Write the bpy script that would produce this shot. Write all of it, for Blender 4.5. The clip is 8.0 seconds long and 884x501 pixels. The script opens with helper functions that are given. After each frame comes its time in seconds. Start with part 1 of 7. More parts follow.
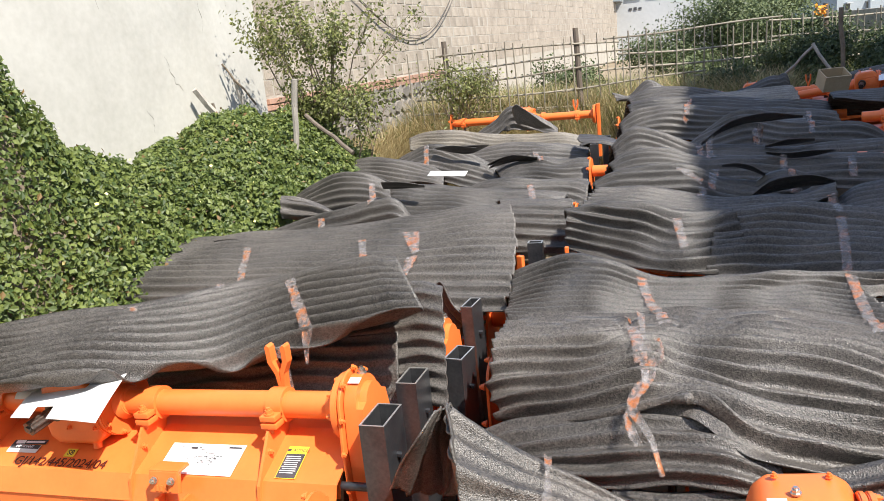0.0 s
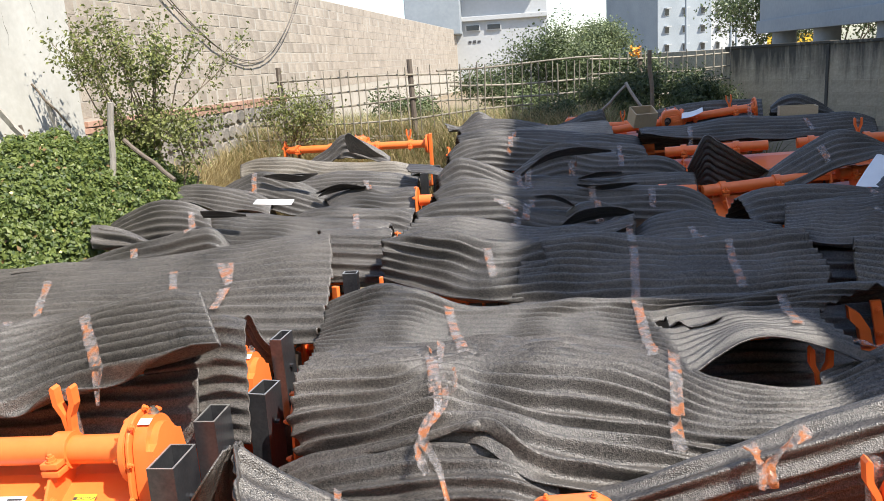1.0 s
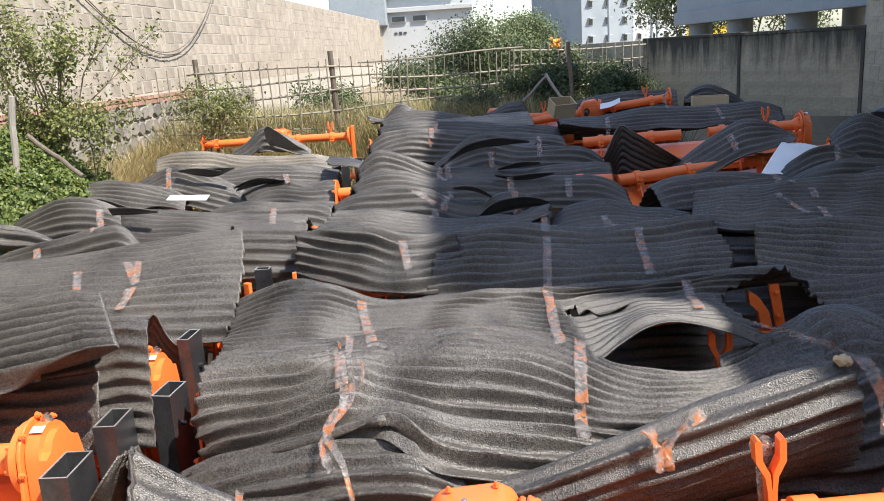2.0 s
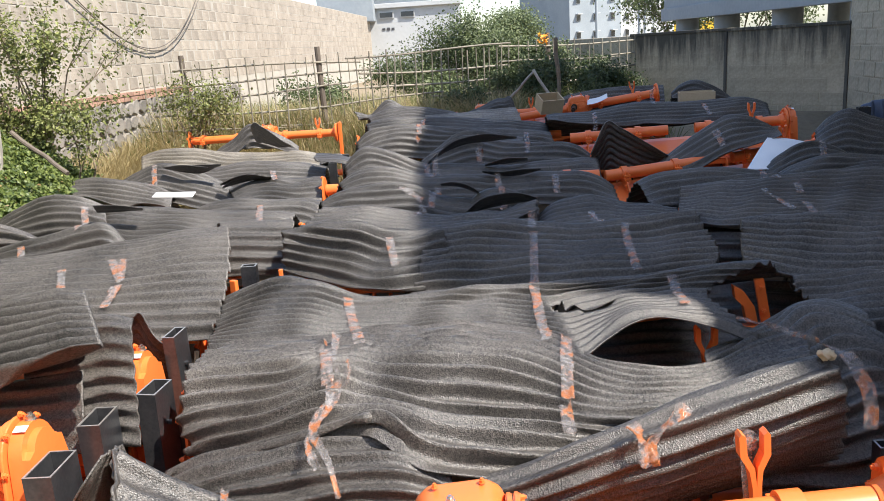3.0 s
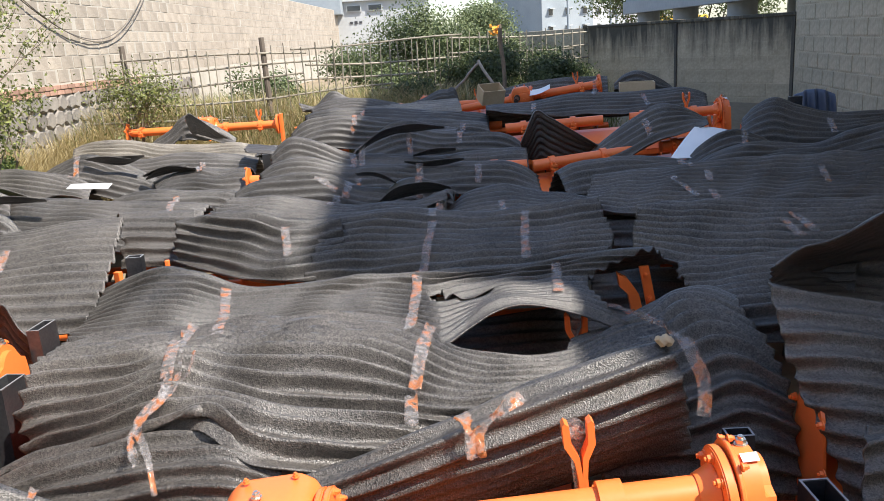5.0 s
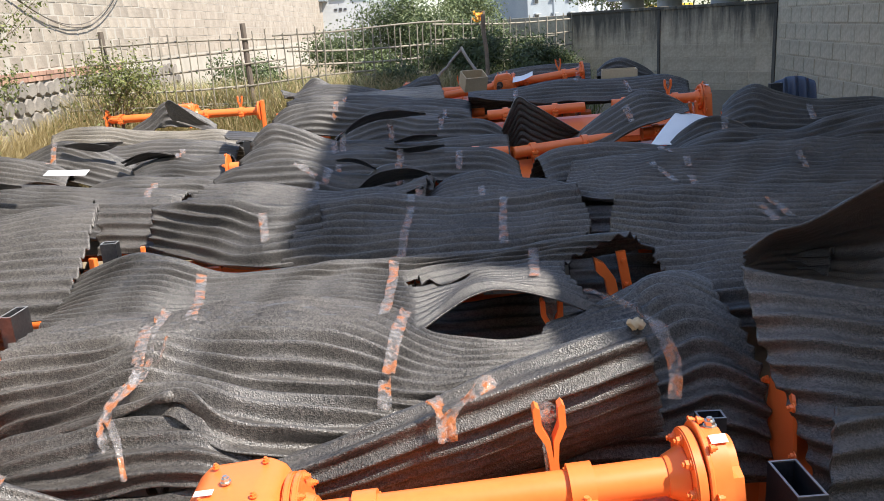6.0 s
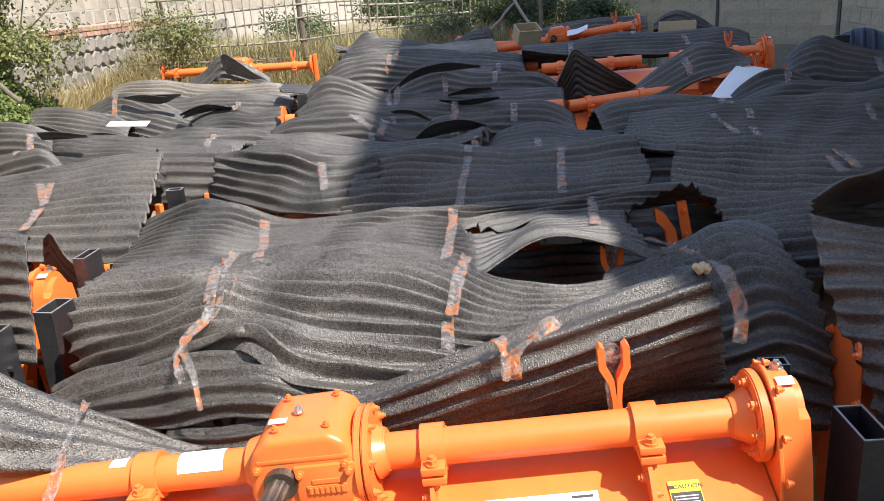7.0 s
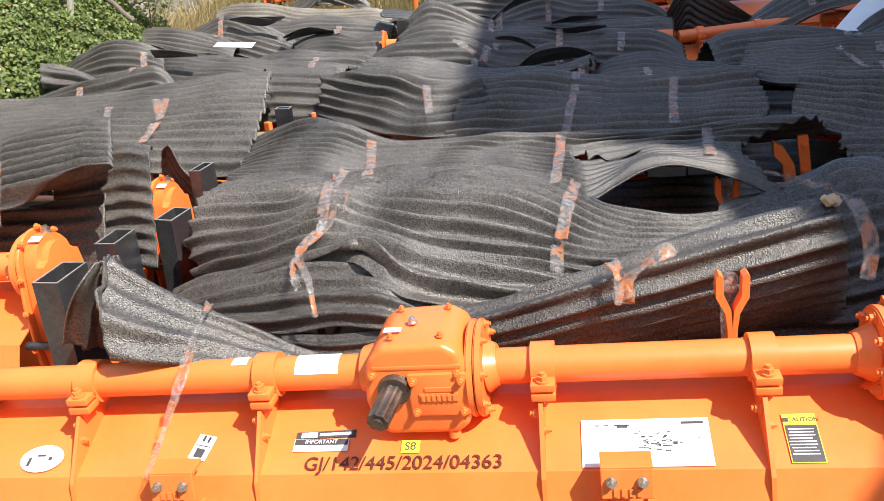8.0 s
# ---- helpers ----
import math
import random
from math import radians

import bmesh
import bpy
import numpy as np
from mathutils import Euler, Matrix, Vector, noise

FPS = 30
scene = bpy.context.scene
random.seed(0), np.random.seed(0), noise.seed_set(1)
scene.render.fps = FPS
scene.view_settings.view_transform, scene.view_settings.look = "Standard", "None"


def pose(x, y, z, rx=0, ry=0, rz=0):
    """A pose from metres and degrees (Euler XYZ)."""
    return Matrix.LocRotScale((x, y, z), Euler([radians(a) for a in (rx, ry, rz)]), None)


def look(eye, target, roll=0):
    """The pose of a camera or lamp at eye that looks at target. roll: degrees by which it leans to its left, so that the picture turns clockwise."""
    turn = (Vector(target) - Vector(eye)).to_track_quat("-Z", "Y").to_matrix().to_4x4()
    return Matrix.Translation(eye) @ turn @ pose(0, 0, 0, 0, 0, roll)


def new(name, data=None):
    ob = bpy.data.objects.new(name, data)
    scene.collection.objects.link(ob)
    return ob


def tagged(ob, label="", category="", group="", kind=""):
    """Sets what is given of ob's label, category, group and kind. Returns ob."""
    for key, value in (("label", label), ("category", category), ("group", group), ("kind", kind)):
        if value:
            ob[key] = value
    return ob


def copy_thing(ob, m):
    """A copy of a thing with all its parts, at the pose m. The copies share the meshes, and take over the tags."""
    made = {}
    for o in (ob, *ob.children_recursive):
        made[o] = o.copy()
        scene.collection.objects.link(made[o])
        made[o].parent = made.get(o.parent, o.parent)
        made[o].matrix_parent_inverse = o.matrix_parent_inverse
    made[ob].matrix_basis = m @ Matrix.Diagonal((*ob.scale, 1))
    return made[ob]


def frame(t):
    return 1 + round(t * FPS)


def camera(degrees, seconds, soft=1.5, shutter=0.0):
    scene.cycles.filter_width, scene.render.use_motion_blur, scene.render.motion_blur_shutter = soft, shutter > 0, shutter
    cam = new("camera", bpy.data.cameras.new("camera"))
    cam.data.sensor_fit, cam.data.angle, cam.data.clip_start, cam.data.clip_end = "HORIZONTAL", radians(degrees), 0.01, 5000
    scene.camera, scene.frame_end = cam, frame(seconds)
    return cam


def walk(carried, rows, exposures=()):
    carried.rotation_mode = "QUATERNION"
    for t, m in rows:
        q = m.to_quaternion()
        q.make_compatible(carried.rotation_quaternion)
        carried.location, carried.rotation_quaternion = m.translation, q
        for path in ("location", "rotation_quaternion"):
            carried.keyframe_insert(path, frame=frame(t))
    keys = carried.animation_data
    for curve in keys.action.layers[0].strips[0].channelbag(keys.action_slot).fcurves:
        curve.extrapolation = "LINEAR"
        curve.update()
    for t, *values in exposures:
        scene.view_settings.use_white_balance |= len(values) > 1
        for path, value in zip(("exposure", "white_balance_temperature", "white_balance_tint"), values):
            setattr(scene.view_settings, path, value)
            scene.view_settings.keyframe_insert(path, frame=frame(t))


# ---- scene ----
cam = camera(57.5, 8.0, soft=0.85)
PATH = [
    (0, (0.146, 2.1, 2.289), (-0.544, 3.915, 1.809), -5.8),
    (0.5, (0.24, 2.114, 2.303), (-0.305, 3.983, 1.847), -4.7),
    (1, (0.344, 2.131, 2.308), (0.015, 4.052, 1.859), -3.7),
    (1.5, (0.421, 2.154, 2.302), (0.225, 4.088, 1.834), -3.5),
    (3, (0.457, 2.172, 2.3), (0.32, 4.106, 1.81), -3.8),
    (3.5, (0.485, 2.189, 2.281), (0.394, 4.124, 1.78), -3.6),
    (4, (0.618, 2.232, 2.283), (0.534, 4.165, 1.777), -3.7),
    (4.5, (0.821, 2.27, 2.242), (0.724, 4.203, 1.739), -3.8),
    (6, (0.968, 2.297, 2.189), (0.915, 4.223, 1.655), -3.6),
    (6.5, (0.94, 2.263, 2.168), (0.842, 4.17, 1.572), -3.4),
    (7, (0.903, 2.249, 2.148), (0.733, 4.142, 1.525), -3.9),
    (7.5, (0.873, 2.23, 2.132), (0.605, 4.092, 1.454), -4.0),
    (8, (0.807, 2.216, 2.104), (0.431, 4.028, 1.345), -3.6),
]
walk(cam, [(t, look(eye, target, roll)) for t, eye, target, roll in PATH], exposures=[(0, 0.90), (1.5, 0.96), (4, 1.06), (8, 1.06)])


# ---- world, sun, exposure ----
SUN_DIR = Vector((0.52, -0.30, 0.80)).normalized()
world = bpy.data.worlds.new("sky")
scene.world = world
world.use_nodes = True
wn = world.node_tree.nodes
sky = wn.new("ShaderNodeTexSky")
sky.sky_type = "NISHITA"
sky.sun_disc = False
sky.sun_elevation = math.asin(SUN_DIR.z)
sky.sun_rotation = math.atan2(SUN_DIR.x, SUN_DIR.y)
sky.dust_density = 1.0
sky.ozone_density = 2.0
world.node_tree.links.new(sky.outputs[0], wn["Background"].inputs[0])
wn["Background"].inputs[1].default_value = 0.152
sun_data = bpy.data.lights.new("sun", "SUN")
sun_data.energy, sun_data.angle, sun_data.color = 4.9, radians(0.55), (1.0, 0.94, 0.85)
sun = new("sun", sun_data)
sun.matrix_world = look(SUN_DIR * 50, (0, 0, 0))


# ---- materials ----
def material(name, low, high, rough=0.6, metal=0.0, scale=3.0, grain=60.0, bump=0.2, depth=0.004, rough_spread=0.12,
             grain_mix=0.35, spec=0.5, per_object=0.0, stretch=(1, 1, 1), coat=0.0):
    """Two colours mixed by broad and fine noise, with uneven gloss and fine relief, in metres of the object's own space."""
    m = bpy.data.materials.new(name)
    m.use_nodes = True
    nt = m.node_tree
    n, link = nt.nodes, nt.links.new
    b = n["Principled BSDF"]
    co = n.new("ShaderNodeTexCoord")
    mp = n.new("ShaderNodeMapping")
    mp.inputs["Scale"].default_value = stretch
    link(co.outputs["Object"], mp.inputs[0])
    broad, fine = n.new("ShaderNodeTexNoise"), n.new("ShaderNodeTexNoise")
    for tex, s, d in ((broad, scale, 5), (fine, grain, 4)):
        tex.inputs["Scale"].default_value = s
        tex.inputs["Detail"].default_value = d
        link(mp.outputs[0], tex.inputs["Vector"])
    mix = n.new("ShaderNodeMix")
    mix.inputs[0].default_value = grain_mix
    link(broad.outputs[0], mix.inputs[2])
    link(fine.outputs[0], mix.inputs[3])
    ramp = n.new("ShaderNodeValToRGB")
    ramp.color_ramp.elements[0].position, ramp.color_ramp.elements[1].position = 0.32, 0.68
    ramp.color_ramp.elements[0].color, ramp.color_ramp.elements[1].color = (*low, 1), (*high, 1)
    link(mix.outputs[0], ramp.inputs[0])
    colour = ramp.outputs[0]
    if per_object:
        info, hsv = n.new("ShaderNodeObjectInfo"), n.new("ShaderNodeHueSaturation")
        rng = n.new("ShaderNodeMapRange")
        rng.inputs[3].default_value, rng.inputs[4].default_value = 1 - per_object, 1 + per_object
        link(info.outputs["Random"], rng.inputs[0])
        link(rng.outputs[0], hsv.inputs["Value"])
        link(colour, hsv.inputs["Color"])
        colour = hsv.outputs[0]
    link(colour, b.inputs["Base Color"])
    rr = n.new("ShaderNodeMapRange")
    rr.inputs[3].default_value, rr.inputs[4].default_value = rough - rough_spread, rough + rough_spread
    link(mix.outputs[0], rr.inputs[0])
    link(rr.outputs[0], b.inputs["Roughness"])
    b.inputs["Metallic"].default_value = metal
    b.inputs["Specular IOR Level"].default_value = spec
    b.inputs["Coat Weight"].default_value = coat
    if bump:
        bp = n.new("ShaderNodeBump")
        bp.inputs["Strength"].default_value, bp.inputs["Distance"].default_value = bump, depth
        link(fine.outputs[0], bp.inputs["Height"])
        link(bp.outputs[0], b.inputs["Normal"])
    return m


def leaf_material(name, low, high, spread=0.35):
    """Leaves that vary one by one and let some light through."""
    m = bpy.data.materials.new(name)
    m.use_nodes = True
    n, link = m.node_tree.nodes, m.node_tree.links.new
    b = n["Principled BSDF"]
    geo, ramp = n.new("ShaderNodeNewGeometry"), n.new("ShaderNodeValToRGB")
    ramp.color_ramp.elements[0].color, ramp.color_ramp.elements[1].color = (*low, 1), (*high, 1)
    link(geo.outputs["Random Per Island"], ramp.inputs[0])
    link(ramp.outputs[0], b.inputs["Base Color"])
    b.inputs["Roughness"].default_value = 0.5
    thin, add = n.new("ShaderNodeBsdfTranslucent"), n.new("ShaderNodeMixShader")
    add.inputs[0].default_value = spread
    link(ramp.outputs[0], thin.inputs[0])
    link(b.outputs[0], add.inputs[1])
    link(thin.outputs[0], add.inputs[2])
    link(add.outputs[0], n["Material Output"].inputs[0])
    return m


def crumb_rubber(name, dark, light):
    """Pressed rubber crumb: small dark and paler grains, each with its own tilt, over broad dusty patches."""
    m = bpy.data.materials.new(name)
    m.use_nodes = True
    n, link = m.node_tree.nodes, m.node_tree.links.new
    b = n["Principled BSDF"]
    co = n.new("ShaderNodeTexCoord")
    cell, dust, fine = n.new("ShaderNodeTexVoronoi"), n.new("ShaderNodeTexNoise"), n.new("ShaderNodeTexNoise")
    cell.inputs["Scale"].default_value = 190.0
    dust.inputs["Scale"].default_value, dust.inputs["Detail"].default_value = 2.3, 6.0
    fine.inputs["Scale"].default_value, fine.inputs["Detail"].default_value = 220.0, 3.0
    for tex in (cell, dust, fine):
        link(co.outputs["Object"], tex.inputs["Vector"])
    bits = n.new("ShaderNodeSeparateColor")
    link(cell.outputs["Color"], bits.inputs[0])
    mix = n.new("ShaderNodeMix")
    mix.inputs[0].default_value = 0.42
    grit, both = n.new("ShaderNodeTexNoise"), n.new("ShaderNodeMix")
    grit.inputs["Scale"].default_value, grit.inputs["Detail"].default_value = 75.0, 5.0
    grit.inputs["Roughness"].default_value = 0.75
    link(co.outputs["Object"], grit.inputs["Vector"])
    both.inputs[0].default_value = 0.5
    link(bits.outputs[0], both.inputs[2])
    link(grit.outputs[0], both.inputs[3])
    link(both.outputs[0], mix.inputs[2])
    link(dust.outputs[0], mix.inputs[3])
    ramp = n.new("ShaderNodeValToRGB")
    ramp.color_ramp.elements[0].position, ramp.color_ramp.elements[1].position = 0.28, 0.75
    ramp.color_ramp.elements[0].color, ramp.color_ramp.elements[1].color = (*dark, 1), (*light, 1)
    link(mix.outputs[0], ramp.inputs[0])
    info, hsv, rng = n.new("ShaderNodeObjectInfo"), n.new("ShaderNodeHueSaturation"), n.new("ShaderNodeMapRange")
    rng.inputs[3].default_value, rng.inputs[4].default_value = 0.8, 1.2
    link(info.outputs["Random"], rng.inputs[0])
    link(rng.outputs[0], hsv.inputs["Value"])
    link(ramp.outputs[0], hsv.inputs["Color"])
    link(hsv.outputs[0], b.inputs["Base Color"])
    rough = n.new("ShaderNodeMapRange")
    rough.inputs[3].default_value, rough.inputs[4].default_value = 0.33, 0.54
    link(bits.outputs[1], rough.inputs[0])
    link(rough.outputs[0], b.inputs["Roughness"])
    b.inputs["Specular IOR Level"].default_value = 0.72
    add = n.new("ShaderNodeMath")
    add.operation = "ADD"
    link(cell.outputs["Distance"], add.inputs[0])
    link(fine.outputs[0], add.inputs[1])
    bp = n.new("ShaderNodeBump")
    bp.inputs["Strength"].default_value, bp.inputs["Distance"].default_value = 0.5, 0.004
    link(add.outputs[0], bp.inputs["Height"])
    link(bp.outputs[0], b.inputs["Normal"])
    return m


RUBBER = crumb_rubber("black_rubber", (0.004, 0.0037, 0.0036), (0.130, 0.117, 0.105))
# Dust, plus sunlight painted into the colour of the rearmost sheet.
DUSTY_SUNLIT = crumb_rubber("dusty_sunlit_rubber", (0.03, 0.027, 0.023), (0.30, 0.265, 0.215))
ORANGE = material("orange_paint", (0.80, 0.162, 0.033), (0.88, 0.200, 0.045), rough=0.36, scale=4, grain=45, bump=0.05, depth=0.002, rough_spread=0.08, grain_mix=0.25)
STEEL = material("mill_steel", (0.035, 0.038, 0.046), (0.10, 0.10, 0.105), rough=0.32, metal=0.6, scale=6, grain=70, bump=0.08)
CUT_STEEL = material("sawn_steel", (0.30, 0.30, 0.30), (0.50, 0.49, 0.47), rough=0.4, metal=0.6, scale=20, grain=90, bump=0.1)
DARK_IRON = material("greasy_iron", (0.045, 0.037, 0.033), (0.17, 0.135, 0.11), rough=0.4, metal=0.6, scale=12, grain=120, bump=0.3)
ZINC = material("zinc_bolt", (0.42, 0.40, 0.36), (0.62, 0.60, 0.55), rough=0.3, metal=0.9, scale=20, grain=100, bump=0.1)
PAPER = material("white_paper", (0.72, 0.73, 0.74), (0.80, 0.80, 0.80), rough=0.6, scale=5, grain=90, bump=0.05)
PRINT = material("printed_ink", (0.035, 0.035, 0.04), (0.06, 0.06, 0.065), rough=0.6, scale=5, grain=80, bump=0)
RED_INK = material("dark_red_stencil", (0.065, 0.012, 0.007), (0.11, 0.018, 0.009), rough=0.55, scale=9, grain=80, bump=0)
YELLOW = material("yellow_sticker", (0.72, 0.56, 0.04), (0.80, 0.63, 0.05), rough=0.5, scale=6, grain=60, bump=0)
PLASTER = material("white_plaster", (0.40, 0.39, 0.35), (0.53, 0.52, 0.475), rough=0.85, scale=1.3, grain=14, bump=0.25, depth=0.01)
BLOCK = material("concrete_block", (0.265, 0.228, 0.185), (0.405, 0.35, 0.285), rough=0.9, scale=2.5, grain=30, bump=0.6, depth=0.012, per_object=0.15)
MORTAR = material("mortar", (0.33, 0.303, 0.257), (0.46, 0.423, 0.36), rough=0.95, scale=3, grain=60, bump=0.5, depth=0.006)
BRICK = material("red_brick", (0.30, 0.17, 0.12), (0.42, 0.26, 0.19), rough=0.9, scale=5, grain=50, bump=0.5, per_object=0.2)
STONE = material("dark_stone", (0.13, 0.12, 0.11), (0.28, 0.25, 0.21), rough=0.85, scale=4, grain=40, bump=0.6, depth=0.01, per_object=0.3)
GREY_WALL = material("weathered_concrete", (0.29, 0.24, 0.165), (0.60, 0.505, 0.37), rough=0.9, scale=1.6, grain=22, bump=0.4, depth=0.01)
STAIN = material("black_algae_stain", (0.045, 0.042, 0.036), (0.14, 0.125, 0.10), rough=0.95, scale=2.2, grain=16, bump=0.3, depth=0.006, stretch=(3, 3, 0.6))


def algae_wall(name, low, high, dark, top):
    """Weathered render with black algae that runs down from the coping in soft streaks."""
    m = material(name, low, high, rough=0.92, scale=1.8, grain=26, bump=0.45, depth=0.01)
    n, link = m.node_tree.nodes, m.node_tree.links.new
    b = n["Principled BSDF"]
    geo, sep, mp, streak = n.new("ShaderNodeNewGeometry"), n.new("ShaderNodeSeparateXYZ"), n.new("ShaderNodeMapping"), n.new("ShaderNodeTexNoise")
    mp.inputs["Scale"].default_value = (5.0, 5.0, 0.55)
    streak.inputs["Scale"].default_value, streak.inputs["Detail"].default_value, streak.inputs["Roughness"].default_value = 1.3, 7.0, 0.65
    link(geo.outputs["Position"], sep.inputs[0])
    link(geo.outputs["Position"], mp.inputs[0])
    link(mp.outputs[0], streak.inputs["Vector"])
    reach, add, mask, mix = n.new("ShaderNodeMapRange"), n.new("ShaderNodeMath"), n.new("ShaderNodeMapRange"), n.new("ShaderNodeMix")
    reach.inputs[1].default_value, reach.inputs[2].default_value = top - 0.75, top
    reach.inputs[3].default_value, reach.inputs[4].default_value = -0.12, 0.32
    link(sep.outputs[2], reach.inputs[0])
    link(reach.outputs[0], add.inputs[0])
    link(streak.outputs[0], add.inputs[1])
    mask.inputs[1].default_value, mask.inputs[2].default_value, mask.inputs[4].default_value = 0.48, 0.80, 0.9
    link(add.outputs[0], mask.inputs[0])
    mix.data_type = "RGBA"
    mix.inputs[7].default_value = (*dark, 1)
    link(mask.outputs[0], mix.inputs[0])
    link(b.inputs["Base Color"].links[0].from_socket, mix.inputs[6])
    link(mix.outputs[2], b.inputs["Base Color"])
    return m


ALGAE_WALL = algae_wall("algae_render", (0.30, 0.25, 0.17), (0.56, 0.47, 0.335), (0.035, 0.035, 0.03), 2.27)
BAMBOO = material("dry_bamboo", (0.17, 0.15, 0.115), (0.30, 0.27, 0.21), rough=0.7, scale=4, grain=50, bump=0.2, per_object=0.25)
GREY_WOOD = material("weathered_wood", (0.26, 0.24, 0.21), (0.44, 0.41, 0.36), rough=0.85, scale=5, grain=60, bump=0.4, per_object=0.15, stretch=(6, 6, 0.7))
DARK_WOOD = material("old_dark_wood", (0.09, 0.07, 0.055), (0.17, 0.14, 0.11), rough=0.85, scale=5, grain=60, bump=0.4, stretch=(5, 5, 0.7))
BARK = material("bark", (0.13, 0.10, 0.07), (0.24, 0.19, 0.14), rough=0.9, scale=6, grain=50, bump=0.5)
SOIL = material("dry_soil", (0.15, 0.115, 0.075), (0.27, 0.215, 0.14), rough=0.95, scale=0.6, grain=12, bump=0.5, depth=0.03)
CARDBOARD = material("cardboard", (0.42, 0.32, 0.20), (0.54, 0.43, 0.28), rough=0.8, scale=4, grain=60, bump=0.15)
CABLE = material("cable", (0.10, 0.085, 0.07), (0.19, 0.165, 0.14), rough=0.7, scale=9, grain=60, bump=0.1)
GREY_PAINT = material("pale_grey_paint", (0.22, 0.25, 0.27), (0.31, 0.34, 0.36), rough=0.8, scale=0.5, grain=9, bump=0.1)
WHITE_PAINT = material("white_wall_paint", (0.38, 0.39, 0.39), (0.47, 0.48, 0.48), rough=0.8, scale=0.5, grain=9, bump=0.1)
DUSKY = material("dark_grey_paint", (0.15, 0.14, 0.14), (0.22, 0.21, 0.21), rough=0.8, scale=0.6, grain=8, bump=0.1)
VEHICLE_YELLOW = material("vehicle_yellow", (0.75, 0.46, 0.03), (0.82, 0.52, 0.05), rough=0.4, scale=1, grain=20, bump=0)
GLASS_DARK = material("dark_window_glass", (0.02, 0.025, 0.03), (0.05, 0.055, 0.06), rough=0.12, scale=1, grain=6, bump=0, rough_spread=0.04)
IVY = leaf_material("ivy_leaf", (0.045, 0.08, 0.018), (0.20, 0.245, 0.06))
IVY_DRY = leaf_material("dry_ivy_leaf", (0.20, 0.12, 0.05), (0.30, 0.20, 0.08))
SHRUB = leaf_material("shrub_leaf", (0.085, 0.105, 0.03), (0.29, 0.31, 0.10))
TREE_LEAF = leaf_material("tree_leaf", (0.05, 0.075, 0.028), (0.19, 0.23, 0.10))
# Leaf green darkened for the shrubs in the building's shade.
SHADE_LEAF = leaf_material("shaded_shrub_leaf", (0.035, 0.055, 0.022), (0.12, 0.15, 0.06))
STRAW = leaf_material("dry_grass_blade", (0.27, 0.21, 0.09), (0.50, 0.41, 0.22))
GREEN_GRASS = leaf_material("grass_blade", (0.10, 0.13, 0.03), (0.26, 0.27, 0.09))
BLOSSOM = material("pale_yellow_blossom", (0.70, 0.66, 0.20), (0.80, 0.76, 0.40), rough=0.6, bump=0)
ORANGE_BLOSSOM = material("orange_blossom", (0.80, 0.30, 0.02), (0.85, 0.38, 0.04), rough=0.6, bump=0)

# clear packing tape: a glossy film, smeared blocks of orange-brown print on it, pale where it is crumpled
TAPE = bpy.data.materials.new("clear_tape")
TAPE.use_nodes = True
_n, _l = TAPE.node_tree.nodes, TAPE.node_tree.links.new
_b, _co = _n["Principled BSDF"], _n.new("ShaderNodeTexCoord")
_print, _crease, _ink, _pale = _n.new("ShaderNodeTexNoise"), _n.new("ShaderNodeTexNoise"), _n.new("ShaderNodeMapRange"), _n.new("ShaderNodeMapRange")
_print.inputs["Scale"].default_value, _print.inputs["Detail"].default_value, _print.inputs["Roughness"].default_value = 15.0, 5.0, 0.7
_crease.inputs["Scale"].default_value, _crease.inputs["Detail"].default_value = 60.0, 4.0
for _t in (_print, _crease):
    _l(_co.outputs["Object"], _t.inputs["Vector"])
_ink.inputs[1].default_value, _ink.inputs[2].default_value = 0.48, 0.60
_l(_print.outputs[0], _ink.inputs[0])
_pale.inputs[1].default_value, _pale.inputs[2].default_value, _pale.inputs[3].default_value, _pale.inputs[4].default_value = 0.45, 0.80, 0.07, 0.42
_l(_crease.outputs[0], _pale.inputs[0])
_mix, _top = _n.new("ShaderNodeMix"), _n.new("ShaderNodeMath")
_mix.data_type = "RGBA"
_mix.inputs[6].default_value, _mix.inputs[7].default_value = (0.55, 0.52, 0.52, 1), (0.42, 0.15, 0.055, 1)
_l(_ink.outputs[0], _mix.inputs[0])
_l(_mix.outputs[2], _b.inputs["Base Color"])
_scaled = _n.new("ShaderNodeMath")
_scaled.operation, _top.operation = "MULTIPLY", "MAXIMUM"
_scaled.inputs[1].default_value = 0.58
_l(_ink.outputs[0], _scaled.inputs[0])
_l(_scaled.outputs[0], _top.inputs[0])
_l(_pale.outputs[0], _top.inputs[1])
_l(_top.outputs[0], _b.inputs["Alpha"])
_b.inputs["Roughness"].default_value = 0.12
_bp = _n.new("ShaderNodeBump")
_bp.inputs["Strength"].default_value, _bp.inputs["Distance"].default_value = 0.7, 0.008
_l(_crease.outputs[0], _bp.inputs["Height"])
_l(_bp.outputs[0], _b.inputs["Normal"])


# ---- mesh helpers ----
def empty(name, m, label, category, group="", kind=""):
    ob = new(name)
    ob.matrix_world = m
    ob.empty_display_size = 0.1
    return tagged(ob, label, category, group, kind)


def part(name, bm, mat, parent=None, label="", smooth=False):
    """Links a bmesh as one mesh object, under a thing or a part if one is given."""
    me = bpy.data.meshes.new(name)
    bmesh.ops.recalc_face_normals(bm, faces=bm.faces)
    bm.to_mesh(me)
    bm.free()
    if smooth:
        me.polygons.foreach_set("use_smooth", [True] * len(me.polygons))
        me.set_sharp_from_angle(angle=radians(38))
    me.materials.append(mat)
    ob = new(name, me)
    if parent:
        ob.parent = parent
    return tagged(ob, label)


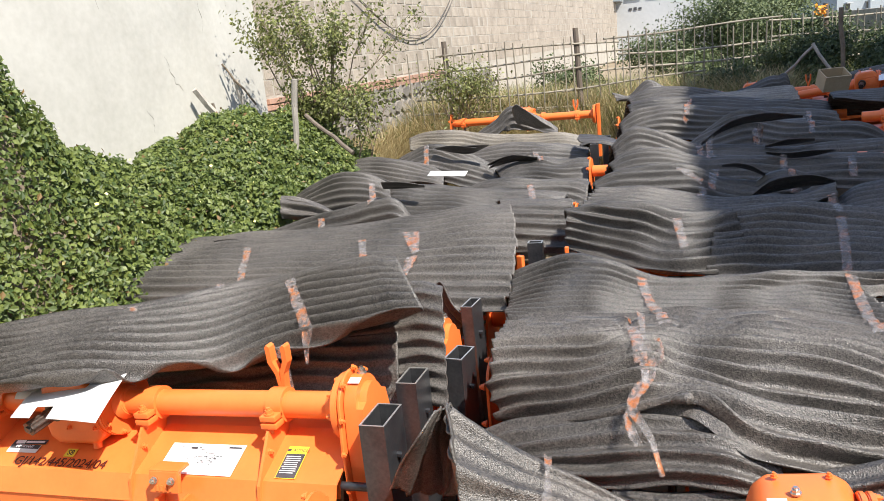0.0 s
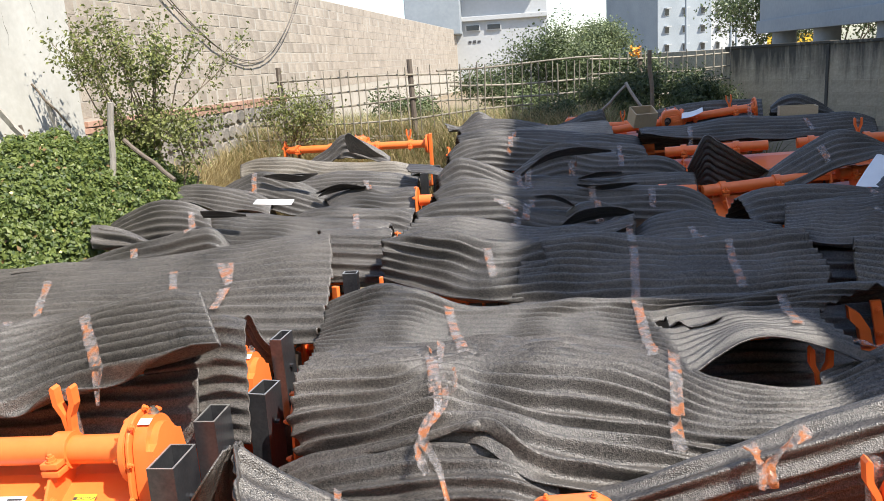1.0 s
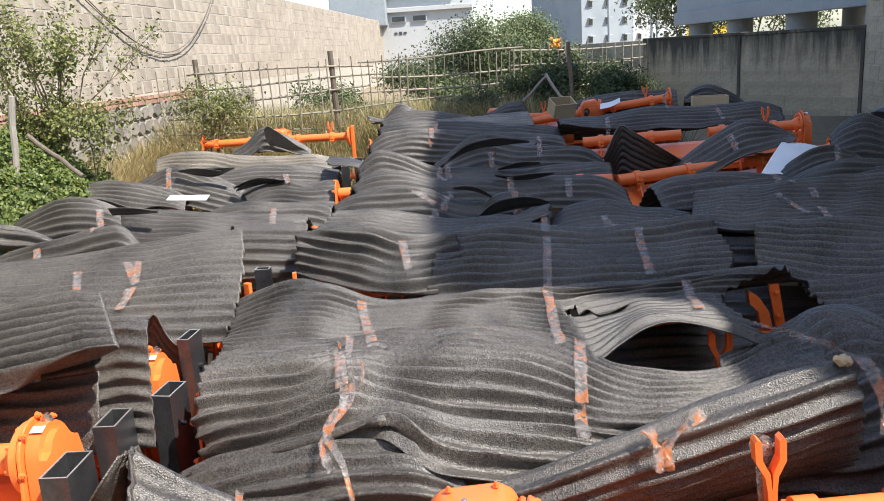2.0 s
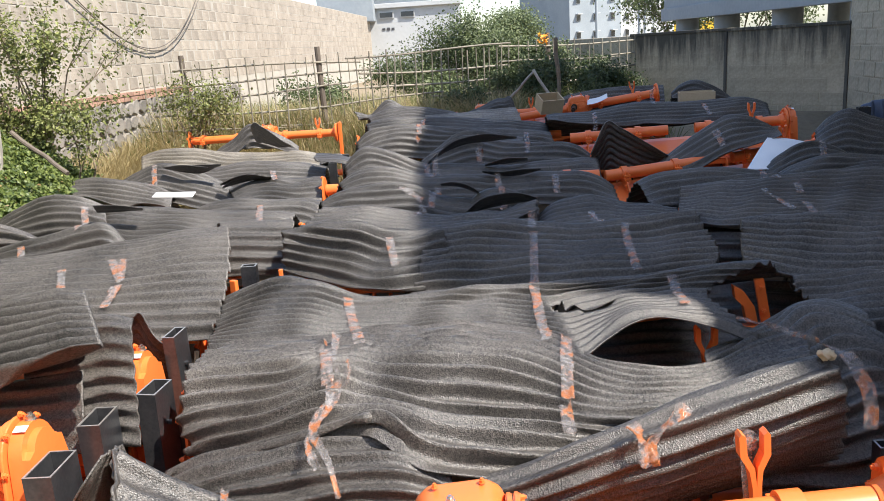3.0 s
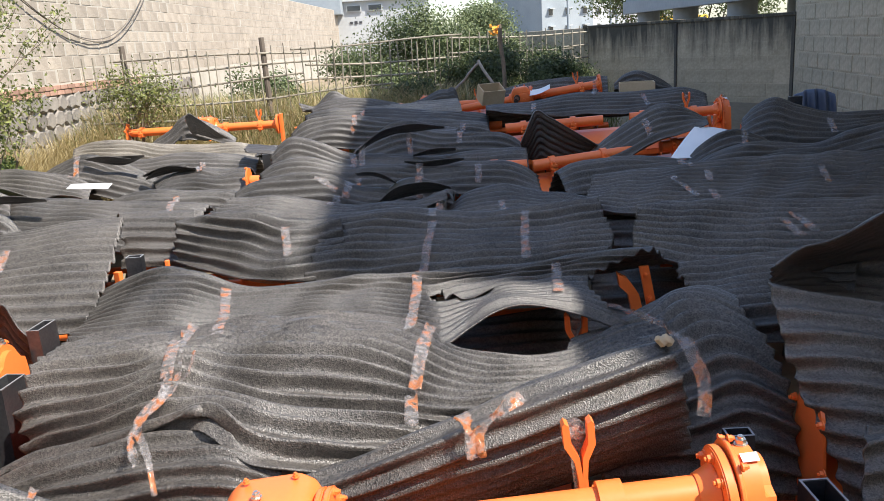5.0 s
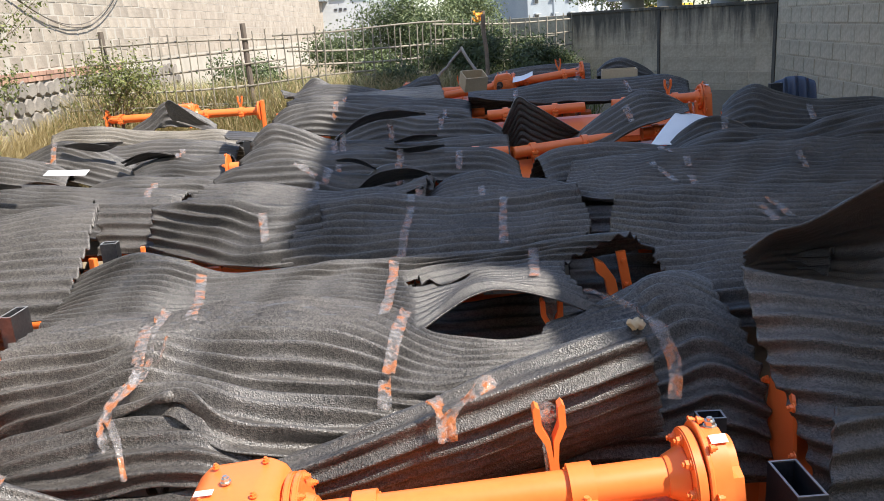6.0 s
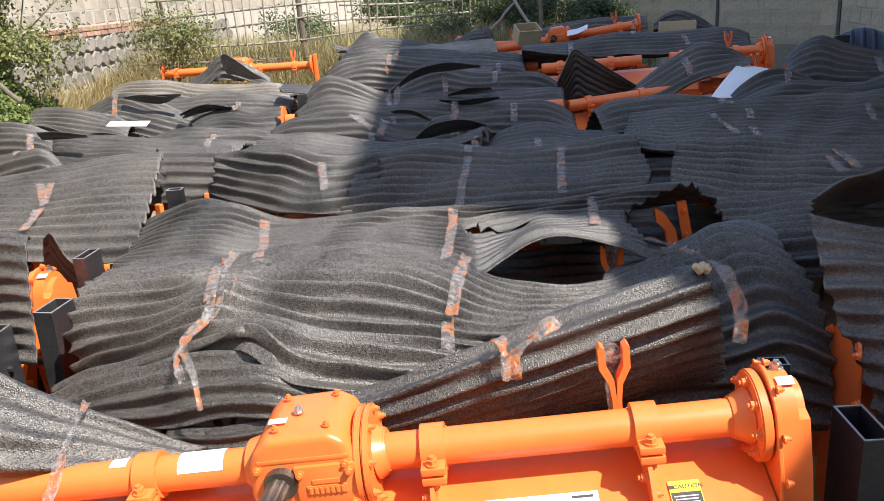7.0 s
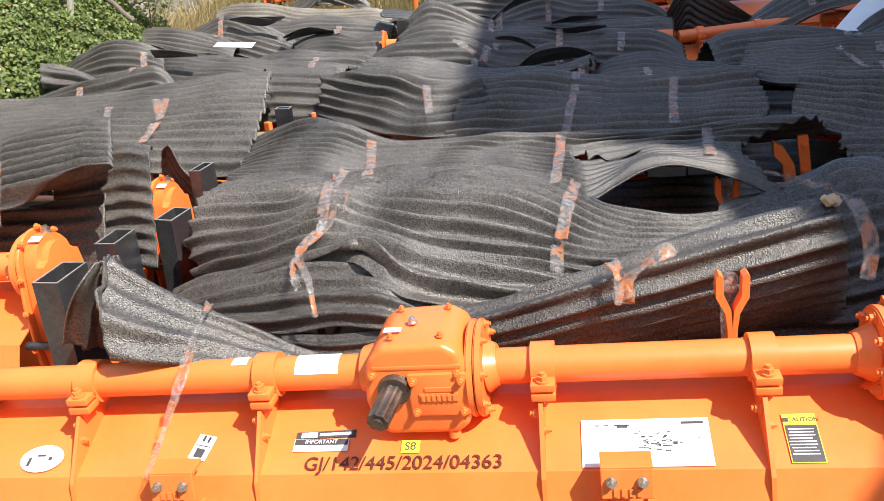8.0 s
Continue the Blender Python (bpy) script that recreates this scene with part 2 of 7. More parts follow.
def raw(name, verts, faces, mat, parent=None, smooth=False):
    """Links arrays of points and faces as one mesh object."""
    me = bpy.data.meshes.new(name)
    me.from_pydata(verts if isinstance(verts, list) else verts.tolist(), [], faces if isinstance(faces, list) else faces.tolist())
    if smooth:
        me.polygons.foreach_set("use_smooth", [True] * len(me.polygons))
    me.materials.append(mat)
    ob = new(name, me)
    if parent:
        ob.parent = parent
    return ob


def shared(name, me, parent, m):
    """One more object on an existing mesh."""
    ob = new(name, me)
    ob.parent = parent
    ob.matrix_basis = m
    return ob


def box(bm, size, at=(0, 0, 0), turn=(0, 0, 0), bevel=0.0):
    """Adds a box, bevelled, to a bmesh."""
    made = bmesh.ops.create_cube(bm, size=1, matrix=pose(*at, *turn) @ Matrix.Diagonal((*size, 1)))
    if bevel:
        edges = {e for v in made["verts"] for e in v.link_edges}
        bmesh.ops.bevel(bm, geom=list(edges), offset=bevel, segments=2, affect="EDGES", profile=0.6)
    return bm


def rod(bm, a, b, r, r2=None, sides=12, caps=True):
    """Adds a round bar from a to b to a bmesh."""
    a, b = Vector(a), Vector(b)
    d = b - a
    m = Matrix.Translation((a + b) / 2) @ d.to_track_quat("Z", "Y").to_matrix().to_4x4()
    bmesh.ops.create_cone(bm, cap_ends=caps, segments=sides, radius1=r, radius2=r if r2 is None else r2, depth=d.length, matrix=m)
    return bm


def slab(bm, outline, thick, m=None):
    """Adds a flat plate with the given outline in x and z, thick along y, to a bmesh."""
    m = m or Matrix.Identity(4)
    front = [bm.verts.new(m @ Vector((x, -thick / 2, z))) for x, z in outline]
    back = [bm.verts.new(m @ Vector((x, thick / 2, z))) for x, z in outline]
    bm.faces.new(front)
    bm.faces.new(back[::-1])
    k = len(outline)
    for i in range(k):
        bm.faces.new((front[i], back[i], back[(i + 1) % k], front[(i + 1) % k]))
    return bm


def bent(bm, profile, x0, x1, thick):
    """Adds a folded plate: a profile in y and z, swept along x from x0 to x1, of even thickness."""
    n = len(profile)
    off = []
    for i, (y, z) in enumerate(profile):
        ya, za = profile[max(i - 1, 0)]
        yb, zb = profile[min(i + 1, n - 1)]
        d = Vector((yb - ya, zb - za)).normalized()
        off.append((y - d.y * thick, z + d.x * thick))
    ring = profile + off[::-1]
    a = [bm.verts.new((x0, y, z)) for y, z in ring]
    b = [bm.verts.new((x1, y, z)) for y, z in ring]
    k = len(ring)
    for i in range(k):
        bm.faces.new((a[i], b[i], b[(i + 1) % k], a[(i + 1) % k]))
    for i in range(n - 1):
        bm.faces.new((a[i], a[i + 1], a[k - 2 - i], a[k - 1 - i]))
        bm.faces.new((b[i], b[k - 1 - i], b[k - 2 - i], b[i + 1]))
    return bm


def curve_through(points, k):
    """k points on a smooth line through the given ones."""
    p = np.array(points, float)
    step = np.r_[0, np.cumsum(np.maximum(np.hypot(*np.diff(p, axis=0).T[:2]), 1e-4))]
    step /= step[-1]
    t = np.linspace(0, 1, k)
    slope = np.gradient(p, step, axis=0) if len(p) > 2 else np.repeat((p[1:] - p[:1]), 2, axis=0)
    i = np.clip(np.searchsorted(step, t, side="right") - 1, 0, len(p) - 2)
    h = (step[i + 1] - step[i])[:, None]
    s = ((t - step[i])[:, None]) / h
    return ((2 * s**3 - 3 * s**2 + 1) * p[i] + (s**3 - 2 * s**2 + s) * h * slope[i] + (3 * s**2 - 2 * s**3) * p[i + 1] + (s**3 - s**2) * h * slope[i + 1])


def waves(u, v, seed):
    """Smooth uneven relief, about -1 to 1."""
    r = np.random.RandomState(seed)
    out = 0
    for k in range(5):
        a, b, c = r.uniform(0.8, 4.2), r.uniform(0.5, 2.6), r.uniform(0, 6.28)
        out = out + np.sin(a * 2 * u + b * 2 * v + c) * r.uniform(0.2, 0.5)
    return out / 1.4


def rib(phase):
    """Rounded ribs, a little broader than the grooves between them, about -1 to 1."""
    return np.sin(phase) - 0.15 * np.cos(2 * phase)


def strip_mesh(name, top, thick, mat, parent=None, keep=None):
    """A closed sheet of even thickness whose upper face is the grid of points top, less the cells that keep leaves out."""
    nu, nv = top.shape[:2]
    normal = np.cross(np.gradient(top, axis=0), np.gradient(top, axis=1))
    normal /= np.maximum(np.linalg.norm(normal, axis=2, keepdims=True), 1e-9)
    if normal[..., 2].mean() < 0:
        normal = -normal
    under = top - normal * thick
    verts = np.concatenate([top.reshape(-1, 3), under.reshape(-1, 3)])
    n = nu * nv
    g = np.arange(n).reshape(nu, nv)
    q = np.stack([g[:-1, :-1], g[1:, :-1], g[1:, 1:], g[:-1, 1:]], -1).reshape(-1, 4)
    if keep is not None:
        q = q[keep.ravel()]
    a, b = q.ravel(), np.roll(q, -1, axis=1).ravel()
    rim = ~np.isin(a * n + b, b * n + a)
    side = np.stack([b[rim], a[rim], a[rim] + n, b[rim] + n], -1)
    faces = np.concatenate([q, q[:, ::-1] + n, side])
    used = np.unique(faces)
    index = np.zeros(len(verts), int)
    index[used] = np.arange(len(used))
    return raw(name, verts[used], index[faces], mat, parent, smooth=True)


def rubber_sheet(yc, crest, yf, front, seed, back=0.25, amp=0.015, lam=0.085, bend=1.5, sway=0.02, near=None, label="", lift=0.02, mat=None):
    """A corrugated rubber sheet laid over a machine: a crest line (x, z at yc), a front edge (x, z at yf), a short fall behind the crest."""
    far = yc > 7.2 if near is None else not near
    r = np.random.RandomState(seed)
    nu = 80 if far else 170
    a = curve_through([(p[0], yc if len(p) < 3 else p[2], p[1]) for p in crest], nu)
    b = curve_through([(p[0], yf if len(p) < 3 else p[2], p[1]) for p in front], nu)
    if far:
        amp, lam, lift = amp * 1.5, lam * 1.05, lift * 1.6
    else:
        amp = amp * 1.4
    run = np.linalg.norm(b - a, axis=1).mean()
    nv = max(8, int((run + back) / lam * 9))
    v = np.linspace(-back / run, 1, nv)[None, :, None]
    u = np.linspace(0, 1, nu)[:, None, None]
    A, B = a[:, None], b[:, None]
    w = min(1.2, np.ptp(a[:, 0]) / 2.4)
    top = A + (B - A) * v
    fall = np.where(v > 0, np.abs(v) ** bend, -0.0)
    top[..., 2:] = A[..., 2:] + (B[..., 2:] - A[..., 2:]) * fall
    top[..., 2:] -= np.where(v < 0, 0.9 * np.abs(v * run) ** 1.5, 0)
    keep = np.clip(np.abs(v) * 6, 0, 1) * np.clip((1 - v) * 5, 0.25, 1)
    top[..., 2:] += sway * keep * waves(u * 3.0 * w, v * 1.6, seed)
    top[..., 2:] += lift * np.clip(v, 0, 1) ** 5 * np.clip(waves(u * 3.4 * w, 0 * v, seed + 31) + (0.4 if far else 0.1), 0, 1.2)
    top[..., 1:2] += 0.018 * waves(u * 4 * w, v * 0.3, seed + 50)
    normal = np.cross(np.gradient(top, axis=0), np.gradient(top, axis=1))
    normal /= np.maximum(np.linalg.norm(normal, axis=2, keepdims=True), 1e-9)
    normal *= np.sign(normal[..., 2:].mean() or 1)
    length = np.concatenate([np.zeros((nu, 1)), np.cumsum(np.linalg.norm(np.diff(top, axis=1), axis=2), axis=1)], axis=1)[..., None]
    phase = 2 * np.pi * length / lam + 0.7 * waves(u * 2 * w, v * 0.4, seed + 9)
    ridge = rib(phase) * (0.4 + 0.6 * np.clip(np.minimum(u, 1 - u) * 22 * w, 0, 1))
    top = top + normal * ridge * amp * (0.95 + 0.3 * waves(u * 2.5 * w, v * 2, seed + 17))
    ob = strip_mesh("rubber_sheet", top, 0.007, mat or RUBBER)
    tagged(ob, label or "black corrugated rubber sheet draped over stored orange tillers", "rubber sheet", "sheets over the tillers")
    return ob


def inside(x, y, outline):
    """Which points of the plan lie inside an outline."""
    hit = np.zeros(x.shape, bool)
    for (xa, ya), (xb, yb) in zip(outline, outline[1:] + outline[:1]):
        if ya != yb:
            hit ^= ((ya > y) != (yb > y)) & (x < (xb - xa) * (y - ya) / (yb - ya) + xa)
    return hit


def draped_sheet(*rails, seed=0, lam=0.08, amp=0.011, sway=0.006, holes=(), ragged=0.0, fine=1.0, label="", mat=None):
    """A corrugated rubber sheet through a few rails, from its back edge to its front edge; the ridges run along the rails."""
    r = np.random.RandomState(seed)
    span = max(np.linalg.norm(np.diff(np.array(p), axis=0), axis=1).sum() for p in rails)
    nu = int(np.clip(span / 0.011, 60, 230) * fine)
    lines = np.stack([curve_through(p, nu) for p in rails])
    k = len(rails)
    if k > 2:
        slope = np.gradient(lines, axis=0)
    else:
        slope = np.repeat(lines[1:] - lines[:1], 2, axis=0)
    across = np.linalg.norm(np.diff(lines, axis=0), axis=2).sum(0)
    count = across.mean() / lam
    nv = int(np.clip(count * 11, 14, 190) * fine)
    t = np.linspace(0, k - 1, nv)
    i = np.clip(t.astype(int), 0, k - 2)
    s = (t - i)[:, None, None]
    top = ((2 * s**3 - 3 * s**2 + 1) * lines[i] + (s**3 - 2 * s**2 + s) * slope[i] + (3 * s**2 - 2 * s**3) * lines[i + 1] + (s**3 - s**2) * slope[i + 1])
    top = top.transpose(1, 0, 2).copy()
    u, v = np.linspace(0, 1, nu)[:, None], np.linspace(0, 1, nv)[None, :]
    w = span / 1.3
    calm = np.clip(np.minimum(v, 1 - v) * 6, 0.15, 1)
    top[..., 2] += sway * calm * waves(u * 4 * w, v * 1.6, seed)
    top[..., :2] += (0.010 * waves(u * 0 + 1.3, v * 9, seed + 50) * np.clip(1 - np.minimum(u, 1 - u) * 12, 0, 1))[..., None]
    normal = np.cross(np.gradient(top, axis=0), np.gradient(top, axis=1))
    normal /= np.maximum(np.linalg.norm(normal, axis=2, keepdims=True), 1e-9)
    normal *= np.sign(normal[..., 2].mean() or 1)
    run = np.concatenate([np.zeros((nu, 1)), np.cumsum(np.linalg.norm(np.diff(top, axis=1), axis=2), axis=1)], axis=1)
    whole = run[:, -1:]
    phase = 2 * np.pi * count * run / whole + 0.8 * waves(u * 2.2 * w, v * 0.5, seed + 9)
    tight = np.clip(whole / whole.mean(), 0.55, 1.25)
    ridge = rib(phase)
    top = top + normal * (ridge * amp * tight * (0.9 + 0.35 * waves(u * 3 * w, v * 2, seed + 17)))[..., None]
    mid = (top[:-1, :-1] + top[1:, 1:]) / 2
    keep = np.ones(mid.shape[:2], bool)
    for outline in holes:
        keep &= ~inside(mid[..., 0], mid[..., 1], outline)
    if ragged:
        cut = ragged / span * (1 + waves(v * 7, 0 * v, seed + 3) + r.uniform(-0.25, 0.25, (1, nv)))[:, :-1]
        keep &= (u[:-1] > cut) & (u[:-1] < 1 - cut[:, ::-1])
    ob = strip_mesh("rubber_sheet", top, 0.007, mat or RUBBER, keep=keep)
    return tagged(ob, label or "black corrugated rubber sheet draped over stored orange tillers", "rubber sheet", "sheets over the tillers")


# ---- ground ----
def ground_height(x, y):
    """Flat yard, with a grassy bank behind and along the far side."""
    bank = 0.95 * np.clip((y - 13.2) / 1.6, 0, 1) + 0.0 * x
    side = 0.75 * np.clip((-4.0 - x) / 1.2, 0, 1)
    yard = 0.24 * np.clip((y - 6.5) / 4.0, 0, 1)
    return np.maximum(np.maximum(bank, side), yard)


def ground_sheet():
    lines = np.r_[-900, -300, -100, -40, np.arange(-16, 20, 0.5), 40, 100, 300, 900]
    far = np.r_[-900, -300, -80, -30, np.arange(-8, 44, 0.5), 80, 200, 500, 1200]
    X, Y = np.meshgrid(lines, far, indexing="ij")
    Z = ground_height(X, Y) + 0.02 * np.sin(X * 2.1) * np.sin(Y * 1.7)
    g = np.arange(X.size).reshape(X.shape)
    q = np.stack([g[:-1, :-1], g[1:, :-1], g[1:, 1:], g[:-1, 1:]], -1).reshape(-1, 4)
    ob = raw("ground", np.stack([X, Y, Z], -1).reshape(-1, 3), q, SOIL, smooth=True)
    tagged(ob, "dry brown soil of a storage yard", "ground", kind="structure")


ground_sheet()


# ---- white plastered wall and block wall ----
def wall_box(name, a, b, z0, z1, thick, mat, label):
    """A straight wall between two points of the plan."""
    a, b = Vector((*a, 0)), Vector((*b, 0))
    d = b - a
    bm = box(bmesh.new(), (d.length, thick, z1 - z0), (0, 0, 0), bevel=0.012)
    ob = part(name, bm, mat)
    ob.matrix_world = Matrix.Translation((a + b) / 2 + Vector((0, 0, (z0 + z1) / 2))) @ pose(0, 0, 0, 0, 0, math.degrees(math.atan2(d.y, d.x)))
    return tagged(ob, label, "wall", kind="structure")


wall_box("wall_white", (-5.38, -6), (-5.38, 10.78), 0, 6.5, 0.3, PLASTER, "tall white plastered wall with fine cracks and stains")


def wall_cracks():
    """Fine cracks and small scars in the white plaster."""
    wall = bpy.data.objects["wall_white"]
    inv = wall.matrix_world.inverted()
    r = np.random.RandomState(77)
    for y, z, run, rise, steps in ((7.3, 2.2, 0.0, -0.03, 10), (8.1, 3.3, 0.02, -0.03, 12), (9.0, 2.5, 0.015, -0.03, 14), (9.7, 3.1, 0.0, -0.035, 12), (8.6, 2.0, 0.01, -0.03, 8), (6.8, 3.4, 0.01, -0.04, 10), (10.2, 3.5, 0.0, -0.04, 16)):
        verts, faces = [], []
        for s in range(steps):
            half = 0.003 * (1 - abs(2 * s / steps - 1)) + 0.0008
            verts += [inv @ Vector((-5.2285, y, z - half)), inv @ Vector((-5.2285, y + half, z + half))]
            y, z = y + run + r.normal(0, 0.014), z + rise + r.normal(0, 0.012)
            if s:
                q = 2 * s
                faces.append((q - 2, q - 1, q + 1, q))
        raw("crack", [tuple(v) for v in verts], faces, STAIN, wall)


wall_cracks()


def block_wall():
    """Concrete blocks in courses over a brick course and a rubble stone base."""
    x, y0, y1, top = -5.42, 10.8, 46.0, 3.95
    base = wall_box("wall_block", (x - 0.1, y0), (x - 0.1, y1), 0, top, 0.3, MORTAR, "unplastered grey block wall on a rubble stone base")
    inv = base.matrix_world.inverted()
    r = np.random.RandomState(5)
    face = x + 0.06
    bm = box(bmesh.new(), (0.05, 0.392, 0.192), bevel=0.006)
    first = part("block", bm, BLOCK, base)
    first_m = first.data
    n, z = 0, 1.94
    rest_v, rest_f = [], []
    for course in range(10):
        y = y0 + 0.2 + (0.2 if course % 2 else 0)
        while y < y1 - 0.25:
            m = pose(face - 0.031 + r.uniform(-0.003, 0.004), y, z + 0.1, 0, 0, r.uniform(-1, 1))
            if y < 21.5:
                if n == 0:
                    first.matrix_basis = inv @ m
                else:
                    shared("block", first_m, base, inv @ m @ Matrix.Diagonal((1, r.uniform(0.8, 1.03), r.uniform(0.88, 1.05), 1)))
                n += 1
            else:
                k = len(rest_v)
                for sx, sy, sz in ((-1, -1, -1), (-1, 1, -1), (-1, 1, 1), (-1, -1, 1), (1, -1, -1), (1, 1, -1), (1, 1, 1), (1, -1, 1)):
                    rest_v.append(tuple(inv @ m @ Vector((sx * 0.025, sy * 0.192, sz * 0.092))))
                rest_f += [tuple(k + i for i in f) for f in ((4, 5, 6, 7), (0, 3, 2, 1), (0, 1, 5, 4), (3, 7, 6, 2), (0, 4, 7, 3), (1, 2, 6, 5))]
            y += 0.4
        z += 0.2
    tagged(raw("far_blocks", rest_v, rest_f, BLOCK, base), kind="stuff")
    # brick course
    bm = box(bmesh.new(), (0.06, 0.215, 0.065), bevel=0.005)
    bricks = part("brick", bm, BRICK, base)
    k = 0
    for row in range(2):
        for i in range(30):
            m = inv @ pose(face + r.uniform(-0.006, 0.012), y0 + 0.2 + i * 0.235 + row * 0.11, 1.80 + row * 0.078, 0, 0, r.uniform(-2, 2))
            if k == 0:
                bricks.matrix_basis = m
            else:
                shared("brick", bricks.data, base, m)
            k += 1
    # rubble base: three cut shapes, turned and scaled
    shapes = []
    for s in range(3):
        bm = bmesh.new()
        rr = np.random.RandomState(40 + s)
        k = 7
        ring = [(math.cos(2 * math.pi * i / k) * rr.uniform(0.12, 0.165), math.sin(2 * math.pi * i / k) * rr.uniform(0.10, 0.14)) for i in range(k)]
        slab(bm, ring, 0.06)
        top_edges = [e for e in bm.edges if all(v.co.y < 0 for v in e.verts)]
        bmesh.ops.bevel(bm, geom=top_edges, offset=0.015, segments=1, affect="EDGES")
        shapes.append(bm)
    stones = [part("stone", bm, STONE, base) for bm in shapes]
    used = set()
    for row in range(5):
        for i in range(38):
            s = int(r.randint(3))
            m = inv @ pose(face + 0.012, y0 + 0.15 + i * 0.27 + (row % 2) * 0.13 + r.uniform(-0.03, 0.03), 1.66 - row * 0.235 + r.uniform(-0.02, 0.02), 0, r.uniform(-25, 25), 90) @ Matrix.Diagonal((r.uniform(0.85, 1.2), 1, r.uniform(0.85, 1.15), 1))
            if s not in used:
                used.add(s)
                stones[s].matrix_basis = m
            else:
                shared("stone", stones[s].data, base, m)
    for s in range(3):
        if s not in used:
            bpy.data.objects.remove(stones[s])


# ---- right boundary wall and its raised bay ----
RIGHT = [Vector((3.26, 18.3)), Vector((4.60, 16.6)), Vector((5.93, 14.95))]


def right_wall():
    for i in range(2):
        a, b = RIGHT[i], RIGHT[i + 1]
        w = wall_box(f"wall_right_{i + 1}", a, b, 0, 2.26 - 0.02 * i, 0.2, ALGAE_WALL, "weathered grey rendered yard wall, black algae along its top")
        d = b - a
        r = np.random.RandomState(11 + i)
        first = None
        for course in range(8):
            for c in range(5):
                m = pose(-d.length / 2 + 0.24 + c * 0.41 + (0.12 if course % 2 else 0), -0.094 + r.uniform(-0.003, 0.004), -0.85 + course * 0.215)
                if first is None:
                    first = part("block", box(bmesh.new(), (0.395, 0.02, 0.20), bevel=0.006), ALGAE_WALL, w)
                    first.matrix_basis = m
                elif m.translation.x < d.length / 2 - 0.2:
                    shared("block", first.data, w, m)
        bm = box(bmesh.new(), (d.length, 0.24, 0.05), (0, 0, 1.14), bevel=0.01)
        part("coping", bm, ALGAE_WALL, w)
        bm = box(bmesh.new(), (0.05, 0.03, 2.2), (d.length / 2 - 0.03, -0.105, 0), bevel=0.005)
        part("joint", bm, STAIN, w)
    wall_box("wall_right_7", RIGHT[0], (1.75, 20.2), 0, 2.26, 0.2, GREY_WALL, "weathered grey yard wall running on behind the fence")
    tall = wall_box("wall_right_3", RIGHT[2] + Vector((0.05, -0.02)), (5.35, 7.6), 0, 6.9, 0.25, GREY_WALL, "taller bare block boundary wall, grey and weathered")
    inv = tall.matrix_world.inverted()
    r = np.random.RandomState(8)
    first = None
    d = (Vector((5.35, 7.6)) - RIGHT[2])
    count = int(d.length / 0.42)
    for course in range(14):
        for i in range(count):
            m = Matrix.Translation((-d.length / 2 + 0.3 + i * 0.42 + (0.2 if course % 2 else 0), 0, -2.5 + course * 0.22))
            m = m @ pose(0, -0.118 + r.uniform(-0.003, 0.005), 0)
            if first is None:
                first = part("block", box(bmesh.new(), (0.40, 0.03, 0.20), bevel=0.008), GREY_WALL, tall)
                first.matrix_basis = m
            else:
                shared("block", first.data, tall, m)
    # Out of view: both stepped heights are set to shade the right-hand sheets.
    wall_box("wall_right_4", (5.35, 7.6), (5.27, 2.45), 0, 7.05, 0.25, GREY_WALL, "taller bare boundary wall, unseen, its height set to cast shade")
    wall_box("wall_right_5", (5.27, 2.45), (5.24, 0.8), 0, 6.3, 0.25, GREY_WALL, "taller bare boundary wall one step lower, unseen, its height set to cast shade")
    wall_box("wall_right_6", (5.24, 0.8), (5.1, -6), 0, 2.9, 0.25, GREY_WALL, "plain low boundary wall")
    # Unseen wall added behind the camera; its height keeps sky light off the fronts.
    wall_box("wall_back", (-5.4, -3.2), (5.1, -3.2), 0, 7.0, 0.25, GREY_WALL, "plain tall wall behind the camera, unseen, raised to cut sky light")


# ---- buildings ----
def window_set(parent, bm_size, cells, at, mat=GLASS_DARK, frame_mat=WHITE_PAINT):
    for x, z in cells:
        w = part("window", box(bmesh.new(), (bm_size[0] * 1.15, 0.12, bm_size[1] * 1.15), (x, at, z)), frame_mat, parent)
        part("pane", box(bmesh.new(), (bm_size[0], 0.04, bm_size[1]), (x, at - 0.06, z)), mat, w)
        part("sunshade", box(bmesh.new(), (bm_size[0] * 1.3, 0.5, 0.08), (x, at - 0.2, z + bm_size[1] * 0.68)), frame_mat, w)


def storey_block(z0, z1):
    """The tall part of the building, unseen, sized to cast the yard's shade."""
    plan = [(0, 0), (9, 0), (9, 10), (0, 10)]
    bm = bmesh.new()
    low, high = [[bm.verts.new((x, y, z)) for x, y in plan] for z in (z0, z1)]
    bm.faces.new(low[::-1])
    bm.faces.new(high)
    for i in range(4):
        bm.faces.new((low[i], low[(i + 1) % 4], high[(i + 1) % 4], high[i]))
    return bm


